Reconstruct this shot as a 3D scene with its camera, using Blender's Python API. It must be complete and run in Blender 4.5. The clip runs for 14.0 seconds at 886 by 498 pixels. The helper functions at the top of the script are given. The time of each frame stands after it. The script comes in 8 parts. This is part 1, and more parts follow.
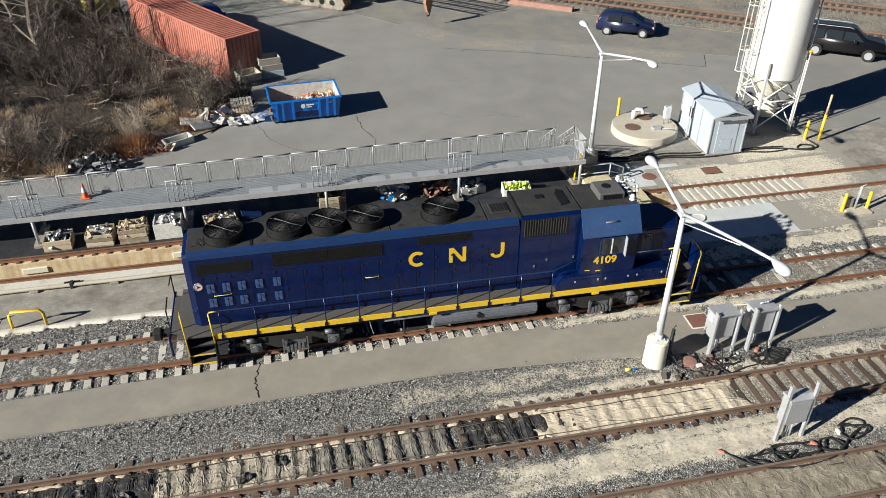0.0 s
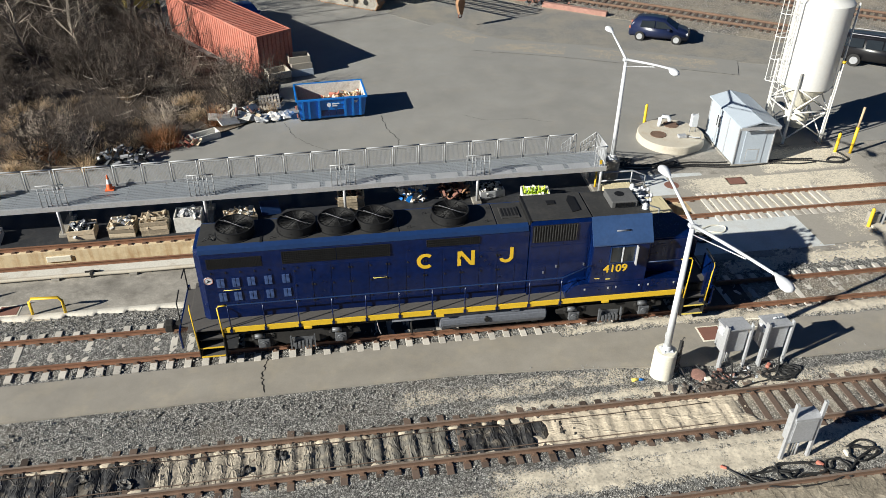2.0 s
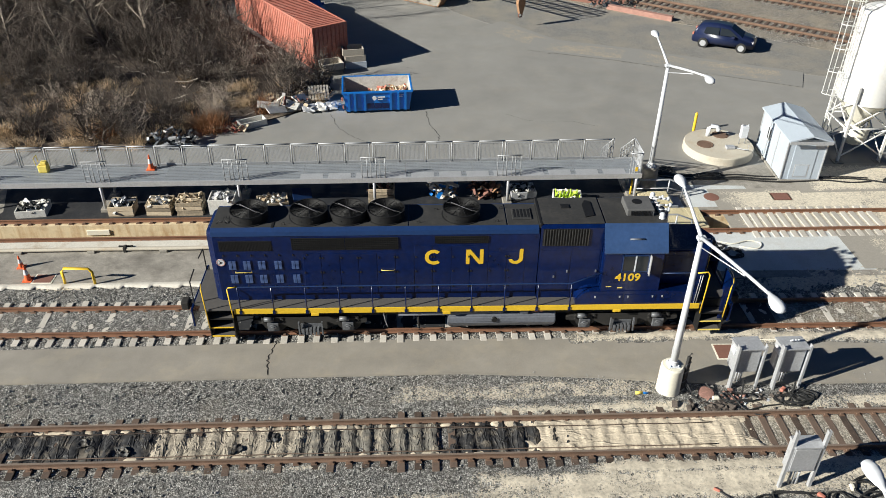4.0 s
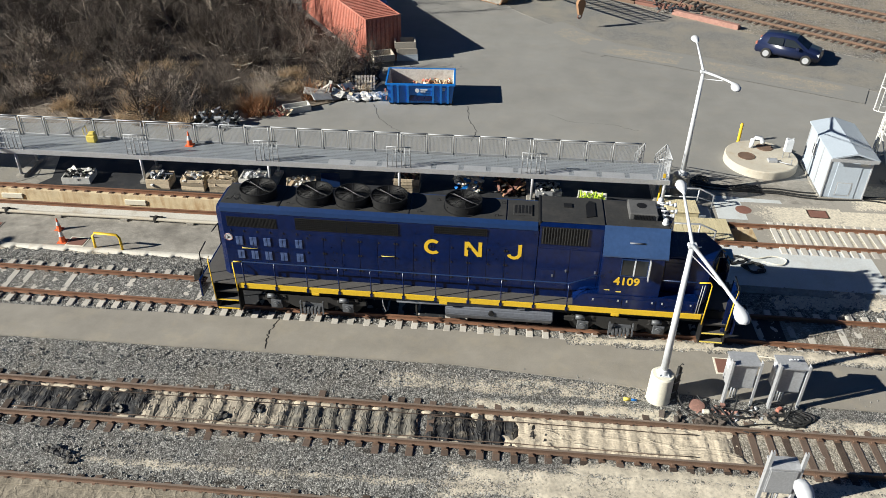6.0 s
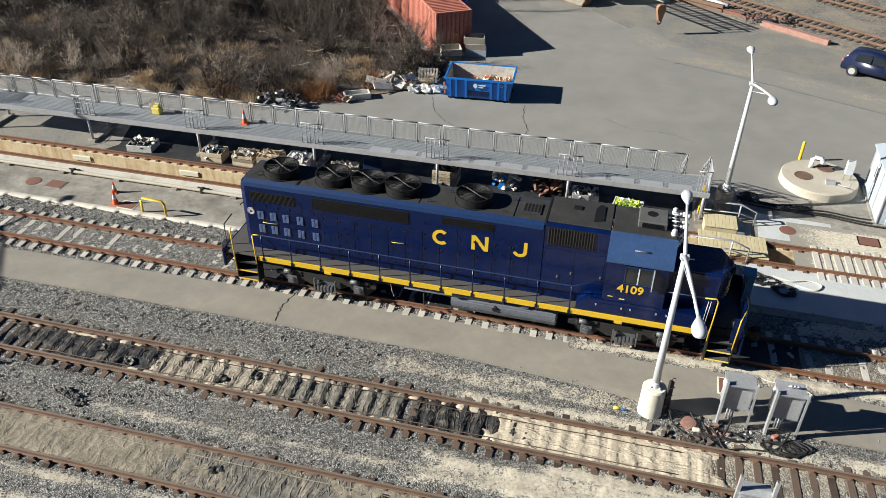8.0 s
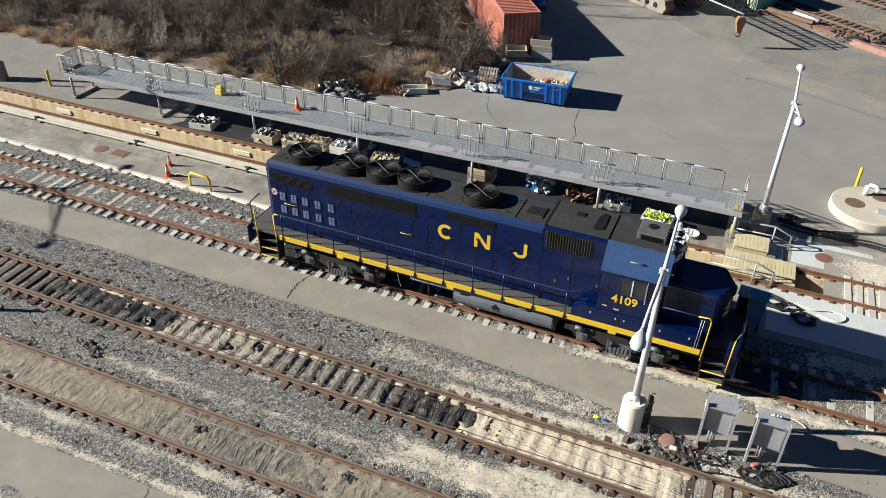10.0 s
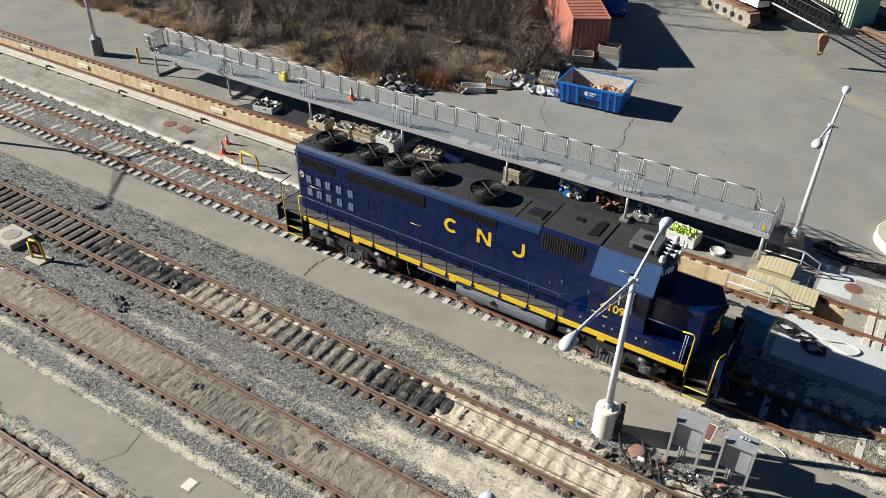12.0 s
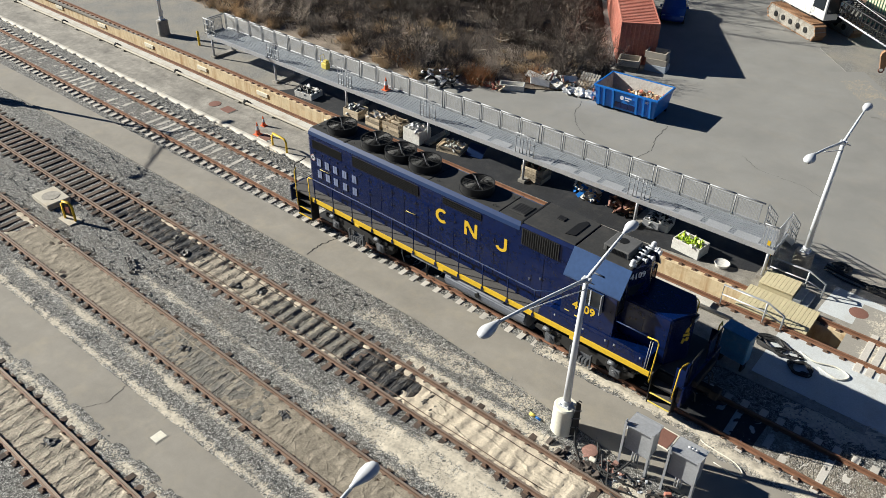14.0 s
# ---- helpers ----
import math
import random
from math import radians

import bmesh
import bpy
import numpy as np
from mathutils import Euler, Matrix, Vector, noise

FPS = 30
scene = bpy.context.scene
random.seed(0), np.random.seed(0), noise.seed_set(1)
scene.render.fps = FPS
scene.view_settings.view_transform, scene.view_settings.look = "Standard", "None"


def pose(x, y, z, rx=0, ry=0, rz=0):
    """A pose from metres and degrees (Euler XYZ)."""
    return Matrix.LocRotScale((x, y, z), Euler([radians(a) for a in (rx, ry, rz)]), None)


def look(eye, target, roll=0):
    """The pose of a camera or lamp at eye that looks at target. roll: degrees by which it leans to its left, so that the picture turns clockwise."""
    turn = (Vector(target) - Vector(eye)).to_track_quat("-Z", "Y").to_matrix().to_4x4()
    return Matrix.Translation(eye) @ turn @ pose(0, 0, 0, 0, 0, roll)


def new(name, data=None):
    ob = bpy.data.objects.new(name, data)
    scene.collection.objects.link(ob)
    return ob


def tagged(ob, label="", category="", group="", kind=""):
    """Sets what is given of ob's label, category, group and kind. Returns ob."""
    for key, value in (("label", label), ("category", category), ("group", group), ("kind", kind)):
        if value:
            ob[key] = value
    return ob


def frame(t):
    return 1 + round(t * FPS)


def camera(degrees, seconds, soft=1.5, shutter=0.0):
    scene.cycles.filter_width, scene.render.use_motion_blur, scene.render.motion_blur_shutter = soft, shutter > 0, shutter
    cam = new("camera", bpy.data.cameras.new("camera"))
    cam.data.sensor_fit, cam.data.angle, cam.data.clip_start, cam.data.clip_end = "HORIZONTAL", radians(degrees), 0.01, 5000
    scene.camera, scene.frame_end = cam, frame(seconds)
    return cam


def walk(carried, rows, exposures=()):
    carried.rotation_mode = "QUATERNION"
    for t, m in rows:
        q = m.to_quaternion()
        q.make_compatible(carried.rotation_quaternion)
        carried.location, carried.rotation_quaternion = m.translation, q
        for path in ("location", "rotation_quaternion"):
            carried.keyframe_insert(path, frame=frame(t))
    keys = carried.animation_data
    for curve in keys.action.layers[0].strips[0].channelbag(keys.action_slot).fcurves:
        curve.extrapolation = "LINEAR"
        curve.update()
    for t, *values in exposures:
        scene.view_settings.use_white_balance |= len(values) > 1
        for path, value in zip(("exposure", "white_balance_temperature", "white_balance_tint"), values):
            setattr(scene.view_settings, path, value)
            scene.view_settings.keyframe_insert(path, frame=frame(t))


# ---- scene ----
cam = camera(58.5, 14.0, soft=0.6)
PATH = [
    (0, (-0.037, -0.052, 18.823), (0.339, 1.561, 17.702), 0.3),
    (0.5, (0.070, -0.047, 18.866), (0.402, 1.576, 17.745), 0.3),
    (1, (0.298, -0.103, 18.906), (0.584, 1.529, 17.785), 0.3),
    (1.5, (0.590, -0.166, 18.902), (0.877, 1.466, 17.781), 0.3),
    (2, (0.946, -0.242, 18.929), (1.228, 1.390, 17.808), 0.4),
    (2.5, (1.448, -0.295, 18.940), (1.669, 1.345, 17.817), 0.4),
    (5, (4.573, -0.700, 18.823), (4.587, 0.954, 17.698), 0.6),
    (5.5, (5.268, -0.795, 18.803), (5.220, 0.857, 17.678), 0.7),
    (6, (6.037, -0.869, 18.757), (5.924, 0.780, 17.631), 0.7),
    (6.5, (6.822, -0.901, 18.704), (6.647, 0.743, 17.578), 0.8),
    (7, (7.641, -0.897, 18.673), (7.402, 0.737, 17.545), 0.8),
    (7.5, (8.460, -0.854, 18.694), (8.159, 0.769, 17.564), 0.9),
    (8, (9.315, -0.820, 18.772), (8.951, 0.788, 17.641), 0.9),
    (10.5, (13.703, -0.131, 19.131), (13.035, 1.370, 17.991), 1.0),
    (11, (14.639, 0.069, 19.231), (13.911, 1.540, 18.089), 1.0),
    (11.5, (15.577, 0.322, 19.317), (14.790, 1.761, 18.173), 1.0),
    (12, (16.495, 0.587, 19.387), (15.648, 1.994, 18.244), 0.9),
    (12.5, (17.397, 0.913, 19.438), (16.500, 2.287, 18.295), 0.9),
    (13, (18.272, 1.297, 19.494), (17.330, 2.639, 18.349), 0.9),
    (13.5, (19.145, 1.678, 19.523), (18.158, 2.988, 18.377), 0.9),
    (14, (19.936, 2.084, 19.535), (18.911, 3.362, 18.388), 1.0),
]
walk(cam, [(t, look(eye, target, roll)) for t, eye, target, roll in PATH], exposures=[(0, 0.87, 5900, 10), (5, 0.9, 5900, 10), (9, 0.98, 5900, 10), (14, 1.0, 5900, 10)])

# ---- light ----
SUN_WAY = Vector((1.97, 0.69, -1.0)).normalized()
world = bpy.data.worlds.new("sky")
scene.world = world
world.use_nodes = True
wn = world.node_tree.nodes
sky = wn.new("ShaderNodeTexSky")
sky.sky_type = "NISHITA"
sky.sun_disc = False
sky.dust_density, sky.ozone_density = 0.1, 10.0
sky.sun_elevation = math.asin(-SUN_WAY.z)
sky.sun_rotation = math.atan2(-SUN_WAY.x, -SUN_WAY.y)
world.node_tree.links.new(sky.outputs[0], wn["Background"].inputs[0])
wn["Background"].inputs[1].default_value = 0.0165
sun = new("sun", bpy.data.lights.new("sun", "SUN"))
sun.data.energy = 5.0
sun.data.angle = radians(0.53)
sun.data.color = (1.0, 0.918, 0.75)
sun.matrix_world = look(-SUN_WAY * 100, (0, 0, 0))


# ---- materials ----
def mat(name, base, rough=0.7, metal=0.0, dark=0.75, light=1.2, big=0.6, fine=25.0, bump=0.15, stain=None, stain_amount=0.35, island=0.0, coat=0.0, spec=0.5):
    """A surface with broad stains, fine grain and relief."""
    m = bpy.data.materials.new(name)
    m.use_nodes = True
    n, l = m.node_tree.nodes, m.node_tree.links
    p = n["Principled BSDF"]
    tc = n.new("ShaderNodeNewGeometry").outputs["Position"] if big > 0 else None
    co = n.new("ShaderNodeTexCoord").outputs["Object"]
    a = n.new("ShaderNodeTexNoise")
    a.inputs["Scale"].default_value, a.inputs["Detail"].default_value, a.inputs["Roughness"].default_value = abs(big), 6, 0.62
    b = n.new("ShaderNodeTexNoise")
    b.inputs["Scale"].default_value, b.inputs["Detail"].default_value = fine, 5
    l.new(tc or co, a.inputs["Vector"])
    l.new(tc or co, b.inputs["Vector"])
    r = n.new("ShaderNodeValToRGB")
    r.color_ramp.elements[0].position, r.color_ramp.elements[1].position = 0.3, 0.7
    r.color_ramp.elements[0].color = (*[c * dark for c in base], 1)
    r.color_ramp.elements[1].color = (*[min(1, c * light) for c in base], 1)
    mixf = n.new("ShaderNodeMath")
    mixf.operation = "MULTIPLY_ADD"
    l.new(b.outputs[0], mixf.inputs[0])
    mixf.inputs[1].default_value = 0.55
    h = n.new("ShaderNodeMath")
    h.operation = "MULTIPLY"
    h.inputs[1].default_value = 0.45
    l.new(a.outputs[0], h.inputs[0])
    l.new(h.outputs[0], mixf.inputs[2])
    last = mixf.outputs[0]
    if island:
        oi = n.new("ShaderNodeObjectInfo")
        s = n.new("ShaderNodeMath")
        s.operation = "MULTIPLY_ADD"
        l.new(oi.outputs["Random"], s.inputs[0])
        s.inputs[1].default_value = island
        sub = n.new("ShaderNodeMath")
        sub.operation = "SUBTRACT"
        l.new(last, sub.inputs[0])
        sub.inputs[1].default_value = island / 2
        l.new(sub.outputs[0], s.inputs[2])
        last = s.outputs[0]
    l.new(last, r.inputs[0])
    col = r.outputs[0]
    if stain:
        w = n.new("ShaderNodeTexNoise")
        w.inputs["Scale"].default_value, w.inputs["Detail"].default_value, w.inputs["Roughness"].default_value = abs(big) * 1.7 + 0.2, 9, 0.7
        l.new(tc or co, w.inputs["Vector"])
        wr = n.new("ShaderNodeValToRGB")
        wr.color_ramp.elements[0].position, wr.color_ramp.elements[1].position = 0.5, 0.72
        wr.color_ramp.elements[1].color = (stain_amount * 2,) * 3 + (1,)
        l.new(w.outputs[0], wr.inputs[0])
        mx = n.new("ShaderNodeMix")
        mx.data_type = "RGBA"
        l.new(wr.outputs[0], mx.inputs[0])
        l.new(col, mx.inputs[6])
        mx.inputs[7].default_value = (*stain, 1)
        col = mx.outputs[2]
    l.new(col, p.inputs["Base Color"])
    p.inputs["Roughness"].default_value, p.inputs["Metallic"].default_value = rough, metal
    p.inputs["Coat Weight"].default_value = coat
    p.inputs["Specular IOR Level"].default_value = spec
    if bump:
        bp = n.new("ShaderNodeBump")
        bp.inputs["Strength"].default_value, bp.inputs["Distance"].default_value = bump, 0.02
        l.new(b.outputs[0], bp.inputs["Height"])
        l.new(bp.outputs[0], p.inputs["Normal"])
    return m


def gravel(name, tones, size, bump=1.0, dirt=(0.2, 0.17, 0.13), dirt_at=0.62, grain=0.0, strength=0.7, clump=0.5, gap_shade=0.28, laid=None):
    """Broken stone: every cell a stone of its own tone; laid sand follows the mesh's cover."""
    m = bpy.data.materials.new(name)
    m.use_nodes = True
    n, l = m.node_tree.nodes, m.node_tree.links
    p = n["Principled BSDF"]
    co = n.new("ShaderNodeNewGeometry").outputs["Position"]
    v = n.new("ShaderNodeTexVoronoi")
    v.inputs["Scale"].default_value = 1 / size
    l.new(co, v.inputs["Vector"])
    sx = n.new("ShaderNodeSeparateColor")
    l.new(v.outputs["Color"], sx.inputs[0])
    r = n.new("ShaderNodeValToRGB")
    r.color_ramp.elements[0].color = (*tones[0], 1)
    r.color_ramp.elements[1].color = (*tones[2], 1)
    e = r.color_ramp.elements.new(0.5)
    e.color = (*tones[1], 1)
    l.new(sx.outputs[0], r.inputs[0])
    # Each stone darkens towards its edge: shade of the crevices as colour.
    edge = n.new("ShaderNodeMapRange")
    edge.inputs[1].default_value, edge.inputs[2].default_value, edge.inputs[3].default_value, edge.inputs[4].default_value = 0.3, 0.7, 1.0, gap_shade
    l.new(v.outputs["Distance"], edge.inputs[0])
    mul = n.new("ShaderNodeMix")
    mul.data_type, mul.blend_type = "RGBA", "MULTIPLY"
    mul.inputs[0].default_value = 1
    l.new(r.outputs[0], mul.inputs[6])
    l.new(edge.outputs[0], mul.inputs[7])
    w = n.new("ShaderNodeTexNoise")
    w.inputs["Scale"].default_value, w.inputs["Detail"].default_value, w.inputs["Roughness"].default_value = 0.45, 9, 0.65
    l.new(co, w.inputs["Vector"])
    wr = n.new("ShaderNodeMapRange")
    wr.inputs[1].default_value, wr.inputs[2].default_value, wr.inputs[4].default_value = dirt_at - 0.12, dirt_at + 0.12, strength
    gr = n.new("ShaderNodeMath")
    gr.operation = "MULTIPLY_ADD"
    gr.inputs[1].default_value = grain
    l.new(sx.outputs[2], gr.inputs[0])
    l.new(w.outputs[0], gr.inputs[2])
    l.new(gr.outputs[0], wr.inputs[0])
    mx = n.new("ShaderNodeMix")
    mx.data_type = "RGBA"
    l.new(wr.outputs[0], mx.inputs[0])
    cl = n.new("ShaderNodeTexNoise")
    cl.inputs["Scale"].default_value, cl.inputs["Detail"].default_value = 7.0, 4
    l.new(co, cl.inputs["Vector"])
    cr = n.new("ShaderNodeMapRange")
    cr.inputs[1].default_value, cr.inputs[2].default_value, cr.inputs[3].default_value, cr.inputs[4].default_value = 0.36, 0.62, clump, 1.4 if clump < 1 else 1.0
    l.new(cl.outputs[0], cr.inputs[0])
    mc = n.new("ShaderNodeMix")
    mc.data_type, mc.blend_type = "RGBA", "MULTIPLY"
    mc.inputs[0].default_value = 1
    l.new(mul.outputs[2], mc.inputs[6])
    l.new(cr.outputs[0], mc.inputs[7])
    l.new(mc.outputs[2], mx.inputs[6])
    mx.inputs[7].default_value = (*dirt, 1)
    tone = mx.outputs[2]
    if laid:
        at = n.new("ShaderNodeAttribute")
        at.attribute_name = "cover"
        f = n.new("ShaderNodeTexNoise")
        f.inputs["Scale"].default_value, f.inputs["Detail"].default_value, f.inputs["Roughness"].default_value = 2.2, 8, 0.72
        l.new(co, f.inputs["Vector"])
        k1 = n.new("ShaderNodeMath")
        k1.operation = "MULTIPLY_ADD"
        l.new(f.outputs[0], k1.inputs[0])
        k1.inputs[1].default_value = 1.3
        l.new(at.outputs["Fac"], k1.inputs[2])
        k2 = n.new("ShaderNodeMath")
        k2.operation = "MULTIPLY_ADD"
        l.new(sx.outputs[1], k2.inputs[0])
        k2.inputs[1].default_value = 0.5
        l.new(k1.outputs[0], k2.inputs[2])
        k3 = n.new("ShaderNodeMapRange")
        k3.inputs[1].default_value, k3.inputs[2].default_value, k3.inputs[4].default_value = 1.28, 1.62, 0.94
        l.new(k2.outputs[0], k3.inputs[0])
        fine = n.new("ShaderNodeTexNoise")
        fine.inputs["Scale"].default_value, fine.inputs["Detail"].default_value = 9.0, 6
        l.new(co, fine.inputs["Vector"])
        ramp = n.new("ShaderNodeValToRGB")
        ramp.color_ramp.elements[0].position, ramp.color_ramp.elements[1].position = 0.3, 0.62
        ramp.color_ramp.elements[0].color = (*[c * 0.68 for c in laid], 1)
        ramp.color_ramp.elements[1].color = (*laid, 1)
        l.new(fine.outputs[0], ramp.inputs[0])
        lx = n.new("ShaderNodeMix")
        lx.data_type = "RGBA"
        l.new(k3.outputs[0], lx.inputs[0])
        l.new(tone, lx.inputs[6])
        l.new(ramp.outputs[0], lx.inputs[7])
        tone = lx.outputs[2]
        calm = n.new("ShaderNodeMapRange")
        calm.inputs[3].default_value, calm.inputs[4].default_value = bump, 0.1
        l.new(k3.outputs[0], calm.inputs[0])
    l.new(tone, p.inputs["Base Color"])
    p.inputs["Roughness"].default_value = 0.85
    inv = n.new("ShaderNodeMath")
    inv.operation = "SUBTRACT"
    inv.inputs[0].default_value = 1
    l.new(v.outputs["Distance"], inv.inputs[1])
    hs = n.new("ShaderNodeMath")
    hs.operation = "ADD"
    l.new(inv.outputs[0], hs.inputs[0])
    l.new(sx.outputs[1], hs.inputs[1])
    bp = n.new("ShaderNodeBump")
    bp.inputs["Strength"].default_value, bp.inputs["Distance"].default_value = bump, size * 0.6
    l.new(hs.outputs[0], bp.inputs["Height"])
    if laid:
        l.new(calm.outputs[0], bp.inputs["Strength"])
    l.new(bp.outputs[0], p.inputs["Normal"])
    return m


BALLAST_TONES = ((0.085, 0.084, 0.079), (0.235, 0.23, 0.216), (0.46, 0.452, 0.426))
BALLAST = gravel("grey_ballast", BALLAST_TONES, 0.041, bump=0.8, clump=0.6, gap_shade=0.36, strength=0.35)
SAND_MIX = gravel("sand_over_ballast", BALLAST_TONES, 0.041, bump=0.75, clump=0.6, gap_shade=0.36, strength=0.35, laid=(0.63, 0.565, 0.45))
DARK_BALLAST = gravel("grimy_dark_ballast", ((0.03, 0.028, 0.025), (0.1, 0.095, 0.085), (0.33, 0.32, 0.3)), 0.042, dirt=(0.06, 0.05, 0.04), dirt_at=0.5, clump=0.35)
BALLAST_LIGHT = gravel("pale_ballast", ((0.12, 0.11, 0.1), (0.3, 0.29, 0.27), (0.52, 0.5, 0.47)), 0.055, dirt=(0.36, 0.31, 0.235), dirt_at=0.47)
STONE = mat("ballast_stone", (0.25, 0.246, 0.232), 0.85, dark=0.4, light=1.7, big=6, fine=28)
SAND_ON_CONCRETE = gravel("sand_on_concrete", ((0.285, 0.266, 0.232), (0.3, 0.28, 0.245), (0.315, 0.294, 0.257)), 0.05, bump=0.06, strength=0.0, clump=1.0, gap_shade=1.0, laid=(0.7, 0.635, 0.51))
DUST = gravel("tan_dust_on_asphalt", ((0.23, 0.225, 0.211), (0.24, 0.235, 0.22), (0.25, 0.245, 0.229)), 0.05, bump=0.03, strength=0.0, clump=1.0, gap_shade=1.0, laid=(0.4, 0.345, 0.26))


def mottle(m, scale, low, high, stretch=1.0, turn=0.0):
    """Broad worn and stained areas laid over a material's own colour."""
    n, l = m.node_tree.nodes, m.node_tree.links
    sock = n["Principled BSDF"].inputs["Base Color"]
    src = sock.links[0].from_socket
    mp = n.new("ShaderNodeMapping")
    mp.inputs["Scale"].default_value = (1.0, stretch, 1.0)
    mp.inputs["Rotation"].default_value = (0, 0, radians(turn))
    l.new(n.new("ShaderNodeNewGeometry").outputs["Position"], mp.inputs[0])
    a = n.new("ShaderNodeTexNoise")
    a.inputs["Scale"].default_value, a.inputs["Detail"].default_value, a.inputs["Roughness"].default_value, a.inputs["Distortion"].default_value = scale, 8, 0.6, 0.4
    l.new(mp.outputs[0], a.inputs["Vector"])
    r = n.new("ShaderNodeMapRange")
    r.inputs[1].default_value, r.inputs[2].default_value, r.inputs[3].default_value, r.inputs[4].default_value = 0.32, 0.68, low, high
    l.new(a.outputs[0], r.inputs[0])
    x = n.new("ShaderNodeMix")
    x.data_type, x.blend_type = "RGBA", "MULTIPLY"
    x.inputs[0].default_value = 1
    l.new(src, x.inputs[6])
    l.new(r.outputs[0], x.inputs[7])
    l.new(x.outputs[2], sock)
    return m


def wrinkle(m, scale, depth, stretch=(1.0, 1.0, 1.0)):
    """Creases of caked cloth: ridged relief added to a material."""
    n, l = m.node_tree.nodes, m.node_tree.links
    p = n["Principled BSDF"]
    mp = n.new("ShaderNodeMapping")
    mp.inputs["Scale"].default_value = stretch
    l.new(n.new("ShaderNodeNewGeometry").outputs["Position"], mp.inputs[0])
    a = n.new("ShaderNodeTexNoise")
    a.inputs["Scale"].default_value, a.inputs["Detail"].default_value, a.inputs["Distortion"].default_value = scale, 3, 0.5
    l.new(mp.outputs[0], a.inputs["Vector"])
    b = n.new("ShaderNodeMath")
    b.operation = "SUBTRACT"
    b.inputs[1].default_value = 0.5
    l.new(a.outputs[0], b.inputs[0])
    c = n.new("ShaderNodeMath")
    c.operation = "ABSOLUTE"
    l.new(b.outputs[0], c.inputs[0])
    d = n.new("ShaderNodeMapRange")
    d.inputs[1].default_value, d.inputs[2].default_value, d.inputs[3].default_value, d.inputs[4].default_value = 0.0, 0.07, 1.0, 0.0
    l.new(c.outputs[0], d.inputs[0])
    bp = n.new("ShaderNodeBump")
    bp.inputs["Strength"].default_value, bp.inputs["Distance"].default_value = 1.0, depth
    l.new(d.outputs[0], bp.inputs["Height"])
    old = p.inputs["Normal"].links
    if old:
        l.new(old[0].from_socket, bp.inputs["Normal"])
    l.new(bp.outputs[0], p.inputs["Normal"])
    return m


def streak(m, colour, along, amount):
    """Run-down stains: bands narrow along the wall and long down it."""
    n, l = m.node_tree.nodes, m.node_tree.links
    sock = n["Principled BSDF"].inputs["Base Color"]
    src = sock.links[0].from_socket
    mp = n.new("ShaderNodeMapping")
    mp.inputs["Scale"].default_value = (along, along, 0.25)
    l.new(n.new("ShaderNodeNewGeometry").outputs["Position"], mp.inputs[0])
    a = n.new("ShaderNodeTexNoise")
    a.inputs["Scale"].default_value, a.inputs["Detail"].default_value, a.inputs["Roughness"].default_value = 1.0, 6, 0.65
    l.new(mp.outputs[0], a.inputs["Vector"])
    r = n.new("ShaderNodeMapRange")
    r.inputs[1].default_value, r.inputs[2].default_value, r.inputs[4].default_value = 0.47, 0.68, amount
    l.new(a.outputs[0], r.inputs[0])
    x = n.new("ShaderNodeMix")
    x.data_type = "RGBA"
    l.new(r.outputs[0], x.inputs[0])
    l.new(src, x.inputs[6])
    x.inputs[7].default_value = (*colour, 1)
    l.new(x.outputs[2], sock)
    return m


ASPHALT = mat("worn_asphalt", (0.24, 0.235, 0.22), 0.88, dark=0.86, light=1.12, big=0.3, fine=70, bump=0.15, stain=(0.275, 0.255, 0.22), stain_amount=0.25)
PATH_ASPHALT = mat("path_asphalt", (0.268, 0.248, 0.214), 0.88, dark=0.82, light=1.12, big=0.4, fine=50, bump=0.1, stain=(0.34, 0.3, 0.23), stain_amount=0.3)
mottle(mottle(ASPHALT, 0.09, 0.9, 1.14, 1.3, 35), 0.7, 0.95, 1.05)
mottle(mottle(PATH_ASPHALT, 0.3, 0.9, 1.09, 2.0), 2.0, 0.95, 1.05)
CONCRETE = mat("stained_concrete", (0.325, 0.303, 0.265), 0.85, dark=0.65, light=1.2, big=0.45, fine=18, bump=0.12, stain=(0.15, 0.135, 0.115), stain_amount=0.42)
CONCRETE_COOL = mat("cool_pale_concrete", (0.55, 0.575, 0.58), 0.85, dark=0.8, light=1.12, big=0.5, fine=20, bump=0.1, stain=(0.4, 0.38, 0.33), stain_amount=0.3)
CONCRETE_PALE = mat("pale_concrete", (0.5, 0.46, 0.38), 0.85, dark=0.8, light=1.12, big=0.9, fine=20, bump=0.12, stain=(0.36, 0.26, 0.15), stain_amount=0.28)
mottle(mottle(CONCRETE, 0.5, 0.68, 1.2, 1.6), 3.0, 0.8, 1.15)
PIT_WALL = mat("cream_pit_wall", (0.66, 0.55, 0.36), 0.8, dark=0.86, light=1.06, big=0.9, fine=6, bump=0.1, stain=(0.3, 0.17, 0.07), stain_amount=0.3)
streak(PIT_WALL, (0.36, 0.2, 0.08), 2.6, 0.7)
KERB_PALE = mat("pale_kerb_concrete", (0.62, 0.59, 0.52), 0.85, dark=0.75, light=1.1, big=0.8, fine=20, bump=0.12, stain=(0.34, 0.26, 0.17), stain_amount=0.35)
SANDY = gravel("sandy_ballast", ((0.13, 0.12, 0.11), (0.3, 0.28, 0.25), (0.52, 0.49, 0.43)), 0.052, bump=0.6, dirt=(0.5, 0.44, 0.345), dirt_at=0.5)
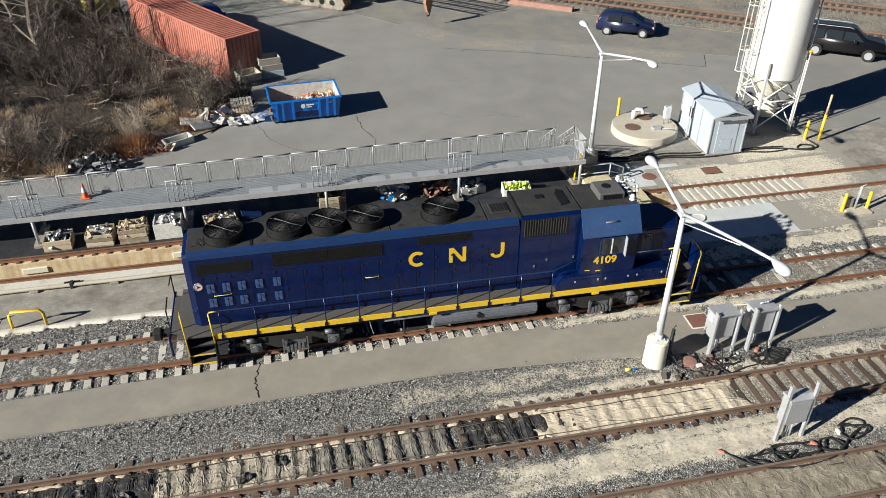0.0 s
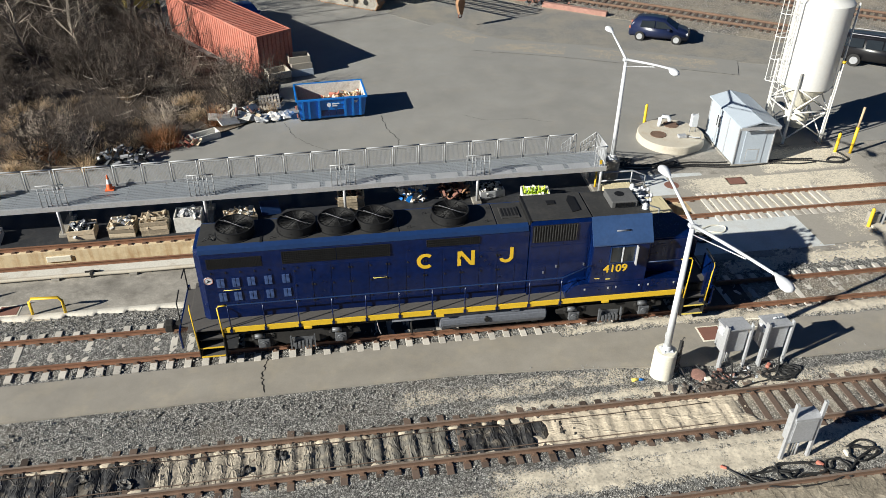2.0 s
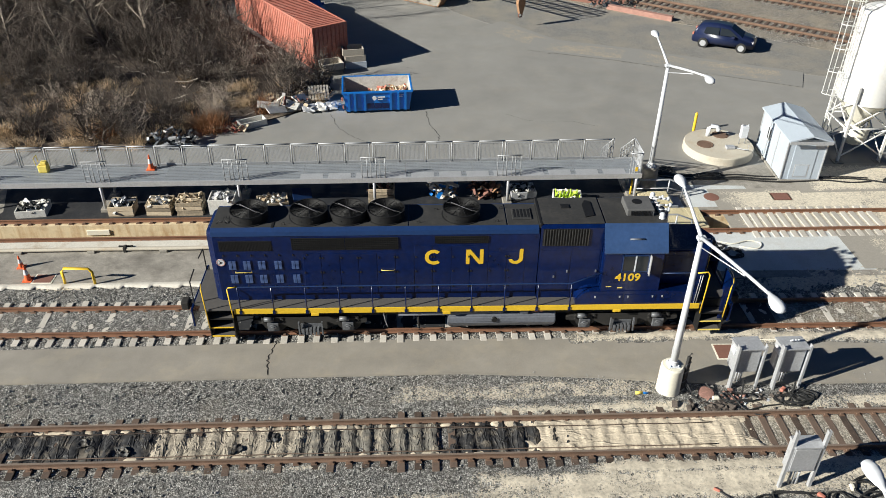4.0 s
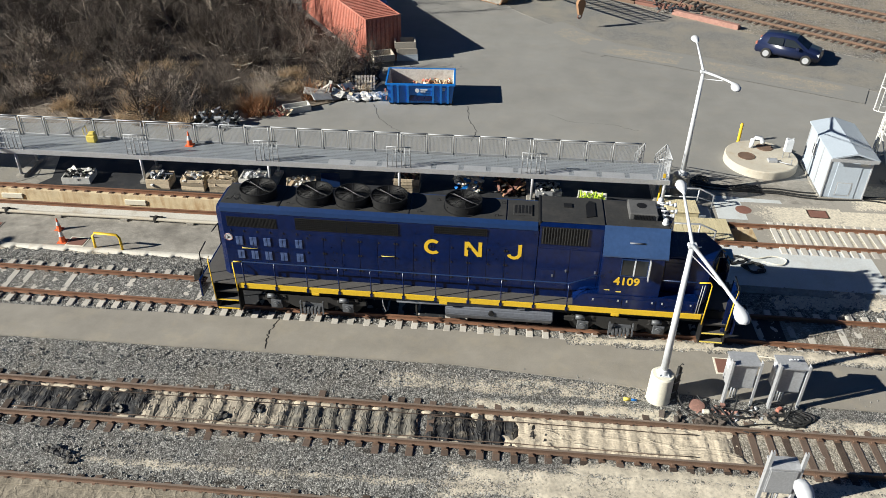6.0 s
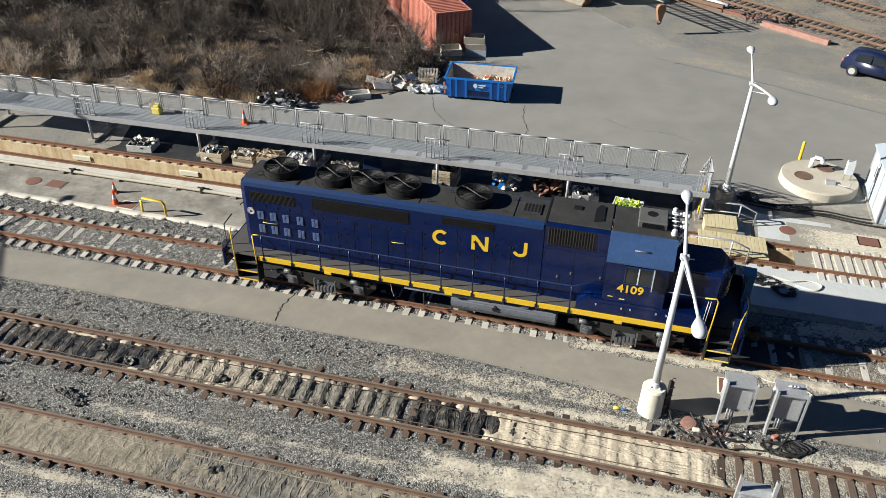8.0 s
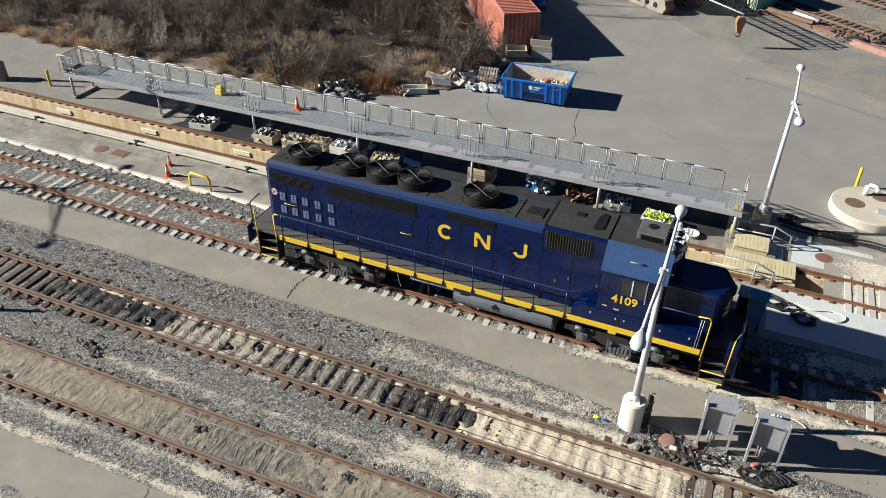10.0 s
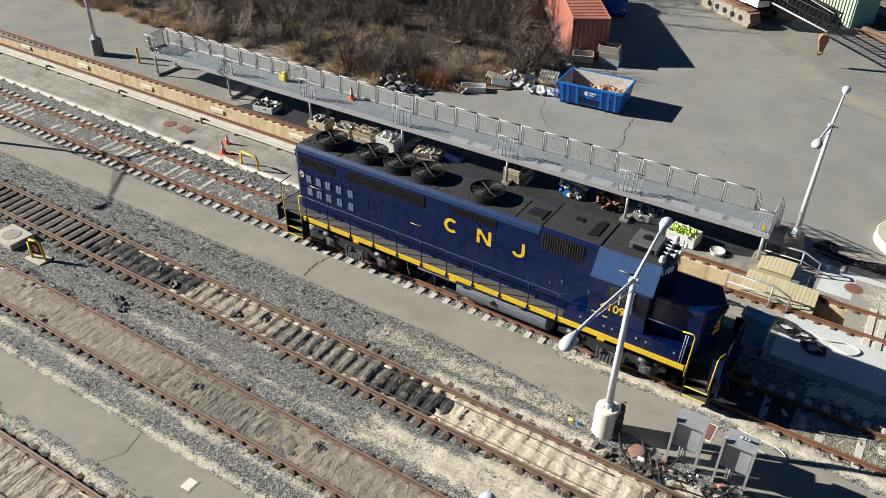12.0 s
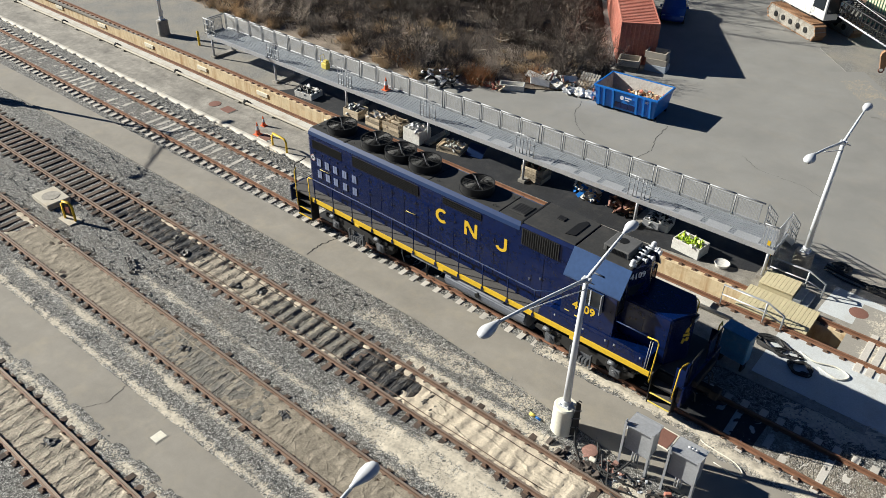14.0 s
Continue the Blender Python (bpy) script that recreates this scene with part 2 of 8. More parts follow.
SAND = mat("spilled_sand", (0.62, 0.55, 0.43), 0.95, dark=0.82, light=1.1, big=0.9, fine=45, bump=0.25, stain=(0.36, 0.31, 0.24), stain_amount=0.22)
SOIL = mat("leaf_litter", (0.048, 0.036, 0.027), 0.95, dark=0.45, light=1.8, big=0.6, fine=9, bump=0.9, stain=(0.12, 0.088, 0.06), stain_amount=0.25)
RAIL_RUST = mat("rusty_rail", (0.175, 0.112, 0.078), 0.75, 0.2, dark=0.6, light=1.35, big=1.5, fine=40, bump=0.2)
RAIL_TOP = mat("worn_railhead", (0.31, 0.245, 0.195), 0.5, 0.45, dark=0.8, light=1.15, big=1.5, fine=30, bump=0.05)
RAIL_ORANGE = mat("orange_rusty_rail", (0.215, 0.108, 0.062), 0.7, 0.15, dark=0.65, light=1.3, big=1.5, fine=40, bump=0.15)
TIE_WOOD = mat("weathered_timber", (0.085, 0.06, 0.046), 0.9, dark=0.5, light=1.5, big=3.0, fine=30, bump=0.5, island=0.5)
TIE_CONCRETE = mat("concrete_tie", (0.5, 0.47, 0.42), 0.85, dark=0.75, light=1.15, big=2.5, fine=30, bump=0.15, island=0.3)
FABRIC = mat("black_track_fabric", (0.13, 0.122, 0.106), 0.85, dark=0.55, light=1.5, big=1.1, fine=14, bump=0.4, stain=(0.4, 0.345, 0.26), stain_amount=0.42)
SAND_CAKED = mat("caked_sand", (0.6, 0.52, 0.4), 0.95, dark=0.62, light=1.15, big=1.3, fine=16, bump=0.8, stain=(0.2, 0.17, 0.13), stain_amount=0.24)
SAND_GREY = mat("grey_caked_sand", (0.33, 0.29, 0.23), 0.95, dark=0.4, light=1.5, big=1.6, fine=16, bump=0.8, stain=(0.07, 0.065, 0.06), stain_amount=0.36)
FABRIC_BLACK = mat("torn_black_fabric", (0.022, 0.022, 0.023), 0.55, dark=0.5, light=2.2, big=1.4, fine=9, bump=0.8, stain=(0.34, 0.29, 0.22), stain_amount=0.26)
FABRIC_SAND = mat("sanded_track_fabric", (0.245, 0.213, 0.163), 0.9, dark=0.45, light=1.35, big=1.2, fine=22, bump=0.6, stain=(0.48, 0.42, 0.33), stain_amount=0.32)
for cloth, scale, depth, stretch in ((FABRIC, 2.6, 0.022, (1.6, 0.5, 1.0)), (FABRIC_BLACK, 2.6, 0.026, (1.5, 0.5, 1.0)), (FABRIC_SAND, 2.4, 0.009, (1.0, 0.7, 1.0)), (SAND_CAKED, 1.5, 0.018, (0.4, 1.5, 1.0)), (SAND_GREY, 2.6, 0.022, (1.3, 0.6, 1.0))):
    wrinkle(cloth, scale, depth, stretch)
NAVY = mat("navy_enamel", (0.0013, 0.0082, 0.053), 0.26, dark=0.6, light=1.45, big=1.1, fine=6, bump=0.014, coat=0.2, spec=0.4)
# Navy lightened by hand: sky reflection on the cab roof slopes, as colour.
CAB_SHEEN = mat("navy_with_sky_sheen", (0.034, 0.07, 0.17), 0.35, dark=0.8, light=1.2, big=1.2, fine=8, bump=0.02, coat=0.2)
# Lighter blue of the trim, also used as a painted glint on roof edges.
NAVY_LIGHT = mat("blue_trim_and_glint", (0.008, 0.028, 0.1), 0.4, dark=0.8, light=1.15, big=1.2, fine=8, bump=0.03, coat=0.3)
LOUVER_BLUE = mat("scuffed_louver_blue", (0.018, 0.045, 0.14), 0.6, dark=0.75, light=1.2, big=2, fine=10, bump=0.05)
AC_GREY = mat("grey_unit_paint", (0.1, 0.1, 0.1), 0.6, dark=0.8, light=1.2, big=2, fine=14, bump=0.04)
ROOF_GREY = mat("sooty_roof_paint", (0.027, 0.027, 0.027), 0.75, dark=0.7, light=1.3, big=0.9, fine=12, bump=0.08, stain=(0.06, 0.055, 0.05), stain_amount=0.35)
BLACK = mat("black_steel", (0.007, 0.007, 0.0075), 0.6, 0.1, dark=0.6, light=1.6, big=2, fine=20, bump=0.1)
UNDER = mat("grimy_underframe", (0.014, 0.013, 0.012), 0.85, dark=0.6, light=1.7, big=3, fine=18, bump=0.25)
BEARING = mat("oily_bearing_grey", (0.11, 0.115, 0.125), 0.45, 0.2, dark=0.6, light=1.5, big=4, fine=20, bump=0.1)
TANK_GREY = mat("dusty_tank_grey", (0.125, 0.135, 0.16), 0.5, 0.1, dark=0.75, light=1.3, big=1.2, fine=12, bump=0.05)
YELLOW = mat("safety_yellow", (0.72, 0.47, 0.02), 0.5, dark=0.85, light=1.08, big=2, fine=15, bump=0.04)
YELLOW_PALE = mat("sun_bleached_yellow", (0.75, 0.6, 0.12), 0.6, dark=0.8, light=1.1, big=2, fine=15, bump=0.06)
WALKWAY = mat("walkway_tread", (0.075, 0.07, 0.066), 0.8, dark=0.75, light=1.25, big=1.5, fine=30, bump=0.3)
GALV = mat("galvanised_steel", (0.46, 0.47, 0.49), 0.5, 0.35, dark=0.8, light=1.15, big=1.5, fine=14, bump=0.04)
RAILING = mat("dull_galvanised_tube", (0.32, 0.33, 0.345), 0.55, 0.3, dark=0.8, light=1.15, big=1.5, fine=14, bump=0.04)
GRATE = mat("galvanised_grating", (0.33, 0.355, 0.385), 0.55, 0.4, dark=0.75, light=1.2, big=1.5, fine=30, bump=0.1)
WHITE_PAINT = mat("white_pole_paint", (0.6, 0.62, 0.65), 0.45, dark=0.9, light=1.05, big=1.5, fine=12, bump=0.03)
SIGN_WHITE = mat("white_sign_paint", (0.85, 0.85, 0.83), 0.5, dark=0.95, light=1.0, big=2, fine=12, bump=0.02)
WHITE_METAL = mat("silo_white", (0.66, 0.66, 0.64), 0.45, dark=0.93, light=1.04, big=0.8, fine=8, bump=0.02, stain=(0.6, 0.5, 0.38), stain_amount=0.12)
SHED_WHITE = mat("pale_shed_panel", (0.41, 0.465, 0.53), 0.6, dark=0.9, light=1.06, big=1, fine=14, bump=0.03)
CREAM = mat("cream_pedestal", (0.72, 0.69, 0.58), 0.8, dark=0.85, light=1.08, big=2, fine=20, bump=0.1)
RED_BOX = mat("faded_container_red", (0.42, 0.15, 0.105), 0.7, dark=0.65, light=1.3, big=0.7, fine=9, bump=0.06, stain=(0.45, 0.22, 0.17), stain_amount=0.35)
SKIP_BLUE = mat("skip_blue", (0.01, 0.15, 0.52), 0.45, dark=0.85, light=1.12, big=1, fine=9, bump=0.04)
SKIP_IN = mat("worn_skip_lining", (0.52, 0.5, 0.47), 0.7, dark=0.7, light=1.15, big=1.2, fine=9, bump=0.08, stain=(0.25, 0.19, 0.14), stain_amount=0.35)
RUBBER = mat("black_rubber", (0.018, 0.018, 0.018), 0.65, dark=0.7, light=1.5, big=4, fine=25, bump=0.1)
# Black of oil-soaked ground, with the shade under things put into the colour.
OIL_AND_SHADE = mat("oil_and_shade_black", (0.016, 0.017, 0.02), 0.7, dark=0.5, light=1.8, big=0.8, fine=14, bump=0.2, stain=(0.07, 0.066, 0.06), stain_amount=0.25)
BARK = mat("dry_brush", (0.3, 0.255, 0.21), 0.95, dark=0.4, light=1.35, big=0.5, fine=10, bump=0.2, island=0.8)
# Darker copy of the brush colour: shade inside the thicket, painted in.
BARK_SHADED = mat("shade_dark_stems", (0.085, 0.068, 0.055), 0.95, dark=0.5, light=1.6, big=0.6, fine=10, bump=0.2)
BARK_PALE = mat("bleached_branches", (0.33, 0.29, 0.245), 0.95, dark=0.5, light=1.2, big=0.8, fine=10, bump=0.2)
BARK_TAN = mat("dry_grass", (0.4, 0.3, 0.19), 0.95, dark=0.6, light=1.4, big=1.0, fine=10, bump=0.2, island=0.6)
BARK_TREE = mat("grey_tree_bark", (0.17, 0.145, 0.12), 0.95, dark=0.5, light=1.5, big=0.8, fine=12, bump=0.3, island=0.6)
GLASS_DARK = mat("dark_glazing", (0.02, 0.024, 0.028), 0.08, dark=0.9, light=1.1, big=1, fine=4, bump=0.0)


# ---- mesh helpers ----
def box(bm, x0, x1, y0, y1, z0, z1, bev=0.0):
    vs = [bm.verts.new((x, y, z)) for z in (z0, z1) for x, y in ((x0, y0), (x1, y0), (x1, y1), (x0, y1))]
    fs = [bm.faces.new([vs[i] for i in f]) for f in ((3, 2, 1, 0), (4, 5, 6, 7), (0, 1, 5, 4), (1, 2, 6, 5), (2, 3, 7, 6), (3, 0, 4, 7))]
    if bev:
        bmesh.ops.bevel(bm, geom=list({e for f in fs for e in f.edges}), offset=bev, segments=2, profile=0.5, affect="EDGES")
    return vs


def prism(bm, outline, axis, a, b):
    """An outline of 2D points drawn out along an axis from a to b."""
    def at(p, w):
        return {"x": (w, p[0], p[1]), "y": (p[0], w, p[1]), "z": (p[0], p[1], w)}[axis]
    lo = [bm.verts.new(at(p, a)) for p in outline]
    hi = [bm.verts.new(at(p, b)) for p in outline]
    n = len(outline)
    fs = [bm.faces.new((lo[i], lo[(i + 1) % n], hi[(i + 1) % n], hi[i])) for i in range(n)]
    fs += [bm.faces.new(lo[::-1]), bm.faces.new(hi)]
    bmesh.ops.recalc_face_normals(bm, faces=fs)
    return fs


def tube(bm, pts, r, seg=8, r_end=None, caps=True):
    """A round bar along points."""
    pts = [Vector(p) for p in pts]
    rings = []
    for i, p in enumerate(pts):
        d = (pts[min(i + 1, len(pts) - 1)] - pts[max(i - 1, 0)]).normalized()
        u = d.cross(Vector((0, 0, 1)) if abs(d.z) < 0.9 else Vector((1, 0, 0))).normalized()
        v = d.cross(u)
        rr = r if r_end is None else r + (r_end - r) * i / max(1, len(pts) - 1)
        rings.append([bm.verts.new(p + rr * (math.cos(2 * math.pi * k / seg) * u + math.sin(2 * math.pi * k / seg) * v)) for k in range(seg)])
    fs = []
    for a, b in zip(rings, rings[1:]):
        fs += [bm.faces.new((a[k], a[(k + 1) % seg], b[(k + 1) % seg], b[k])) for k in range(seg)]
    for f in fs:
        f.smooth = seg > 5
    if caps:
        fs += [bm.faces.new(rings[0][::-1]), bm.faces.new(rings[-1])]
    bmesh.ops.recalc_face_normals(bm, faces=fs)
    return fs


def lathe(bm, profile, seg=24, at=(0, 0, 0)):
    """Turns (radius, height) points round an upright axis."""
    rings = []
    for r, z in profile:
        rings.append([bm.verts.new((at[0] + r * math.cos(2 * math.pi * k / seg), at[1] + r * math.sin(2 * math.pi * k / seg), at[2] + z)) for k in range(seg)])
    fs = []
    for a, b in zip(rings, rings[1:]):
        fs += [bm.faces.new((a[k], a[(k + 1) % seg], b[(k + 1) % seg], b[k])) for k in range(seg)]
    for f in fs:
        f.smooth = True
    fs += [bm.faces.new(rings[0][::-1]), bm.faces.new(rings[-1])]
    ways = [math.atan2(q[1] - p[1], q[0] - p[0]) for p, q in zip(profile, profile[1:])]
    for i, ring in enumerate(rings):
        bend = math.pi if i in (0, len(rings) - 1) else abs((ways[i] - ways[i - 1] + math.pi) % (2 * math.pi) - math.pi)
        if bend > 0.6:
            for k in range(seg):
                bm.edges.get((ring[k], ring[(k + 1) % seg])).smooth = False
    bmesh.ops.recalc_face_normals(bm, faces=fs)


def part(name, bm, material, parent=None, label="", m=None):
    """One mesh object from a bmesh, under a thing or a part."""
    me = bpy.data.meshes.new(name)
    bm.to_mesh(me)
    bm.free()
    for one in material if isinstance(material, (list, tuple)) else (material,):
        me.materials.append(one)
    ob = new(name, me)
    if parent is not None:
        ob.parent = parent
    if m is not None:
        ob.matrix_basis = m
    if label:
        ob["label"] = label
    return ob


def share(name, mesh, parent, m):
    """One more object on a mesh that is there already."""
    ob = new(name, mesh)
    ob.parent = parent
    ob.matrix_basis = m
    return ob


def thing(name, m, label, category, group="", kind=""):
    ob = new(name)
    ob.matrix_basis = m
    return tagged(ob, label, category, group, kind)


def bar(name, pts, r, material, parent, seg=8, label="", r_end=None):
    bm = bmesh.new()
    tube(bm, pts, r, seg, r_end)
    return part(name, bm, material, parent, label)


def block(name, dims, material, parent=None, bev=0.0, label="", m=None):
    bm = bmesh.new()
    box(bm, *dims, bev)
    return part(name, bm, material, parent, label, m)


def lettering(name, body, size, material, parent, m, depth=0.006, label="", space=1.0):
    cu = bpy.data.curves.new(name, "FONT")
    cu.body, cu.size, cu.extrude, cu.space_character = body, size, depth, space
    cu.offset = size * 0.022
    tmp = new(name, cu)
    dg = bpy.context.evaluated_depsgraph_get()
    me = bpy.data.meshes.new_from_object(tmp.evaluated_get(dg))
    bpy.data.objects.remove(tmp)
    me.materials.clear()
    me.materials.append(material)
    ob = new(name, me)
    ob.parent = parent
    ob.matrix_basis = m
    if label:
        ob["label"] = label
    return ob


def sheet(name, x0, x1, y0, y1, step, height, material, label, category, kind="structure"):
    """A surface whose height is a function of x and y."""
    nx, ny = max(2, round((x1 - x0) / step) + 1), max(2, round((y1 - y0) / step) + 1)
    xs, ys = np.linspace(x0, x1, nx), np.linspace(y0, y1, ny)
    verts = [(x, y, height(x, y)) for y in ys for x in xs]
    faces = [(j * nx + i, j * nx + i + 1, (j + 1) * nx + i + 1, (j + 1) * nx + i) for j in range(ny - 1) for i in range(nx - 1)]
    me = bpy.data.meshes.new(name)
    me.from_pydata(verts, [], faces)
    me.materials.append(material)
    for p in me.polygons:
        p.use_smooth = True
    return tagged(new(name, me), label, category, kind=kind)


def bumpy(x, y, s):
    return noise.noise((x * s, y * s, 3.1))


# ---- ground ----
def line_a(x):
    return 22.65 - 0.0235 * x


def line_b(x):
    return 16.66 - 0.015 * x


def line_c(x):
    return 12.78 - 0.012 * x


def line_d(x):
    return 7.33


def line_e(x):
    return 29.02 - 0.015 * x


def slab(name, outline, z0, z1, material, label, category):
    bm = bmesh.new()
    prism(bm, outline, "z", z0, z1)
    return tagged(part(name, bm, material), label, category, kind="structure")


PIT0, PIT1, PITW = -75.0, 18.0, 0.66


def with_hole(x0, x1, y0, y1, z):
    """A level sheet with the long slot of the inspection pit left open."""
    bm = bmesh.new()
    c = [[bm.verts.new((x, y, z)) for x, y in row] for row in (
        [(x0, y0), (PIT0, y0), (PIT1, y0), (x1, y0)],
        [(x0, line_e(PIT0) - PITW), (PIT0, line_e(PIT0) - PITW), (PIT1, line_e(PIT1) - PITW), (x1, line_e(PIT1) - PITW)],
        [(x0, line_e(PIT0) + PITW), (PIT0, line_e(PIT0) + PITW), (PIT1, line_e(PIT1) + PITW), (x1, line_e(PIT1) + PITW)],
        [(x0, y1), (PIT0, y1), (PIT1, y1), (x1, y1)])]
    for j in range(3):
        for i in range(3):
            if (i, j) != (1, 1):
                bm.faces.new((c[j][i], c[j][i + 1], c[j + 1][i + 1], c[j + 1][i]))
    return bm


tagged(part("ground", with_hole(-900, 900, -400, 1400, -0.14), SOIL), "brown winter soil reaching to the horizon", "ground", kind="structure")
def bed_height(x, y):
    z = -0.03 + 0.02 * bumpy(x, y, 1.3) + 0.018 * bumpy(x, y, 5.0)
    for f in (line_b, line_c, line_d):
        d = abs(y - f(x))
        if d < 1.9:
            lift = min(1.0, (1.9 - d) / 0.4) * (0.0 if d < 1.1 else min(1.0, (d - 1.1) / 0.4))
            z += lift * (0.04 + 0.03 * bumpy(x, y + 40, 0.9) + 0.008 * bumpy(x, y + 9, 3.0))
    return z


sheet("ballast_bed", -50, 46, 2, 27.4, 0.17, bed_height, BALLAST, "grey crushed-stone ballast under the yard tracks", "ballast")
slab("yard_asphalt", [(-8, 34.3), (90, 33.5), (120, 60), (40, 140), (-20, 140), (-13.0, 64), (-3.3, 48.2), (-0.9, 44.6), (-1.8, 41.9), (-5.4, 39.6), (-9, 37.7), (-20, 36.6), (-75, 36.5), (-75, 34.3)], -0.3, 0.0, ASPHALT, "grey worn asphalt of the open yard", "yard")
slab("path_beside_track", [(-75, 19.75), (-10, 19.7), (5, 19.55), (9, 19.2), (14, 18.6), (60, 17.6), (60, 20.4), (20, 20.9), (3.2, 21.42), (-75, 21.6)], -0.2, 0.012, PATH_ASPHALT, "brownish asphalt path between two tracks", "path")
slab("path_lower", [(-75, 8.75), (60, 8.75), (60, 10.45), (-75, 10.55)], -0.2, 0.012, PATH_ASPHALT, "grey asphalt path between yard tracks", "path")
slab("concrete_apron", [(-75, 25.9), (-40, 25.75), (-5, 25.2), (13, 24.7), (60, 24.0), (60, line_e(60) - PITW), (18, line_e(18) - PITW), (-75, line_e(-75) - PITW)], -0.25, 0.004, CONCRETE, "stained concrete apron beside the pit track", "apron")
slab("concrete_apron_2", [(-75, line_e(-75) + PITW), (18, line_e(18) + PITW), (18, line_e(18) - PITW), (60, line_e(60) - PITW), (60, 33.6), (-8, 34.4), (-75, 34.4)], -0.25, 0.003, CONCRETE, "stained concrete apron behind the pit track", "apron")
# pale scalloped hem of sandbags where the apron meets the ballast
verts, faces = [], []
for i in range(int(45 / 0.08)):
    x = -48.5 + 0.08 * i
    edge = 25.75 - (x + 40) * 0.55 / 35
    u = (x / 1.15) % 1.0
    w = 0.13 + 0.15 * u + 0.05 * bumpy(x, 4, 1.7)
    for q, z in ((-1.0, -0.03), (-0.93, 0.025), (-0.1, 0.03), (0.7, 0.02), (1.0, 0.0)):
        verts.append((x, edge + (q * w if q < 0 else q * 0.12), z + 0.012 * u))
    if i:
        faces += [(5 * i - 5 + j, 5 * i + j, 5 * i + j + 1, 5 * i - 4 + j) for j in range(4)]
me = bpy.data.meshes.new("apron_hem")
me.from_pydata(verts, [], faces)
me.materials.append(KERB_PALE)
for p in me.polygons:
    p.use_smooth = True
tagged(new("apron_hem", me), "pale scalloped hem along the concrete apron", "edging", kind="structure")
# inspection pit
bm = bmesh.new()
for s in (-1, 1):
    vs = box(bm, PIT0, PIT1, -0.12, 0.12, -1.3, 0.015)
    for v in vs:
        v.co.y += line_e(v.co.x) + s * (PITW - 0.05)
pit = tagged(part("inspection_pit", bm, PIT_WALL), "cream stained concrete walls of the inspection pit between the rails", "pit", kind="structure")
bm = bmesh.new()
for v in box(bm, PIT0, PIT1, -0.7, 0.7, -1.35, -1.15):
    v.co.y += line_e(v.co.x)
for v in box(bm, PIT1 - 0.1, PIT1 + 0.1, -0.6, 0.6, -1.3, 0.0):
    v.co.y += line_e(v.co.x)
part("pit_floor", bm, CONCRETE, pit)
for k in range(10):
    x = -46.3 + 5.98 * k
    bm = bmesh.new()
    box(bm, x - 0.5, x + 0.5, line_e(x) + PITW - 0.24, line_e(x) + PITW - 0.16, -0.46, -0.2, 0.02)
    part("pit_lamp", bm, CREAM, pit, "cream lamp box on the pit wall")


# ---- tracks ----
def rail_profile(bm, x0, x1, fy, side, step=6.0):
    n = max(1, int((x1 - x0) / step))
    prof = [(-0.07, 0.02), (0.07, 0.02), (0.07, 0.035), (0.012, 0.05), (0.012, 0.15), (0.036, 0.158), (0.036, 0.188), (-0.036, 0.188), (-0.036, 0.158), (-0.012, 0.15), (-0.012, 0.05), (-0.07, 0.035)]
    rings = []
    for i in range(n + 1):
        x = x0 + (x1 - x0) * i / n
        rings.append([bm.verts.new((x, fy(x) + side * 0.752 + p, z)) for p, z in prof])
    k = len(prof)
    fs = []
    for a, b in zip(rings, rings[1:]):
        for j in range(k):
            f = bm.faces.new((a[j], a[(j + 1) % k], b[(j + 1) % k], b[j]))
            f.material_index = 1 if j == 6 else 0
            fs.append(f)
    fs += [bm.faces.new(rings[0][::-1]), bm.faces.new(rings[-1])]
    bmesh.ops.recalc_face_normals(bm, faces=fs)


def track(name, fy, x0, x1, tie_mat, label, near, tie_len=2.6, pitch=0.55, width=0.22, top=0.02, m=None, ties=True, uneven=(0.97, 1.03), steel=(RAIL_RUST, RAIL_TOP)):
    """Two rails on ties; ties within near are parts of their own, the rest one mesh."""
    t = thing(name, m or Matrix(), label, "railway track", kind="structure")
    for side in (-1, 1):
        bm = bmesh.new()
        rail_profile(bm, x0, x1, fy, side)
        part("rail", bm, steel, t)
    if not ties:
        return t
    bm = bmesh.new()
    box(bm, -width / 2, width / 2, -tie_len / 2, tie_len / 2, -0.16, top, 0.012)
    first = part("tie", bm, tie_mat, t)
    rest = bmesh.new()
    plates = bmesh.new()
    rnd = random.Random(len(name) + int(x0))
    placed = False
    x = x0 + 0.3
    while x < x1:
        y = fy(x)
        j = rnd.uniform(-0.07, 0.07)
        a = rnd.uniform(-1.6, 1.6)
        h = rnd.uniform(-0.012, 0.01)
        for side in (-1, 1):
            box(plates, x - 0.09, x + 0.09, y + side * 0.752 - 0.17, y + side * 0.752 + 0.17, top, top + 0.018)
            for s2 in (-1, 1):
                box(plates, x - 0.045, x + 0.045, y + side * 0.752 + s2 * 0.105 - 0.03, y + side * 0.752 + s2 * 0.105 + 0.03, top + 0.015, top + 0.06)
        u = rnd.uniform(*uneven)
        pm = pose(x, y + j * 0.5, h, 0, 0, a) @ Matrix.Diagonal((1, u, 1, 1))
        if near[0] < x < near[1]:
            if not placed:
                first.matrix_basis = pm
                placed = True
            else:
                share("tie", first.data, t, pm)
        else:
            for v in box(rest, -width / 2, width / 2, -tie_len / 2, tie_len / 2, -0.16, top):
                v.co = pm @ v.co
        x += pitch
    tagged(part("tie_plates", plates, RAIL_RUST, t), kind="stuff")
    if len(rest.verts):
        tagged(part("far_ties", rest, tie_mat, t), kind="stuff")
    else:
        rest.free()
    return t


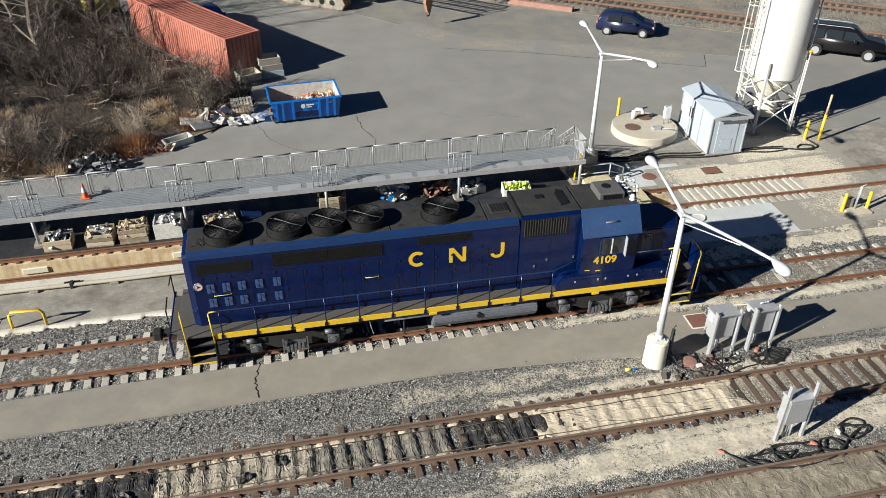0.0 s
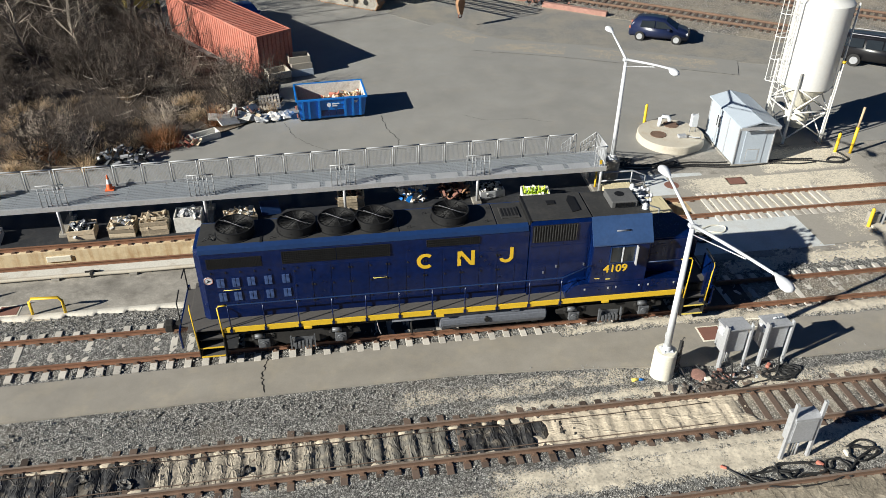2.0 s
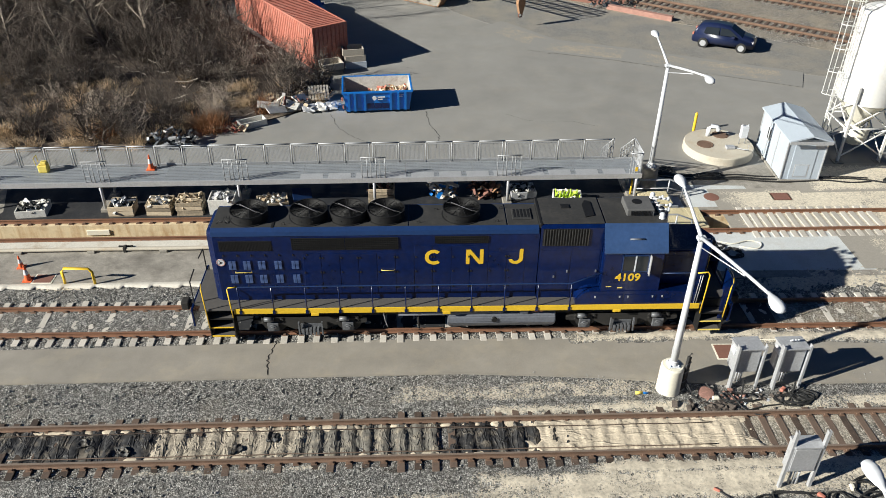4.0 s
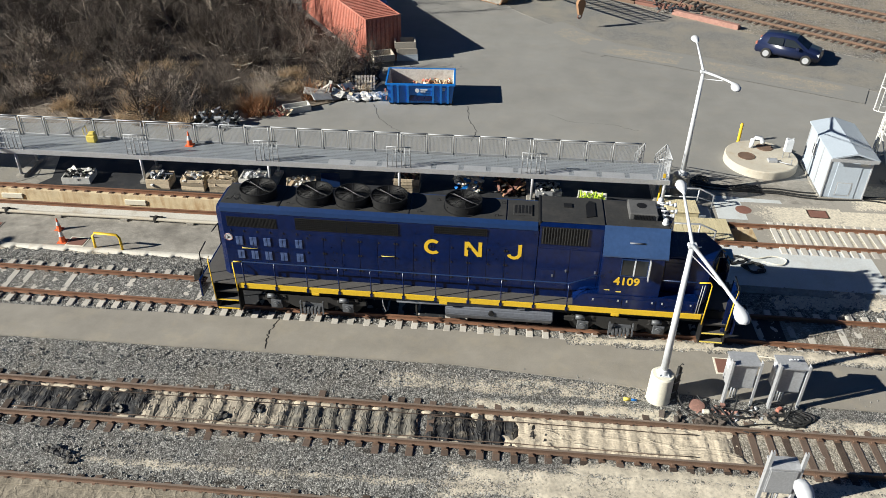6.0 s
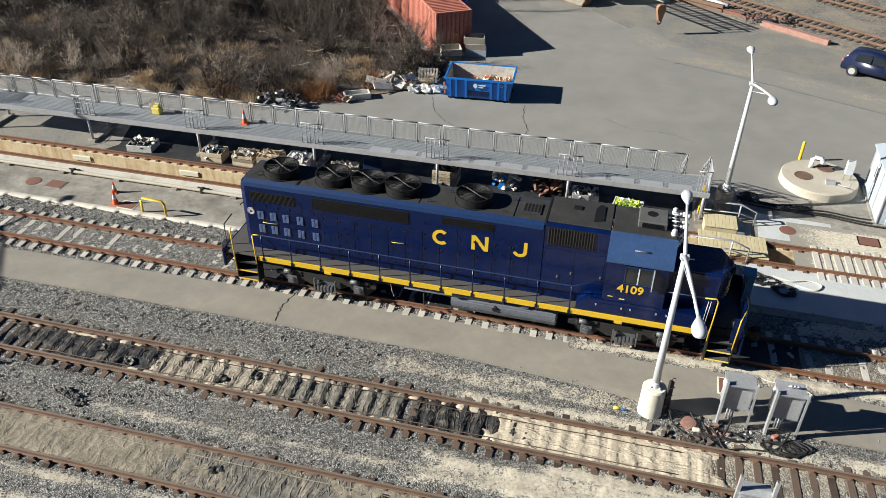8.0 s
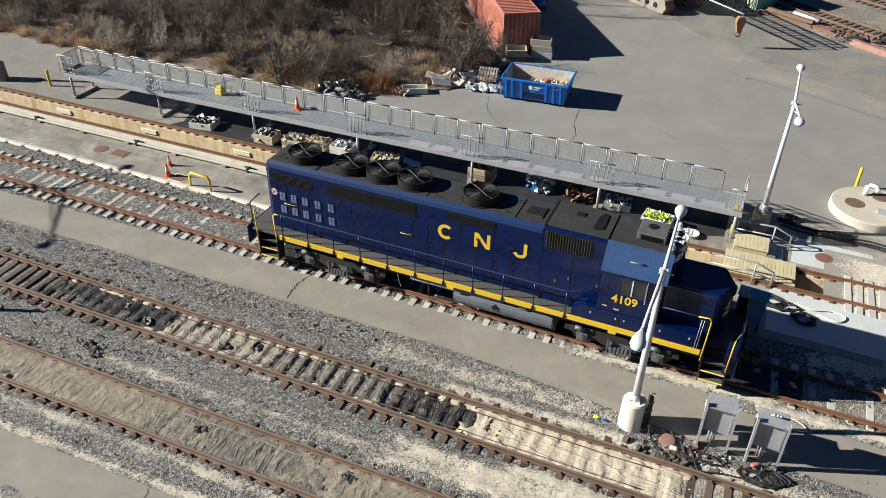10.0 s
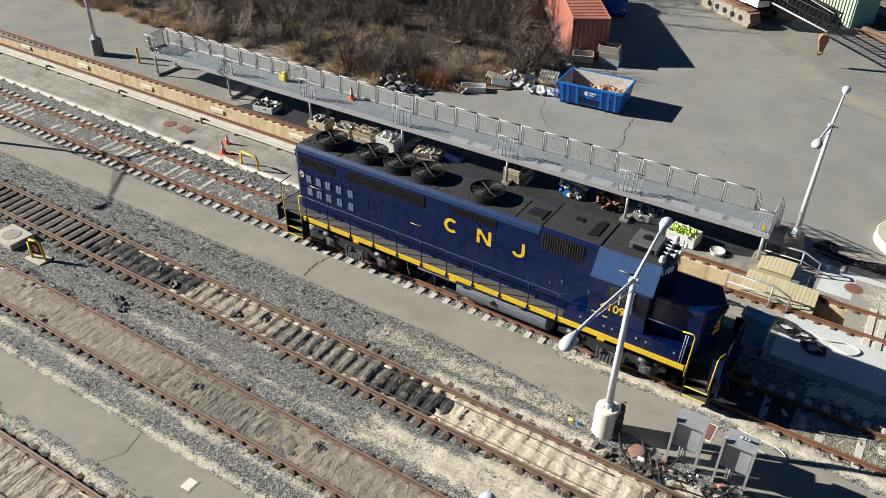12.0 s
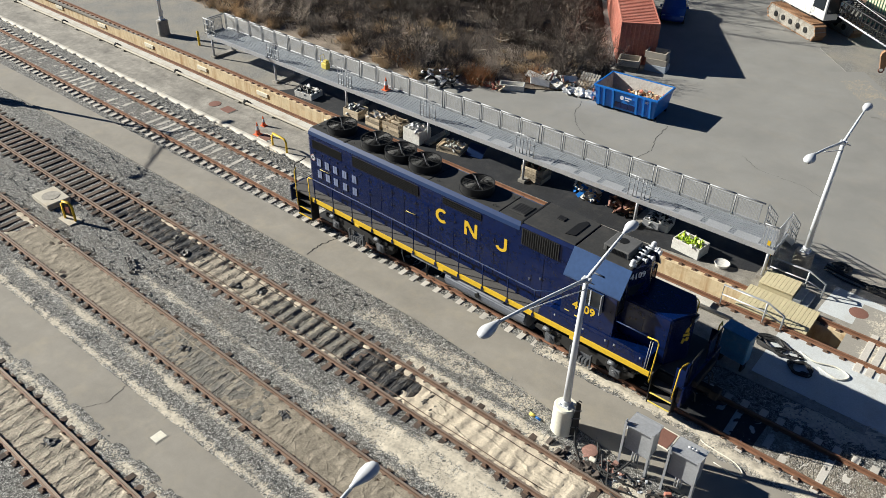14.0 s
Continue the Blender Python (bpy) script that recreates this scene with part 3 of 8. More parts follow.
track("track_1", line_a, -70, 55, TIE_CONCRETE, "rusty rails on pale concrete ties in grey ballast", (-32, 32), 2.55, 0.6, 0.24, 0.03, steel=(RAIL_ORANGE, RAIL_ORANGE))
track("track_2", line_b, -70, 55, TIE_WOOD, "rusty rails on weathered timber ties", (-32, 30), 2.6, 0.53, 0.23, 0.02, uneven=(0.76, 0.96))
track("track_3", line_c, -70, 55, TIE_WOOD, "rusty rails on sand-covered timber ties", (-30, 24), 2.6, 0.53, 0.23, 0.02, uneven=(0.68, 0.82))
track("track_4", line_d, -70, 55, TIE_WOOD, "rusty rails on timber ties beside the lower path", (-14, 14), 2.6, 0.53, 0.23, 0.02, uneven=(0.7, 0.95))


pit_track = track("track_7", line_e, -70, 55, TIE_CONCRETE, "rusty rails clipped along the edges of the pit", (18.4, 24.5), 2.4, 0.62, 0.24, 0.03, None, False, steel=(RAIL_ORANGE, RAIL_ORANGE))
bm = bmesh.new()
for i in range(150):
    x = -70 + 0.59 * i
    for s in (-1, 1):
        y = line_e(x) + s * 0.752
        box(bm, x - 0.1, x + 0.1, y - 0.2, y + 0.2, 0.01, 0.04)
        for q in (-0.13, 0.13):
            box(bm, x - 0.05, x + 0.05, y + q - 0.04, y + q + 0.04, 0.035, 0.085, 0.0)
tagged(part("rail_clips", bm, RAIL_RUST, pit_track), kind="stuff")
bm = bmesh.new()
box(bm, -0.13, 0.13, -1.25, 1.25, -0.1, 0.05, 0.012)
first = part("tie", bm, TIE_CONCRETE, pit_track, "", pose(18.5, line_e(18.5), 0))
for i in range(1, 15):
    x = 18.5 + 0.42 * i
    share("tie", first.data, pit_track, pose(x, line_e(x), 0, 0, 0, 1.0 * (-1) ** i))


def far_line(x):
    return 0.0


track("track_5", far_line, -70, 70, TIE_WOOD, "far rusty main-line track on brown ties", (0, 0), 2.6, 0.55, 0.23, 0.03, pose(26.6, 57.7, 0.06, 0, 0, -37))
track("track_6", far_line, -70, 70, TIE_WOOD, "second far main-line track on brown ties", (0, 0), 2.6, 0.55, 0.23, 0.03, pose(32, 62, 0.06, 0, 0, -37))


def drape(fy, x0, x1, half, seed, cover, name, material, label, flat=0.0):
    """Cloth or sand lying over the ties between the rails, sagging between them."""
    def height(x, y):
        u = (x + 69.7) / 0.53
        rib = max(0.0, min(1.0, 0.55 + 1.5 * math.cos(2 * math.pi * u + 0.5 * noise.noise((x * 0.9, y * 0.8, seed)))))
        wr = noise.noise((x * 1.6 + seed, y * 1.9, seed)) * 0.008 + noise.noise((x * 5 + seed, y * 2.7, seed)) * 0.014 + noise.noise((x * 9 + y * 6, y * 11 + seed, 1.0)) * 0.012 + max(0.0, 0.09 - abs(noise.noise((x * 2.6 + seed, y * 3.4, 7.0)))) * 0.28
        ends = min((x - x0) / 1.6, (x1 - x) / 1.6, 1.0) - 1.0
        edge = noise.noise((x * 0.8 + seed, y * 1.1, seed * 2.0)) + 0.4 * noise.noise((x * 4 + seed, y * 4, seed)) + cover + 0.9 * ends
        return min(-0.01 + 0.06 * rib * (1 - flat) + 0.07 * flat + wr, 0.1) + min(0.0, edge) * 0.25
    xs = np.arange(x0, x1, 0.06)
    ys = np.linspace(-half, half, 19)
    verts = [(x, fy(x) + y, height(x, y)) for y in ys for x in xs]
    nx = len(xs)
    faces = [(j * nx + i, j * nx + i + 1, (j + 1) * nx + i + 1, (j + 1) * nx + i) for j in range(len(ys) - 1) for i in range(nx - 1)]
    me = bpy.data.meshes.new(name)
    me.from_pydata(verts, [], faces)
    me.materials.append(material)
    for p in me.polygons:
        p.use_smooth = True
    return tagged(new(name, me), label, "fabric", kind="stuff")


drape(line_b, -10.9, -3.6, 0.64, 1.0, 0.36, "track_fabric", FABRIC_BLACK, "torn black fabric dusted with sand between the rails", 0.3)
drape(line_b, -5.6, 0.2, 0.66, 3.0, 0.5, "track_sand", SAND_GREY, "sand caked round the ties between the rails", 0.25)
drape(line_b, -1.9, 5.4, 0.66, 2.0, 0.5, "track_fabric", FABRIC, "grey sanded fabric over the ties")
drape(line_b, 3.6, 8.2, 0.66, 23.0, 0.55, "track_fabric", FABRIC_BLACK, "wrinkled black fabric stretched over the ties", 0.1)
drape(line_b, 6.6, 14.6, 0.66, 5.0, 0.6, "track_sand", SAND_CAKED, "pale sand caked over the ties", 0.6)
drape(line_c, -13.0, 0.0, 0.67, 9.0, 0.55, "track_sand", FABRIC_SAND, "brown sanded fabric between the rails", 0.92)
drape(line_c, -2.4, 5.0, 0.67, 17.0, 0.6, "track_fabric", FABRIC, "grey sanded fabric between the rails", 0.9)
drape(line_c, 2.4, 17.0, 0.67, 9.5, 0.6, "track_sand", FABRIC_SAND, "brown sanded fabric between the rails", 0.94)
drape(line_d, -13.0, -2.8, 0.66, 19.0, 0.45, "track_sand", FABRIC_SAND, "brown sand caked over the ties", 0.65)
drape(line_d, -5.0, 15.0, 0.66, 13.0, 0.45, "track_fabric", SAND_GREY, "black sanded fabric lying over the ties", 0.55)


def rail_sand(f, x0, x1, d, seed, material):
    """Sand banked along the foot of a rail."""
    n = int((x1 - x0) / 0.1)
    verts, faces = [], []
    for i in range(n + 1):
        x = x0 + 0.1 * i
        w = max(0.02, 0.07 + 0.2 * noise.noise((x * 0.7, seed, 0.0)) + 0.14 * noise.noise((x * 3.1, seed, 0.0)))
        for q, z in ((-1, 0.0), (-0.4, 0.04), (0.3, 0.045), (1, 0.0)):
            verts.append((x, f(x) + d + q * w, z + 0.02 * noise.noise((x * 6, q * 3, seed)) - (0.1 if w < 0.05 else 0)))
    for i in range(n):
        for j in range(3):
            k = i * 4 + j
            faces.append((k, k + 4, k + 5, k + 1))
    me = bpy.data.meshes.new("rail_sand")
    me.from_pydata(verts, [], faces)
    me.materials.append(material)
    for p in me.polygons:
        p.use_smooth = True
    tagged(new("rail_sand", me), "pale sand banked along a rail", "sand", kind="stuff")


for k, (f, x0, x1, d) in enumerate(((line_c, -14, 16, 0.6), (line_c, -14, 16, -0.6), (line_b, -10, 14, 0.6), (line_b, -6, 14, -0.6), (line_d, -12, 12, 0.6))):
    rail_sand(f, x0, x1, d, 3.0 + k, SAND if k % 2 else SAND_CAKED)


def sand_patch(x0, x1, y0, y1, thick, cover, seed, material=SAND_MIX, label="thin pale sand spilled over the ballast"):
    """Loose material thinning out towards its edges, with a cover value at each point."""
    def spread(x, y):
        ex = min((x - x0) / 1.5, (x1 - x) / 1.5, 1)
        ey = min((y - y0) / 0.45, (y1 - y) / 0.45, 1)
        return min(ex, ey, 1.0) - 1.0

    def amount(x, y):
        n1 = noise.noise((x * 0.5, y * 0.8, seed)) * 0.45 + noise.noise((x * 1.9, y * 2.4, seed)) * 0.3
        return max(0.0, min(1.0, 0.35 + 0.55 * cover + 0.6 * n1 + 0.9 * spread(x, y)))

    def height(x, y):
        if material is DUST:
            return 0.0
        if material is SAND_ON_CONCRETE:
            return thick
        if material is SAND_MIX and y < 23.6:
            return bed_height(x, y) + 0.012 + (0.9 + 0.3 * noise.noise((x * 3, y * 3, seed))) * thick * amount(x, y)
        n1 = noise.noise((x * 0.7, y * 0.9, seed)) * 0.75 + noise.noise((x * 2.4, y * 2.6, seed)) * 0.55 + noise.noise((x * 7, y * 7, seed)) * 0.6 + noise.noise((x * 15, y * 15, seed)) * 0.75
        return -0.02 + thick * max(-1.6, min(1.0, n1 + cover + 1.3 * spread(x, y))) + 0.006 * noise.noise((x * 14, y * 14, 2.0))
    ob = sheet("sand_spill", x0, x1, y0, y1, 0.09, height, material, label, "sand", "stuff")
    if material in (SAND_MIX, DUST, SAND_ON_CONCRETE):
        at = ob.data.attributes.new("cover", "FLOAT", "POINT")
        at.data.foreach_set("value", [1.0 if material is SAND_MIX and v.co.y > 23.6 else amount(v.co.x, v.co.y) for v in ob.data.vertices])
    return ob


for k, (f, x0, x1, d0, d1, c) in enumerate(((line_c, -15, 9, 0.75, 1.6, -0.05), (line_c, -15, 9, -2.0, -0.8, 0.1), (line_b, -16, 4, -1.45, -0.75, -0.1), (line_b, -14, 5, 0.75, 1.5, -0.15))):
    for x in range(x0, x1, 6):
        sand_patch(x - 1.2, x + 7.2, f(x + 3) + d0, f(x + 3) + d1, 0.03, c, 60.0 + k, DARK_BALLAST, "grimy dark ballast beside the rails")
sand_patch(4.4, 27.0, line_b(14) - 2.7, line_b(14) - 1.05, 0.05, 0.75, 1.0)
sand_patch(7.8, 27.0, line_b(16) - 1.7, line_b(16) - 0.7, 0.06, 0.9, 1.5)
sand_patch(4.6, 13.5, line_b(9) + 0.7, line_b(9) + 1.7, 0.055, 0.75, 2.0)
sand_patch(12.0, 27.0, line_b(19) + 0.5, line_b(19) + 1.9, 0.045, 0.4, 18.0)
sand_patch(1.5, 13.0, 17.9, 19.4, 0.02, 0.25, 19.0)
sand_patch(-6.5, 1.5, line_b(-4) - 1.35, line_b(-4) - 0.78, 0.06, 0.75, 3.0)
sand_patch(-8.5, 1.0, line_b(-4) + 0.72, line_b(-4) + 1.3, 0.05, 0.6, 4.0)
sand_patch(-18, 18, 10.3, 11.05, 0.04, 1.0, 5.0)
sand_patch(-12, 17, line_c(4) - 1.55, line_c(4) - 0.72, 0.05, 0.75, 25.0)
sand_patch(-8, 16, line_c(6) + 0.7, line_c(6) + 1.3, 0.05, 0.55, 26.0)
sand_patch(-14, 14, 8.1, 8.95, 0.045, 0.7, 6.0)
sand_patch(4.0, 11.0, 21.15, 21.8, 0.06, 0.7, 7.0)
sand_patch(8.5, 17.0, 20.8, 21.66, 0.12, 1.2, 7.5)
sand_patch(15.0, 30.0, 20.45, 21.4, 0.12, 1.2, 7.8)
sand_patch(-40, -18, 25.35, 26.05, 0.05, 0.55, 8.0)
sand_patch(-18, -3.8, 25.0, 25.6, 0.05, 0.55, 9.0)
sand_patch(17.0, 40, 23.7, 25.6, 0.04, 0.5, 10.0)
sand_patch(17.6, 28.5, 27.9, 31.7, 0.02, 0.85, 11.0, SAND_ON_CONCRETE, "pale sand spread over the concrete")
sand_patch(22, 28.6, 31.2, 34.0, 0.025, 0.8, 12.0, SAND_ON_CONCRETE, "pale sand spread over the concrete")
sand_patch(-8, 12, 13.9, 14.9, 0.02, 0.25, 14.0)
sand_patch(22.0, 30, 25.0, 28.2, 0.03, 0.1, 13.0, SAND_ON_CONCRETE, "pale sand spread over the concrete")
slab("far_ballast", [(5, 78), (17.5, 60.0), (42, 43.0), (80, 15), (110, 40), (60, 95)], -0.3, 0.03, BALLAST_LIGHT, "pale stony ballast round the far tracks", "ballast")


def fill(fy, x0, x1, z, amp, material, name, label):
    """Ballast lying between the rails, nearly level with the ties."""
    return sheet(name, x0, x1, -0.68, 0.68, 0.1, lambda x, y: z + amp * noise.noise((x * 2.1, y * 2.6, 4.0)) + amp * 0.8 * noise.noise((x * 9, y * 9, 1.0)), material, label, "ballast", "stuff")


# Middle stretch is black: the locomotive's shade below it, laid in as colour.
for x0, x1, material in ((-60, -3.6, BALLAST), (-3.6, 17.0, OIL_AND_SHADE), (17.0, 40, BALLAST_LIGHT)):
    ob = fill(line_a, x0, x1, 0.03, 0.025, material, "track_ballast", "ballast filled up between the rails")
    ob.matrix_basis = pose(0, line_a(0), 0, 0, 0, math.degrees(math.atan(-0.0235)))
ob = fill(line_b, 12.5, 30.0, 0.0, 0.02, SANDY, "track_ballast", "sandy ballast filled up between the ties")
ob.matrix_basis = pose(0, line_b(0), 0, 0, 0, math.degrees(math.atan(line_b(1) - line_b(0))))
for f, x0, x1, d, r in ((line_b, -11, 6.5, 0.46, 0.016), (line_b, -9, 13.5, -0.5, 0.016), (line_b, 4.5, 13.8, 0.4, 0.016), (line_c, -12.5, 16.5, 0.44, 0.018)):
    bm = bmesh.new()
    tube(bm, [(x0 + i * 0.7, f(x0 + i * 0.7) + d + 0.012 * math.sin(i * 1.7), 0.075 + 0.01 * math.sin(i * 2.3)) for i in range(int((x1 - x0) / 0.7))], r, 6)
    tagged(part("fabric_hem", bm, FABRIC_SAND if f is line_c else TIE_WOOD), "rolled brown hem of the track fabric", "fabric", kind="stuff")
# Oiled ground, its black also holding the shade beneath the deck.
slab("blackened_ground", [(-15.5, 30.2), (-15.0, 31.0), (-15.8, 33.6), (13.6, 33.3), (13.5, 31.0), (12.7, 30.75), (11.4, 30.2), (9.0, 30.0), (-3, 30.1)], -0.1, 0.012, OIL_AND_SHADE, "ground under the platform blackened with oil and painted shade", "ground")

for k, (x, y, rz) in enumerate(((-6.9, line_b(-7) + 0.1, 10), (-5.6, line_b(-6) - 0.3, -30), (-2.2, line_b(-2) - 0.25, 20), (-1.1, line_b(-1) + 0.2, 80), (-6.7, 14.6, -20), (-6.1, 14.35, 15), (-0.6, line_c(0) + 0.1, 30), (4.6, line_c(4) + 0.3, -25), (-0.2, line_d(0) + 0.2, 40))):
    rnd = random.Random(k)
    bm = bmesh.new()
    bmesh.ops.create_grid(bm, x_segments=9, y_segments=6, size=0.5)
    for v in bm.verts:
        w = 0.42 if k != 4 else 0.9
        v.co.x *= w * (1 + 0.5 * noise.noise((v.co.y * 4, k * 3.0, 0)))
        v.co.y *= 0.3 * (1 + 0.7 * noise.noise((v.co.x * 5, k * 5.0, 2)))
        v.co.z = 0.06 + 0.07 * noise.noise((v.co.x * 7, v.co.y * 9, k * 2.0))
    tagged(part("torn_scrap", bm, FABRIC_BLACK, None, "", pose(x, y, 0.02, 0, 0, rz)), "crumpled scrap of torn black fabric", "scrap", kind="stuff")

slab("concrete_pad", [(15.6, 25.15), (22.5, 24.95), (22.5, 27.85), (15.6, 28.0)], -0.1, 0.012, CONCRETE_COOL, "pale concrete pad beside the pit track", "pad")
slab("concrete_pad_2", [(16.3, 30.15), (19.6, 30.1), (19.5, 32.0), (16.4, 32.2)], -0.1, 0.012, CONCRETE_COOL, "pale concrete pad behind the pit track", "pad")
for k, (x, y, n, a) in enumerate(((11.7, 53.4, 3.4, -51), (15.9, 50.5, 4.2, -21), (23.0, 47.3, 5.6, -25))):
    sand_patch(-n, n, -1.3, 1.3, 0.012, 0.12, 30.0 + k, DUST, "thin tan dust tracked over the asphalt").matrix_basis = pose(x, y, 0.02 + 0.006 * k, 0, 0, a)
ROUGH = gravel("rough_dark_ground", ((0.17, 0.167, 0.157), (0.215, 0.21, 0.198), (0.28, 0.273, 0.255)), 0.05, bump=0.2, dirt=(0.29, 0.262, 0.21), dirt_at=0.53, clump=1.0, gap_shade=0.8)
slab("gravel_strip", [(-75, 30.1), (-17.0, 29.95), (-15.8, 31.0), (-16.4, 33.8), (-20, 36.9), (-75, 37.3)], -0.1, 0.016, ROUGH, "grey gravelly ground beyond the pit", "ground")
sand_patch(-40, -20, 30.2, 31.6, 0.03, -0.25, 41.0, SANDY, "sandy dirt beside the pit")
slab("rough_ground", [(3, 71), (7.0, 59.3), (8.3, 57.7), (10.5, 55.2), (13.3, 52.0), (18.7, 49.9), (30, 45.3), (42, 43.1), (17.6, 60.1), (5.1, 78)], -0.2, 0.016, ROUGH, "dark rough gravelly ground beyond the asphalt", "ground")


# ---- locomotive ----
def hood_section(half, z0, z_side, z_top, flat):
    out = [(-half, z0), (half, z0), (half, z_side)]
    n = 5
    arc = [(flat + (half - flat) * math.cos(a), z_side + (z_top - z_side) * math.sin(a)) for a in [math.pi / 2 * i / n for i in range(1, n + 1)]]
    out += arc
    out += [(-y, z) for y, z in arc[::-1]] + [(-half, z_side)]
    return out


def louver_panel(parent, x, z, y):
    bm = bmesh.new()
    box(bm, -0.15, 0.15, -0.008, 0.008, -0.19, 0.19, 0.004)
    panel = part("louver_panel", bm, NAVY, parent, "lighter blue louvered panel", pose(x, y, z))
    for c in (-0.066, 0.066):
        bm = bmesh.new()
        for i in range(7):
            zz = -0.17 + i * 0.05
            prism(bm, [(-0.006, zz), (-0.034, zz), (-0.03, zz + 0.01), (-0.006, zz + 0.032)], "x", c - 0.056, c + 0.056)
        part("louvers", bm, LOUVER_BLUE, panel)
    return panel


def fan_unit(parent, x, z):
    bm = bmesh.new()
    R = 0.635
    lathe(bm, [(R + 0.05, 0.0), (R + 0.05, 0.03), (R, 0.035), (R, 0.3), (R + 0.015, 0.3), (R + 0.015, 0.33), (R - 0.02, 0.33), (R - 0.025, 0.05), (0.02, 0.045)], 40)
    for k in range(10):
        a = 2 * math.pi * k / 10
        tube(bm, [((R + 0.0) * math.cos(a), (R + 0.0) * math.sin(a), 0.16), ((R + 0.02) * math.cos(a), (R + 0.02) * math.sin(a), 0.16)], 0.018, 6)
    shroud = part("radiator_fan", bm, BLACK, parent, "round black fan shroud", pose(x, 0, z))
    bm = bmesh.new()
    for i in range(17):
        r = 0.1 + 0.0325 * i
        pts = [(r * math.cos(2 * math.pi * k / 28), r * math.sin(2 * math.pi * k / 28), 0.325 - 0.03 * (r / R) ** 4) for k in range(29)]
        tube(bm, pts, 0.006, 4, caps=False)
    for k in range(8):
        a = 2 * math.pi * k / 8 + 0.2
        tube(bm, [(0.05 * math.cos(a), 0.05 * math.sin(a), 0.335), (R * math.cos(a), R * math.sin(a), 0.325)], 0.008, 4)
    tagged(part("guard", bm, BLACK, shroud), kind="stuff")
    bm = bmesh.new()
    tube(bm, [(0, 0, 0.06), (0, 0, 0.26)], 0.14, 16)
    part("fan_hub", bm, BLACK, shroud)
    bm = bmesh.new()
    ring = [bm.verts.new((r, s * w, zz)) for r, w in ((0.13, 0.07), (0.36, 0.12), (0.58, 0.14)) for s, zz in ((-1, 0.12), (1, 0.23))]
    for i in (0, 2):
        bm.faces.new((ring[i], ring[i + 1], ring[i + 3], ring[i + 2]))
    bmesh.ops.solidify(bm, geom=bm.faces[:], thickness=0.008)
    blade = part("fan_blade", bm, BLACK, shroud)
    for k in range(1, 8):
        share("fan_blade", blade.data, shroud, pose(0, 0, 0, 0, 0, 45 * k))
    bm = bmesh.new()
    tube(bm, [(-0.36, 0.28, 0.345), (0.34, -0.3, 0.345)], 0.012, 6)
    part("lifting_bar", bm, BEARING, shroud, "grey bar across the guard")


def truck(parent, xc):
    t = block("truck", (xc - 1.9, xc + 1.9, -0.55, 0.55, 0.62, 0.95), UNDER, parent, 0.02, "grimy black four-wheel truck")
    t.matrix_basis = Matrix()
    for s in (-1, 1):
        bm = bmesh.new()
        prism(bm, [(xc - 2.0, 0.95), (xc - 2.0, 0.82), (xc - 1.68, 0.78), (xc - 1.6, 0.6), (xc - 1.05, 0.6), (xc - 0.95, 0.74), (xc - 0.6, 0.55), (xc + 0.6, 0.55), (xc + 0.95, 0.74), (xc + 1.05, 0.6), (xc + 1.6, 0.6), (xc + 1.68, 0.78), (xc + 2.0, 0.82), (xc + 2.0, 0.95), (xc + 1.2, 1.08), (xc - 1.2, 1.08)], "y", s * 1.03, s * 1.13)
        part("side_frame", bm, UNDER, t)
        for xa in (-1.33, 1.33):
            bm = bmesh.new()
            tube(bm, [(xc + xa, s * 0.68, 0.67), (xc + xa, s * 0.82, 0.67)], 0.48, 28)
            tube(bm, [(xc + xa, s * 0.64, 0.67), (xc + xa, s * 0.69, 0.67)], 0.515, 28)
            part("wheel", bm, UNDER, t)
            bm = bmesh.new()
            box(bm, xc + xa - 0.2, xc + xa + 0.2, s * 1.04 - 0.06, s * 1.2, 0.5, 0.86, 0.02) if s > 0 else box(bm, xc + xa - 0.2, xc + xa + 0.2, -1.2, -0.98, 0.5, 0.86, 0.02)
            tube(bm, [(xc + xa, s * 1.18, 0.68), (xc + xa, s * 1.24, 0.68)], 0.13, 16)
            tube(bm, [(xc + xa, s * 1.22, 0.68), (xc + xa, s * 1.265, 0.68)], 0.07, 12)
            part("journal_box", bm, BEARING, t, "grey axle box with round cap")
            bm = bmesh.new()
            tube(bm, [(xc + xa - 0.28, s * 1.2, 1.05), (xc + xa + 0.05, s * 1.2, 1.05)], 0.085, 12)
            part("brake_cylinder", bm, BEARING, t, "grey brake cylinder")
            for q in (-1, 1):
                bm = bmesh.new()
                pts = [(xc + xa + q * 0.33 + 0.075 * math.cos(k * 0.9), s * 1.09 + 0.075 * math.sin(k * 0.9), 0.84 + 0.009 * k) for k in range(28)]
                tube(bm, pts, 0.016, 5)
                part("coil_spring", bm, UNDER, t)
        bm = bmesh.new()
        for i in range(5):
            box(bm, xc - 0.3 + i * 0.13, xc - 0.21 + i * 0.13, min(s * 1.1, s * 1.32), max(s * 1.1, s * 1.32), 0.42, 0.66, 0.01)
        box(bm, xc - 0.36, xc + 0.38, min(s * 1.08, s * 1.14), max(s * 1.08, s * 1.14), 0.38, 0.8, 0.01)
        for q in (-0.4, 0.42):
            box(bm, xc + q - 0.025, xc + q + 0.025, min(s * 1.2, s * 1.3), max(s * 1.2, s * 1.3), 0.4, 0.95)
        part("leaf_spring", bm, BEARING, t, "grey leaf spring pack in its hanger")


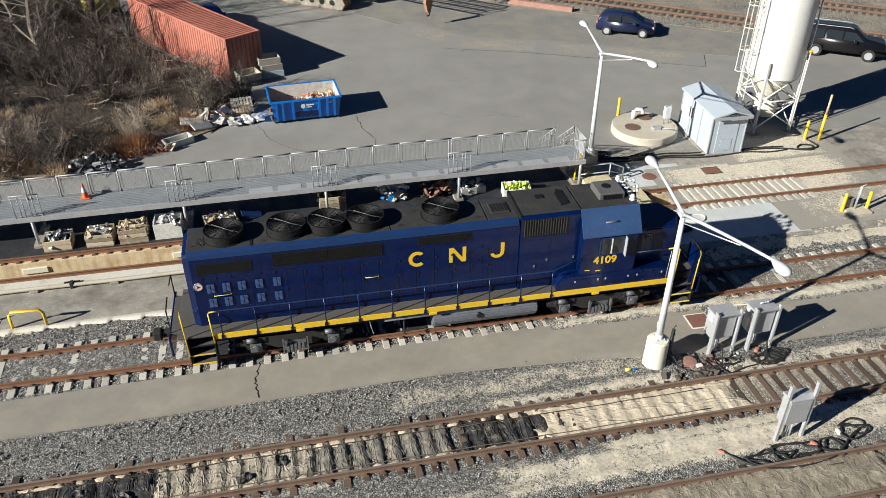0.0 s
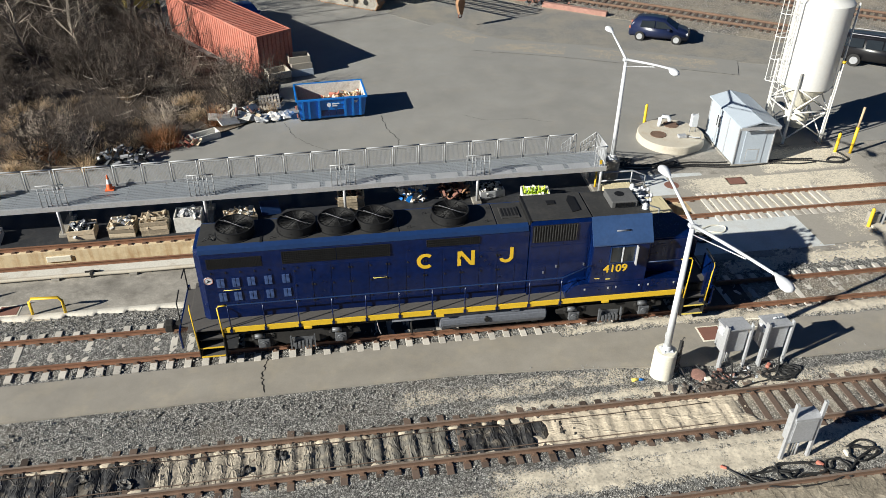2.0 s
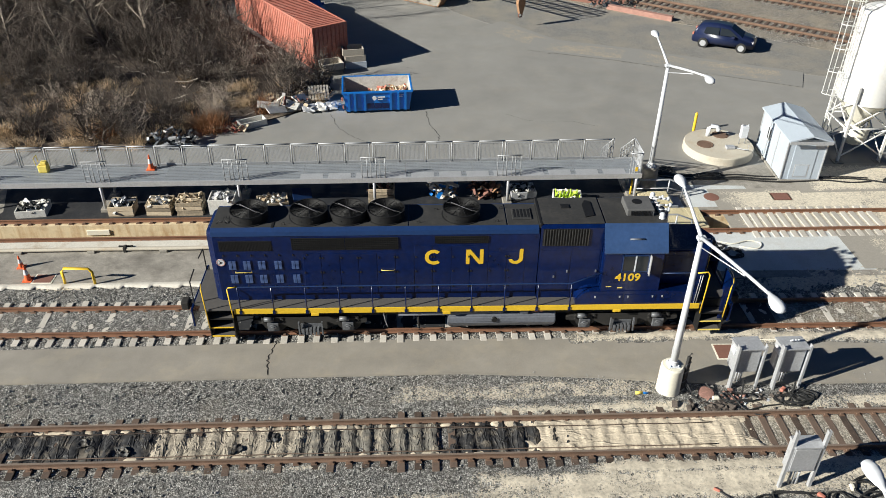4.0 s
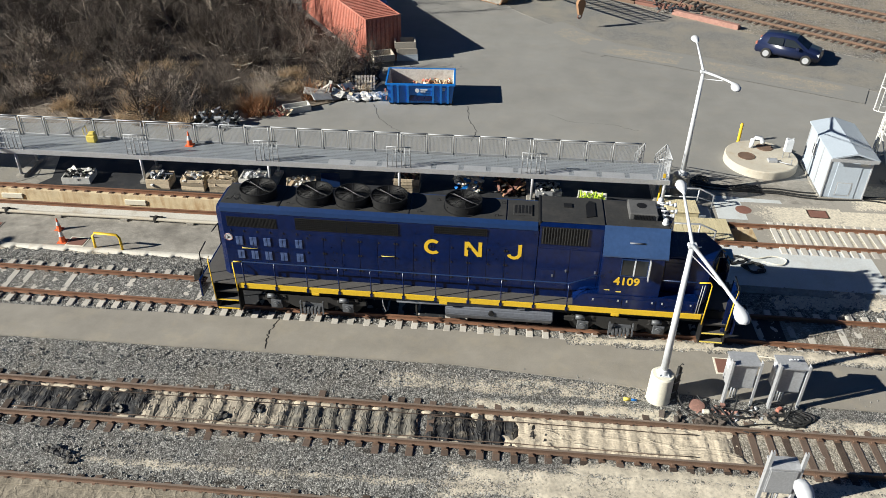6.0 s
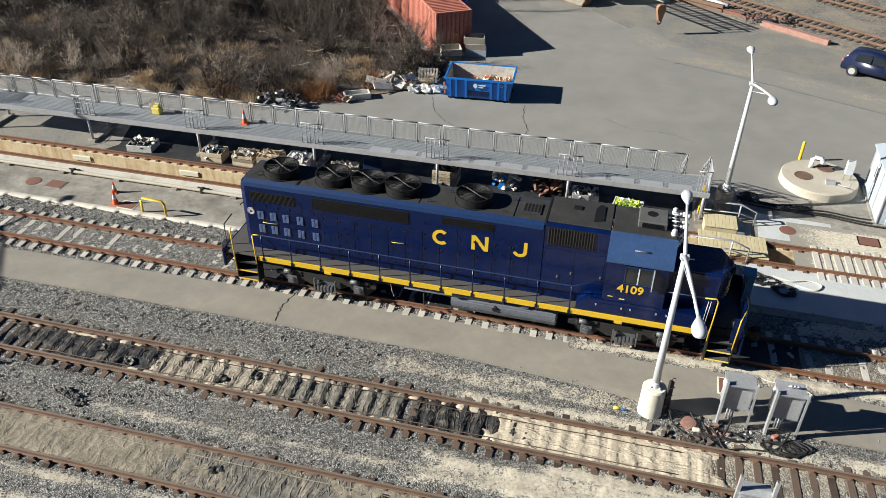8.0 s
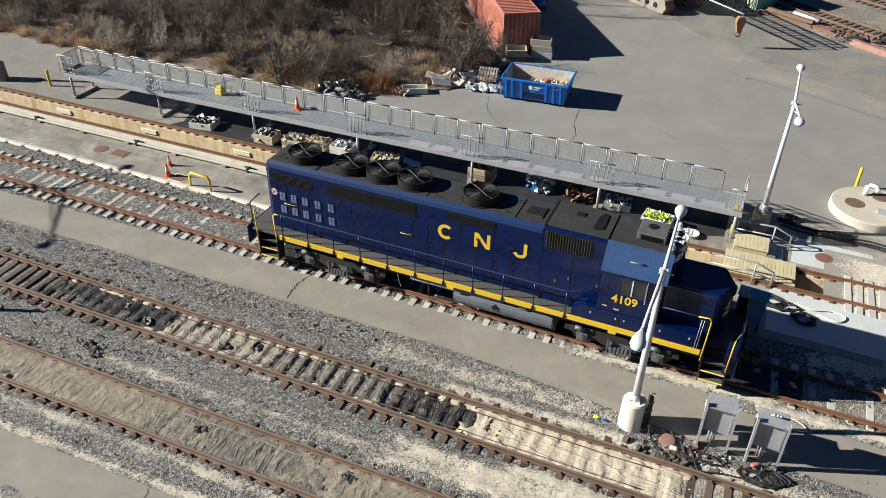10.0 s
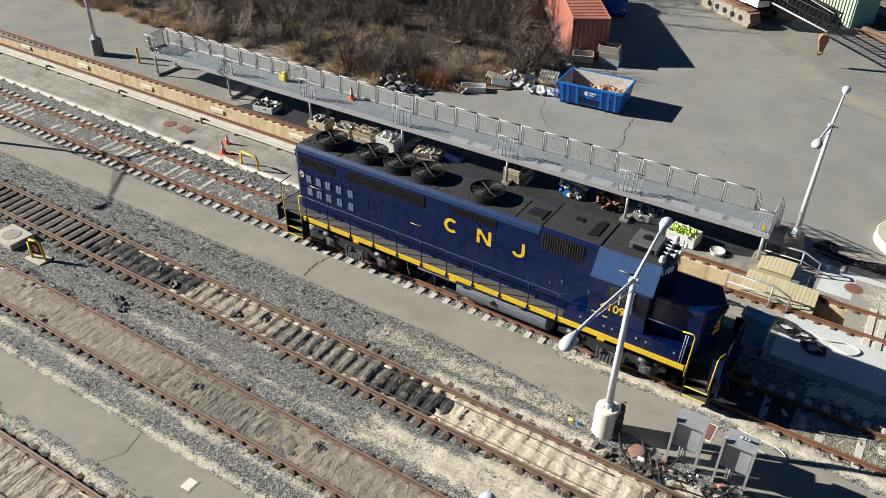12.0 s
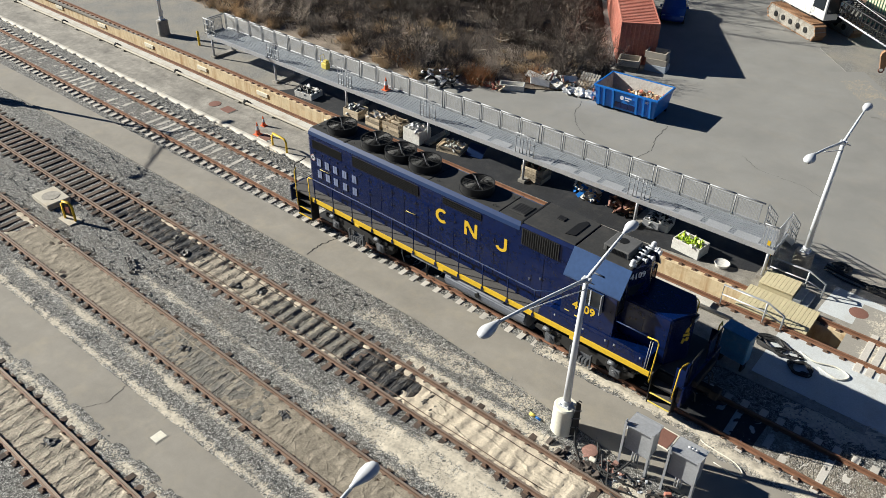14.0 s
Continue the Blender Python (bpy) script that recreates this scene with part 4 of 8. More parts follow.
def locomotive():
    lo = thing("diesel_locomotive", pose(0, line_a(0), 0, 0, 0, math.degrees(math.atan(-0.0235))), "navy blue diesel locomotive with yellow sill, standing on the track", "locomotive")
    H = 0.86
    # long hood and roof
    bm = bmesh.new()
    prism(bm, hood_section(H, 1.68, 4.3, 4.56, 0.68), "x", -3.25, 7.74)
    hood = part("long_hood", bm, NAVY, lo)
    bm = bmesh.new()
    sec = hood_section(H, 1.68, 4.3, 4.56, 0.68)
    a = [bm.verts.new((-3.25, y, z)) for y, z in sec]
    b = [bm.verts.new((-3.45, y * 0.86, 1.68 + (z - 1.68) * 0.965)) for y, z in sec]
    for i in range(len(sec)):
        bm.faces.new((a[i], a[(i + 1) % len(sec)], b[(i + 1) % len(sec)], b[i]))
    bm.faces.new(b)
    bmesh.ops.recalc_face_normals(bm, faces=bm.faces[:])
    part("rear_end", bm, NAVY, lo, "rounded blue end of the hood")
    for x0, x1 in ((-3.3, -1.28), (-1.2, 3.3), (3.33, 6.62), (6.66, 7.72)):
        block("roof_panel", (x0, x1, -0.69, 0.69, 4.555, 4.59), ROOF_GREY, lo, 0.012, "sooty grey roof panel")
    bm = bmesh.new()
    box(bm, -1.285, -1.195, -0.72, 0.72, 4.56, 4.606, 0.008)
    part("roof_joint", bm, BLACK, lo)
    # Lighter blue strips paint the highlight along the navy hood's rounded edges.
    for s in (-1, 1):
        bm = bmesh.new()
        prism(bm, [(s * (H - 0.02), 4.34), (s * (H + 0.028), 4.36), (s * (H - 0.015), 4.5), (s * 0.7, 4.6), (s * 0.67, 4.57), (s * 0.8, 4.48)], "x", -3.28, 7.7)
        part("roof_edge", bm, NAVY_LIGHT, lo, "rounded roof edge with its blue glint painted on")
    for x in (-2.1, -0.08, 1.26, 2.54, 5.12):
        fan_unit(lo, x, 4.585)
    # small roof fittings
    for x, y in ((-2.95, -0.15), (-0.95, -0.55), (3.1, -0.45), (4.2, 0.3), (3.6, -0.52), (6.25, -0.5), (6.45, 0.35)):
        bm = bmesh.new()
        tube(bm, [(x, y, 4.58), (x, y, 4.66), (x + 0.1, y + 0.03, 4.67), (x + 0.1, y + 0.03, 4.58)], 0.012, 5)
        part("lifting_eye", bm, BLACK, lo)
    bm = bmesh.new()
    tube(bm, [(-3.15, -0.42, 4.6), (-3.05, -0.38, 4.68), (-2.95, -0.5, 4.68), (-2.9, -0.3, 4.68), (-2.75, -0.42, 4.6)], 0.014, 5)
    part("roof_handle", bm, BLACK, lo)
    bm = bmesh.new()
    box(bm, 6.85, 7.5, -0.36, 0.36, 4.59, 4.63, 0.01)
    part("exhaust_housing", bm, ROOF_GREY, lo)
    for x in (6.9, 7.02, 7.14, 7.26, 7.38):
        block("exhaust_slot", (x, x + 0.07, -0.26, 0.26, 4.625, 4.637), BLACK, lo)
    # hood side fittings on both sides
    for s in (-1, 1):
        def yb(d):
            return (s * (H - 0.02), s * (H + d)) if s > 0 else (s * (H + d), s * (H - 0.02))
        bm = bmesh.new()
        box(bm, -3.08, -1.3, *yb(0.012), 3.76, 4.16)
        rear = part("air_intake", bm, BLACK, lo, "dark rear air intake screen")
        bm = bmesh.new()
        for i in range(36):
            box(bm, -3.06 + i * 0.049, -3.045 + i * 0.049, *yb(0.02), 3.77, 4.15)
        part("screen", bm, BLACK, rear)
        for gx0, gx1, gz0, gz1 in ((-0.63, 1.14, 3.8, 4.25), (1.18, 2.95, 3.8, 4.25), (4.2, 6.0, 4.02, 4.28)):
            bm = bmesh.new()
            box(bm, gx0, gx1, *yb(0.014), gz0, gz1)
            g = part("radiator_grille", bm, BLACK, lo, "black radiator grille")
            bm = bmesh.new()
            n = int((gx1 - gx0) / 0.075)
            for i in range(n + 1):
                x = gx0 + (gx1 - gx0) * i / n
                box(bm, x - 0.008, x + 0.008, *yb(0.03), gz0, gz1)
            k = max(3, int((gz1 - gz0) / 0.075))
            for i in range(k + 1):
                z = gz0 + (gz1 - gz0) * i / k
                box(bm, gx0, gx1, *yb(0.034), z - 0.007, z + 0.007)
            part("mesh", bm, BLACK, g)
        # access doors with hinges and latches
        xs = [-0.32 + 0.635 * i for i in range(13)]
        for i, x in enumerate(xs[:-1]):
            z1 = 3.62 if x < 3 or x > 6 else 3.9
            bm = bmesh.new()
            box(bm, x + 0.012, xs[i + 1] - 0.012, *yb(0.009), 1.9, z1, 0.006)
            d = part("access_door", bm, NAVY, lo)
            for z in (2.2, 2.85, 3.45):
                for q in (0.03, 0.575) if i % 2 == 0 else (0.03,):
                    bm = bmesh.new()
                    box(bm, x + q, x + q + 0.045, *yb(0.035), z - 0.035, z + 0.035, 0.006)
                    part("hinge", bm, BLACK, d)
        for x in (-2.72, -2.22, -1.72, -1.16, -0.58):
            for z in (3.19, 2.61):
                ob = louver_panel(lo, x, z, s * (H + 0.008))
                if s > 0:
                    ob.matrix_basis = pose(x, H + 0.008, z, 0, 0, 180)
        for k in range(7):
            x = -2.98 + 0.47 * k
            for q, z in ((0.0, 3.55), (0.22, 2.24)):
                bm = bmesh.new()
                box(bm, x + q - 0.02, x + q + 0.02, *yb(0.03), z, z + 0.07, 0.005)
                part("door_latch", bm, BLACK, lo)
        for x0, x1, z in ((-2.65, -2.1, 2.9), (2.36, 2.8, 2.93)):
            bm = bmesh.new()
            yy = s * (H + 0.06)
            tube(bm, [(x0, s * H, z), (x0, yy, z), (x1, yy, z), (x1, s * H, z)], 0.012, 6)
            part("grab_bar", bm, YELLOW_PALE, lo, "thin tan grab bar")
    # round railroad emblem: plain disc, ring and wedge
    bm = bmesh.new()
    tube(bm, [(-3.1, -H + 0.01, 3.3), (-3.1, -H - 0.014, 3.3)], 0.15, 28)
    em = part("emblem", bm, WHITE_PAINT, lo, "round white emblem disc")
    bm = bmesh.new()
    pts = [(-3.1 + 0.135 * math.cos(2 * math.pi * k / 24), -H - 0.015, 3.3 + 0.135 * math.sin(2 * math.pi * k / 24)) for k in range(25)]
    tube(bm, pts, 0.011, 4, caps=False)
    part("ring", bm, RED_BOX, em)
    bm = bmesh.new()
    prism(bm, [(-3.18, 3.22), (-3.02, 3.3), (-3.16, 3.37), (-3.12, 3.3)], "y", -H - 0.022, -H - 0.01)
    part("wedge", bm, BLACK, em)
    # large letters
    for s in (-1, 1):
        for ch, x in (("C", 3.84), ("N", 5.26), ("J", 6.72)):
            xx = x if s < 0 else 11.1 - x
            w = {"C": 0.56, "N": 0.6, "J": 0.5}[ch]
            bm = bmesh.new()
            th = 0.125
            hgt = 0.6
            if ch == "C":
                pts = [(0.32 + 0.25 * math.cos(a), 0.3 + 0.25 * math.sin(a)) for a in [radians(48 + 264 * i / 20) for i in range(21)]]
                outer = [(0.32 + (p[0] - 0.32) * 1.24, 0.3 + (p[1] - 0.3) * 1.22) for p in pts]
                inner = [(0.32 + (p[0] - 0.32) * 0.7, 0.3 + (p[1] - 0.3) * 0.72) for p in pts]
                for i in range(20):
                    prism(bm, [outer[i], outer[i + 1], inner[i + 1], inner[i]], "y", -0.006, 0.006)
            elif ch == "N":
                prism(bm, [(0, 0), (th, 0), (th, hgt), (0, hgt)], "y", -0.006, 0.006)
                prism(bm, [(w - th, 0), (w, 0), (w, hgt), (w - th, hgt)], "y", -0.006, 0.006)
                prism(bm, [(th + 0.03, hgt), (0.0, hgt), (w - th - 0.03, 0), (w, 0)], "y", -0.0075, 0.0075)
            else:
                prism(bm, [(w - th, 0.2), (w, 0.2), (w, hgt), (w - th, hgt)], "y", -0.006, 0.006)
                arc = [(w - 0.25 + 0.25 * math.cos(a), 0.22 + 0.23 * math.sin(a)) for a in [radians(-165 * i / 12) for i in range(13)]]
                arc2 = [(w - 0.25 + 0.125 * math.cos(a), 0.22 + 0.115 * math.sin(a)) for a in [radians(-165 * i / 12) for i in range(13)]]
                for i in range(12):
                    prism(bm, [arc[i], arc[i + 1], arc2[i + 1], arc2[i]], "y", -0.0065, 0.0065)
            m = pose(xx, -H - 0.013, 3.13) if s < 0 else pose(xx + w, H + 0.013, 3.13, 0, 0, 180)
            part("letter", bm, YELLOW, lo, "yellow painted letter", m)
    # equipment hood behind the cab
    E2 = 0.92
    bm = bmesh.new()
    prism(bm, [(-E2, 1.68), (E2, 1.68), (E2, 4.58), (E2 - 0.1, 4.7), (-E2 + 0.1, 4.7), (-E2, 4.58)], "x", 7.77, 9.92)
    part("equipment_hood", bm, NAVY, lo)
    bm = bmesh.new()
    box(bm, 7.78, 9.9, -0.84, 0.84, 4.695, 4.74, 0.015)
    part("roof_panel", bm, ROOF_GREY, lo)
    bm = bmesh.new()
    box(bm, 7.72, 7.8, -0.86, 0.86, 4.56, 4.75, 0.01)
    part("roof_joint", bm, BLACK, lo)
    block("roof_hatch", (8.55, 8.85, 0.1, 0.35, 4.735, 4.775), BLACK, lo, 0.01)
    bm = bmesh.new()
    prism(bm, [(9.3, -0.5), (9.62, -0.4), (9.62, 0.5), (9.45, 0.62), (9.3, 0.3)], "z", 4.735, 4.77)
    part("exhaust_outlet", bm, BLACK, lo, "black sooted exhaust outlet")
    for s in (-1, 1):
        y0, y1 = sorted((s * (E2 - 0.02), s * (E2 + 0.012)))
        g = block("slatted_grille", (7.84, 9.4, y0, y1, 3.88, 4.56), BLACK, lo, 0, "tall black slatted grille")
        for i in range(17):
            x = 7.88 + i * 0.093
            bm = bmesh.new()
            ya, yb2 = sorted((s * E2, s * (E2 + 0.045)))
            box(bm, x, x + 0.03, ya, yb2, 3.9, 4.54, 0.004)
            part("slat", bm, ROOF_GREY, g)
        for x0, x1, z0, z1 in ((7.85, 8.85, 1.95, 3.7), (8.9, 9.85, 1.95, 3.7), (7.95, 8.4, 2.35, 2.85)):
            ya, yb2 = sorted((s * (E2 - 0.01), s * (E2 + 0.01 + (0.006 if z1 < 3 else 0))))
            d = block("access_door", (x0, x1, ya, yb2, z0, z1), NAVY, lo, 0.006)
            yc, yd = sorted((s * E2, s * (E2 + 0.04)))
            block("latch", (x1 - 0.1, x1 - 0.05, yc, yd, (z0 + z1) / 2 - 0.05, (z0 + z1) / 2 + 0.05), TANK_GREY, d, 0.006)
    # cab
    C = 1.33
    bm = bmesh.new()
    prism(bm, [(-C, 1.68), (C, 1.68), (C, 3.86), (0.84, 4.68), (-0.84, 4.68), (-C, 3.86)], "x", 9.93, 11.95)
    cab = part("cab", bm, NAVY, lo)
    bm = bmesh.new()
    box(bm, 9.95, 12.0, -0.84, 0.84, 4.675, 4.72, 0.015)
    part("roof_panel", bm, ROOF_GREY, cab)
    for s in (-1, 1):
        bm = bmesh.new()
        prism(bm, [(s * (C + 0.045), 3.82), (s * (C + 0.045), 3.87), (s * 0.84, 4.715), (s * 0.84, 4.67), (s * (C - 0.02), 3.85)], "x", 9.9, 12.05)
        part("cab_roof_side", bm, CAB_SHEEN, cab, "navy sloping cab roof side, sky sheen painted in")
        ym = s * (C + 0.0)
        bm = bmesh.new()
        tube(bm, [(10.75, s * 1.14, 4.26), (11.25, s * 1.14, 4.26)], 0.03, 6)
        part("drip_bar", bm, TANK_GREY, cab)
        ya, yb2 = sorted((s * (C - 0.03), s * (C + 0.02)))
        win = block("side_window", (10.57, 11.44, ya, yb2, 3.08, 3.74), BLACK, cab, 0.01)
        fr = [(10.55, 11.46, 3.06, 3.09), (10.55, 11.46, 3.72, 3.75), (10.55, 10.58, 3.06, 3.75), (11.43, 11.46, 3.06, 3.75), (10.975, 11.02, 3.06, 3.75)]
        for x0, x1, z0, z1 in fr:
            yc, yd = sorted((s * (C + 0.005), s * (C + 0.045)))
            block("window_frame", (x0, x1, yc, yd, z0, z1), WHITE_PAINT if x1 < 11.2 and x0 > 10.9 else NAVY_LIGHT, win, 0.004)
        for x0, x1 in ((10.58, 10.97), (11.03, 11.43)):
            yc, yd = sorted((s * (C + 0.021), s * (C + 0.027)))
            block("pane", (x0, x1, yc, yd, 3.09, 3.72), GLASS_DARK, win)
        bm = bmesh.new()
        yc, yd = sorted((s * (C + 0.04), s * (C + 0.2)))
        box(bm, 11.46, 11.49, yc, yd, 3.0, 3.78, 0.005)
        part("wind_deflector", bm, GALV, win, "clear framed wind deflector")
    tx = lettering("road_number", "4109", 0.43, YELLOW, cab, pose(10.38, -C - 0.006, 2.68, 90, 0, 0), 0.005, "yellow road number", 1.02)
    bm = bmesh.new()
    box(bm, 10.5, 10.68, -C - 0.01, -C + 0.01, 2.36, 2.4)
    box(bm, 10.1, 10.28, -C - 0.01, -C + 0.01, 2.42, 2.45)
    part("small_marking", bm, YELLOW_PALE, cab)
    # cab front: windows, number board, horns
    for y0, y1 in ((-1.26, -0.93), (0.93, 1.26)):
        fw = block("front_window", (11.94, 11.975, y0, y1, 3.15, 3.75), GLASS_DARK, cab, 0.008)
        for dims in ((11.95, 11.99, y0 - 0.04, y1 + 0.04, 3.75, 3.79), (11.95, 11.99, y0 - 0.04, y1 + 0.04, 3.11, 3.15), (11.95, 11.99, y0 - 0.04, y0, 3.15, 3.75), (11.95, 11.99, y1, y1 + 0.04, 3.15, 3.75)):
            block("gasket", dims, BLACK, fw)
    # pointed upper front with number boards and windscreens
    bm = bmesh.new()
    low = [(11.93, -0.88), (11.99, -0.86), (12.38, 0.0), (11.99, 0.86), (11.93, 0.88)]
    top = [(11.93, -0.82), (11.97, -0.8), (12.28, 0.0), (11.97, 0.8), (11.93, 0.82)]
    ra = [bm.verts.new((x, y, 3.55)) for x, y in low]
    rb = [bm.verts.new((x, y, 4.66)) for x, y in top]
    for i in range(5):
        bm.faces.new((ra[i], ra[(i + 1) % 5], rb[(i + 1) % 5], rb[i]))
    bm.faces.new(rb)
    bm.faces.new(ra[::-1])
    bmesh.ops.recalc_face_normals(bm, faces=bm.faces[:])
    front = part("cab_front", bm, NAVY, cab)
    turn = math.degrees(math.atan2(0.84, 0.35))
    for s in (-1, 1):
        bm = bmesh.new()
        box(bm, 0.08, 0.84, -0.012, 0.02, 0.08, 0.46, 0.006)
        part("windscreen", bm, GLASS_DARK, front, "", pose(11.985, -0.86, 3.57, -3, 0, turn) if s < 0 else pose(12.37, 0.02, 3.57, -3, 0, 180 - turn))
        nb = lettering("number_board", "4109", 0.3, SIGN_WHITE, front, pose(12.005, -0.79, 4.29, 87, 0, turn) if s < 0 else pose(12.34, 0.1, 4.29, 87, 0, 180 - turn), 0.006, "white road number", 1.04)
    hr = block("horn", (11.86, 11.94, -0.35, 0.72, 4.72, 4.78), GALV, cab, 0.01, "silver air horn cluster")
    for y, z, d in ((-0.22, 4.86, 0.3), (0.0, 4.9, 0.42), (0.22, 4.88, -0.3), (0.42, 4.9, 0.46), (0.6, 4.86, 0.3)):
        bm = bmesh.new()
        q = 1 if d > 0 else -1
        tube(bm, [(11.9 - q * 0.1, y, z), (11.9 + d * 0.5, y, z)], 0.025, 8)
        lathe_pts = [(11.9 + d * 0.5, 0.03), (11.9 + d * 0.8, 0.05), (11.9 + d, 0.095)]
        for (xa, rad_a), (xb, rad_b) in zip(lathe_pts, lathe_pts[1:]):
            tube(bm, [(xa, y, z), (xb, y, z)], rad_a, 12, rad_b)
        box(bm, 11.87, 11.93, y - 0.03, y + 0.03, 4.72, z)
        part("trumpet", bm, WHITE_PAINT, hr)
    for y in (-0.55, 0.82):
        bm = bmesh.new()
        lathe(bm, [(0.11, 0), (0.11, 0.06), (0.09, 0.08), (0.09, 0.17), (0.06, 0.22), (0.01, 0.235)], 16, (11.9, y, 4.7))
        part("beacon", bm, WHITE_PAINT, cab, "white domed roof beacon")
    ac = block("air_conditioner", (10.72, 11.66, -0.42, 0.52, 4.72, 4.98), AC_GREY, cab, 0.03, "grey roof air conditioner with louvered edge")
    bm = bmesh.new()
    lathe(bm, [(0.17, 0), (0.17, 0.012), (0.02, 0.014)], 20, (11.15, 0.12, 4.978))
    part("fan_cover", bm, BLACK, ac)
    for i in range(14):
        block("fin", (10.85 + i * 0.05, 10.865 + i * 0.05, -0.45, -0.41, 4.77, 4.93), BLACK, ac)
    # tall nose with a pointed front
    N, NF, NP = 0.87, 13.68, 14.1
    bm = bmesh.new()
    ra = [bm.verts.new((x, y, 1.68)) for x, y in ((11.95, -N), (NF, -N), (NP, 0.0), (NF, N), (11.95, N))]
    rb = [bm.verts.new((v.co.x, v.co.y, 3.6)) for v in ra]
    for i in range(5):
        bm.faces.new((ra[i], ra[(i + 1) % 5], rb[(i + 1) % 5], rb[i]))
    bm.faces.new(rb)
    bm.faces.new(ra[::-1])
    bmesh.ops.recalc_face_normals(bm, faces=bm.faces[:])
    bmesh.ops.bevel(bm, geom=bm.edges[:], offset=0.05, segments=3, affect="EDGES")
    nose = part("nose", bm, NAVY, lo)
    nose_turn = math.degrees(math.atan2(N, NP - NF))
    for s in (-1, 1):
        bm = bmesh.new()
        for shape in ([(0.0, 0.0), (0.1, -0.05), (0.16, 0.12), (0.05, 0.2)], [(0.14, 0.05), (0.27, 0.0), (0.31, 0.16), (0.2, 0.22)], [(0.04, 0.24), (0.2, 0.26), (0.3, 0.22), (0.29, 0.36), (0.16, 0.34), (0.05, 0.38)], [(0.1, 0.42), (0.24, 0.38), (0.28, 0.5), (0.2, 0.62), (0.14, 0.54)], [(0.22, 0.64), (0.28, 0.6), (0.27, 0.74)]):
            prism(bm, shape, "y", -0.006, 0.006)
        part("nose_emblem", bm, YELLOW, nose, "yellow painted emblem", pose(NF + 0.56 * (NP - NF) + 0.003, s * 0.44 * N - 0.003, 2.5, 0, 0, nose_turn) if s < 0 else pose(NP - 0.045, 0.1, 2.5, 0, 0, 180 - nose_turn))
    block("nose_door", (12.1, 12.75, -N - 0.012, -N + 0.01, 2.35, 3.4), NAVY, nose, 0.006)
    hl = block("headlight", (14.02, 14.12, -0.18, 0.18, 3.28, 3.48), BLACK, nose, 0.02)
    for y in (-0.09, 0.09):
        bm = bmesh.new()
        tube(bm, [(14.1, y, 3.38), (14.14, y, 3.38)], 0.07, 14)
        part("lens", bm, GALV, hl)
    # deck, sills, steps
    block("walkway", (-4.0, 13.62, -1.38, 1.38, 1.6, 1.68), WALKWAY, lo, 0.01, "dark grey walkway plate")
    block("front_platform", (13.62, 14.65, -0.95, 1.38, 1.56, 1.64), WALKWAY, lo, 0.01)
    block("underframe", (-3.6, 14.2, -1.05, 1.05, 1.08, 1.6), UNDER, lo, 0.02)
    for s in (-1, 1):
        bm = bmesh.new()
        ya, yb2 = sorted((s * 1.375, s * 1.405))
        box(bm, -2.8, 13.5, ya, yb2, 1.47, 1.69, 0.008)
        sill = part("side_sill", bm, YELLOW, lo, "yellow painted side sill")
        for x in (0.0, 4.6, 10.6):
            block("jacking_pad", (x - 0.14, x + 0.14, ya - 0.01, yb2 + 0.01, 1.36, 1.475), YELLOW, sill, 0.015)
        # battery boxes below the cab
        y0, y1 = sorted((s * 0.9, s * 1.36))
        bm = bmesh.new()
        prism(bm, [(9.1, 1.69), (13.35, 1.69), (13.35, 2.16), (12.2, 2.24), (9.55, 2.24), (9.35, 2.16), (9.1, 1.9)], "y", y0, y1)
        bb = part("battery_box", bm, NAVY, lo)
        ye, yf = sorted((s * 1.355, s * 1.375))
        for x0, x1 in ((9.65, 10.75), (10.8, 11.9), (12.0, 13.2)):
            lid = block("lid", (x0, x1, ye, yf, 1.75, 2.1), NAVY, bb, 0.008)
            for q in (x0 + 0.12, x1 - 0.12):
                block("latch", (q - 0.025, q + 0.025, ye - 0.015 * (s < 0), yf + 0.015 * (s > 0), 1.98, 2.06), GALV, lid, 0.004)
        # handrail with posts
        for k in range(11):
            x = -2.55 + 1.145 * k
            bm = bmesh.new()
            tube(bm, [(x, s * 1.4, 1.5), (x, s * 1.4, 2.62)], 0.024, 6)
            box(bm, x - 0.05, x + 0.05, s * 1.41 - 0.02, s * 1.41 + 0.02, 1.48, 1.62, 0.006)
            part("handrail_post", bm, NAVY, lo)
        bar("handrail", [(-2.9, s * 1.4, 2.6), (-2.55, s * 1.4, 2.64), (8.9, s * 1.4, 2.64), (9.9, s * 1.36, 3.05)], 0.022, NAVY_LIGHT, lo)
        bar("handrail", [(12.0, s * 1.3, 2.95), (13.55, s * 1.36, 3.0)], 0.02, NAVY_LIGHT, lo)
        # rear and front steps
        for xs0, xs1, tag in ((-3.72, -2.86, "rear"), (13.62, 14.46, "front")):
            st = block("step_well", (xs0, xs1, s * 1.02 - 0.02, s * 1.02 + 0.02, 0.55, 1.6), BLACK, lo, 0.01, "black step well")
            for i, z in enumerate((0.5, 0.86, 1.22)):
                ya, yb2 = sorted((s * 1.02, s * (1.42 - 0.03 * i)))
                tr = block("tread", (xs0 + 0.04, xs1 - 0.04, ya, yb2, z, z + 0.035), WALKWAY, st, 0.005)
                yc, yd = sorted((s * (1.41 - 0.03 * i), s * (1.45 - 0.03 * i)))
                block("nosing", (xs0 + 0.03, xs1 - 0.03, yc, yd, z + 0.0, z + 0.04), YELLOW if i < 2 and tag == "rear" else (YELLOW_PALE if i < 2 else BLACK), tr, 0.006)
            for x in (xs0, xs1):
                ya, yb2 = sorted((s * 1.0, s * 1.42))
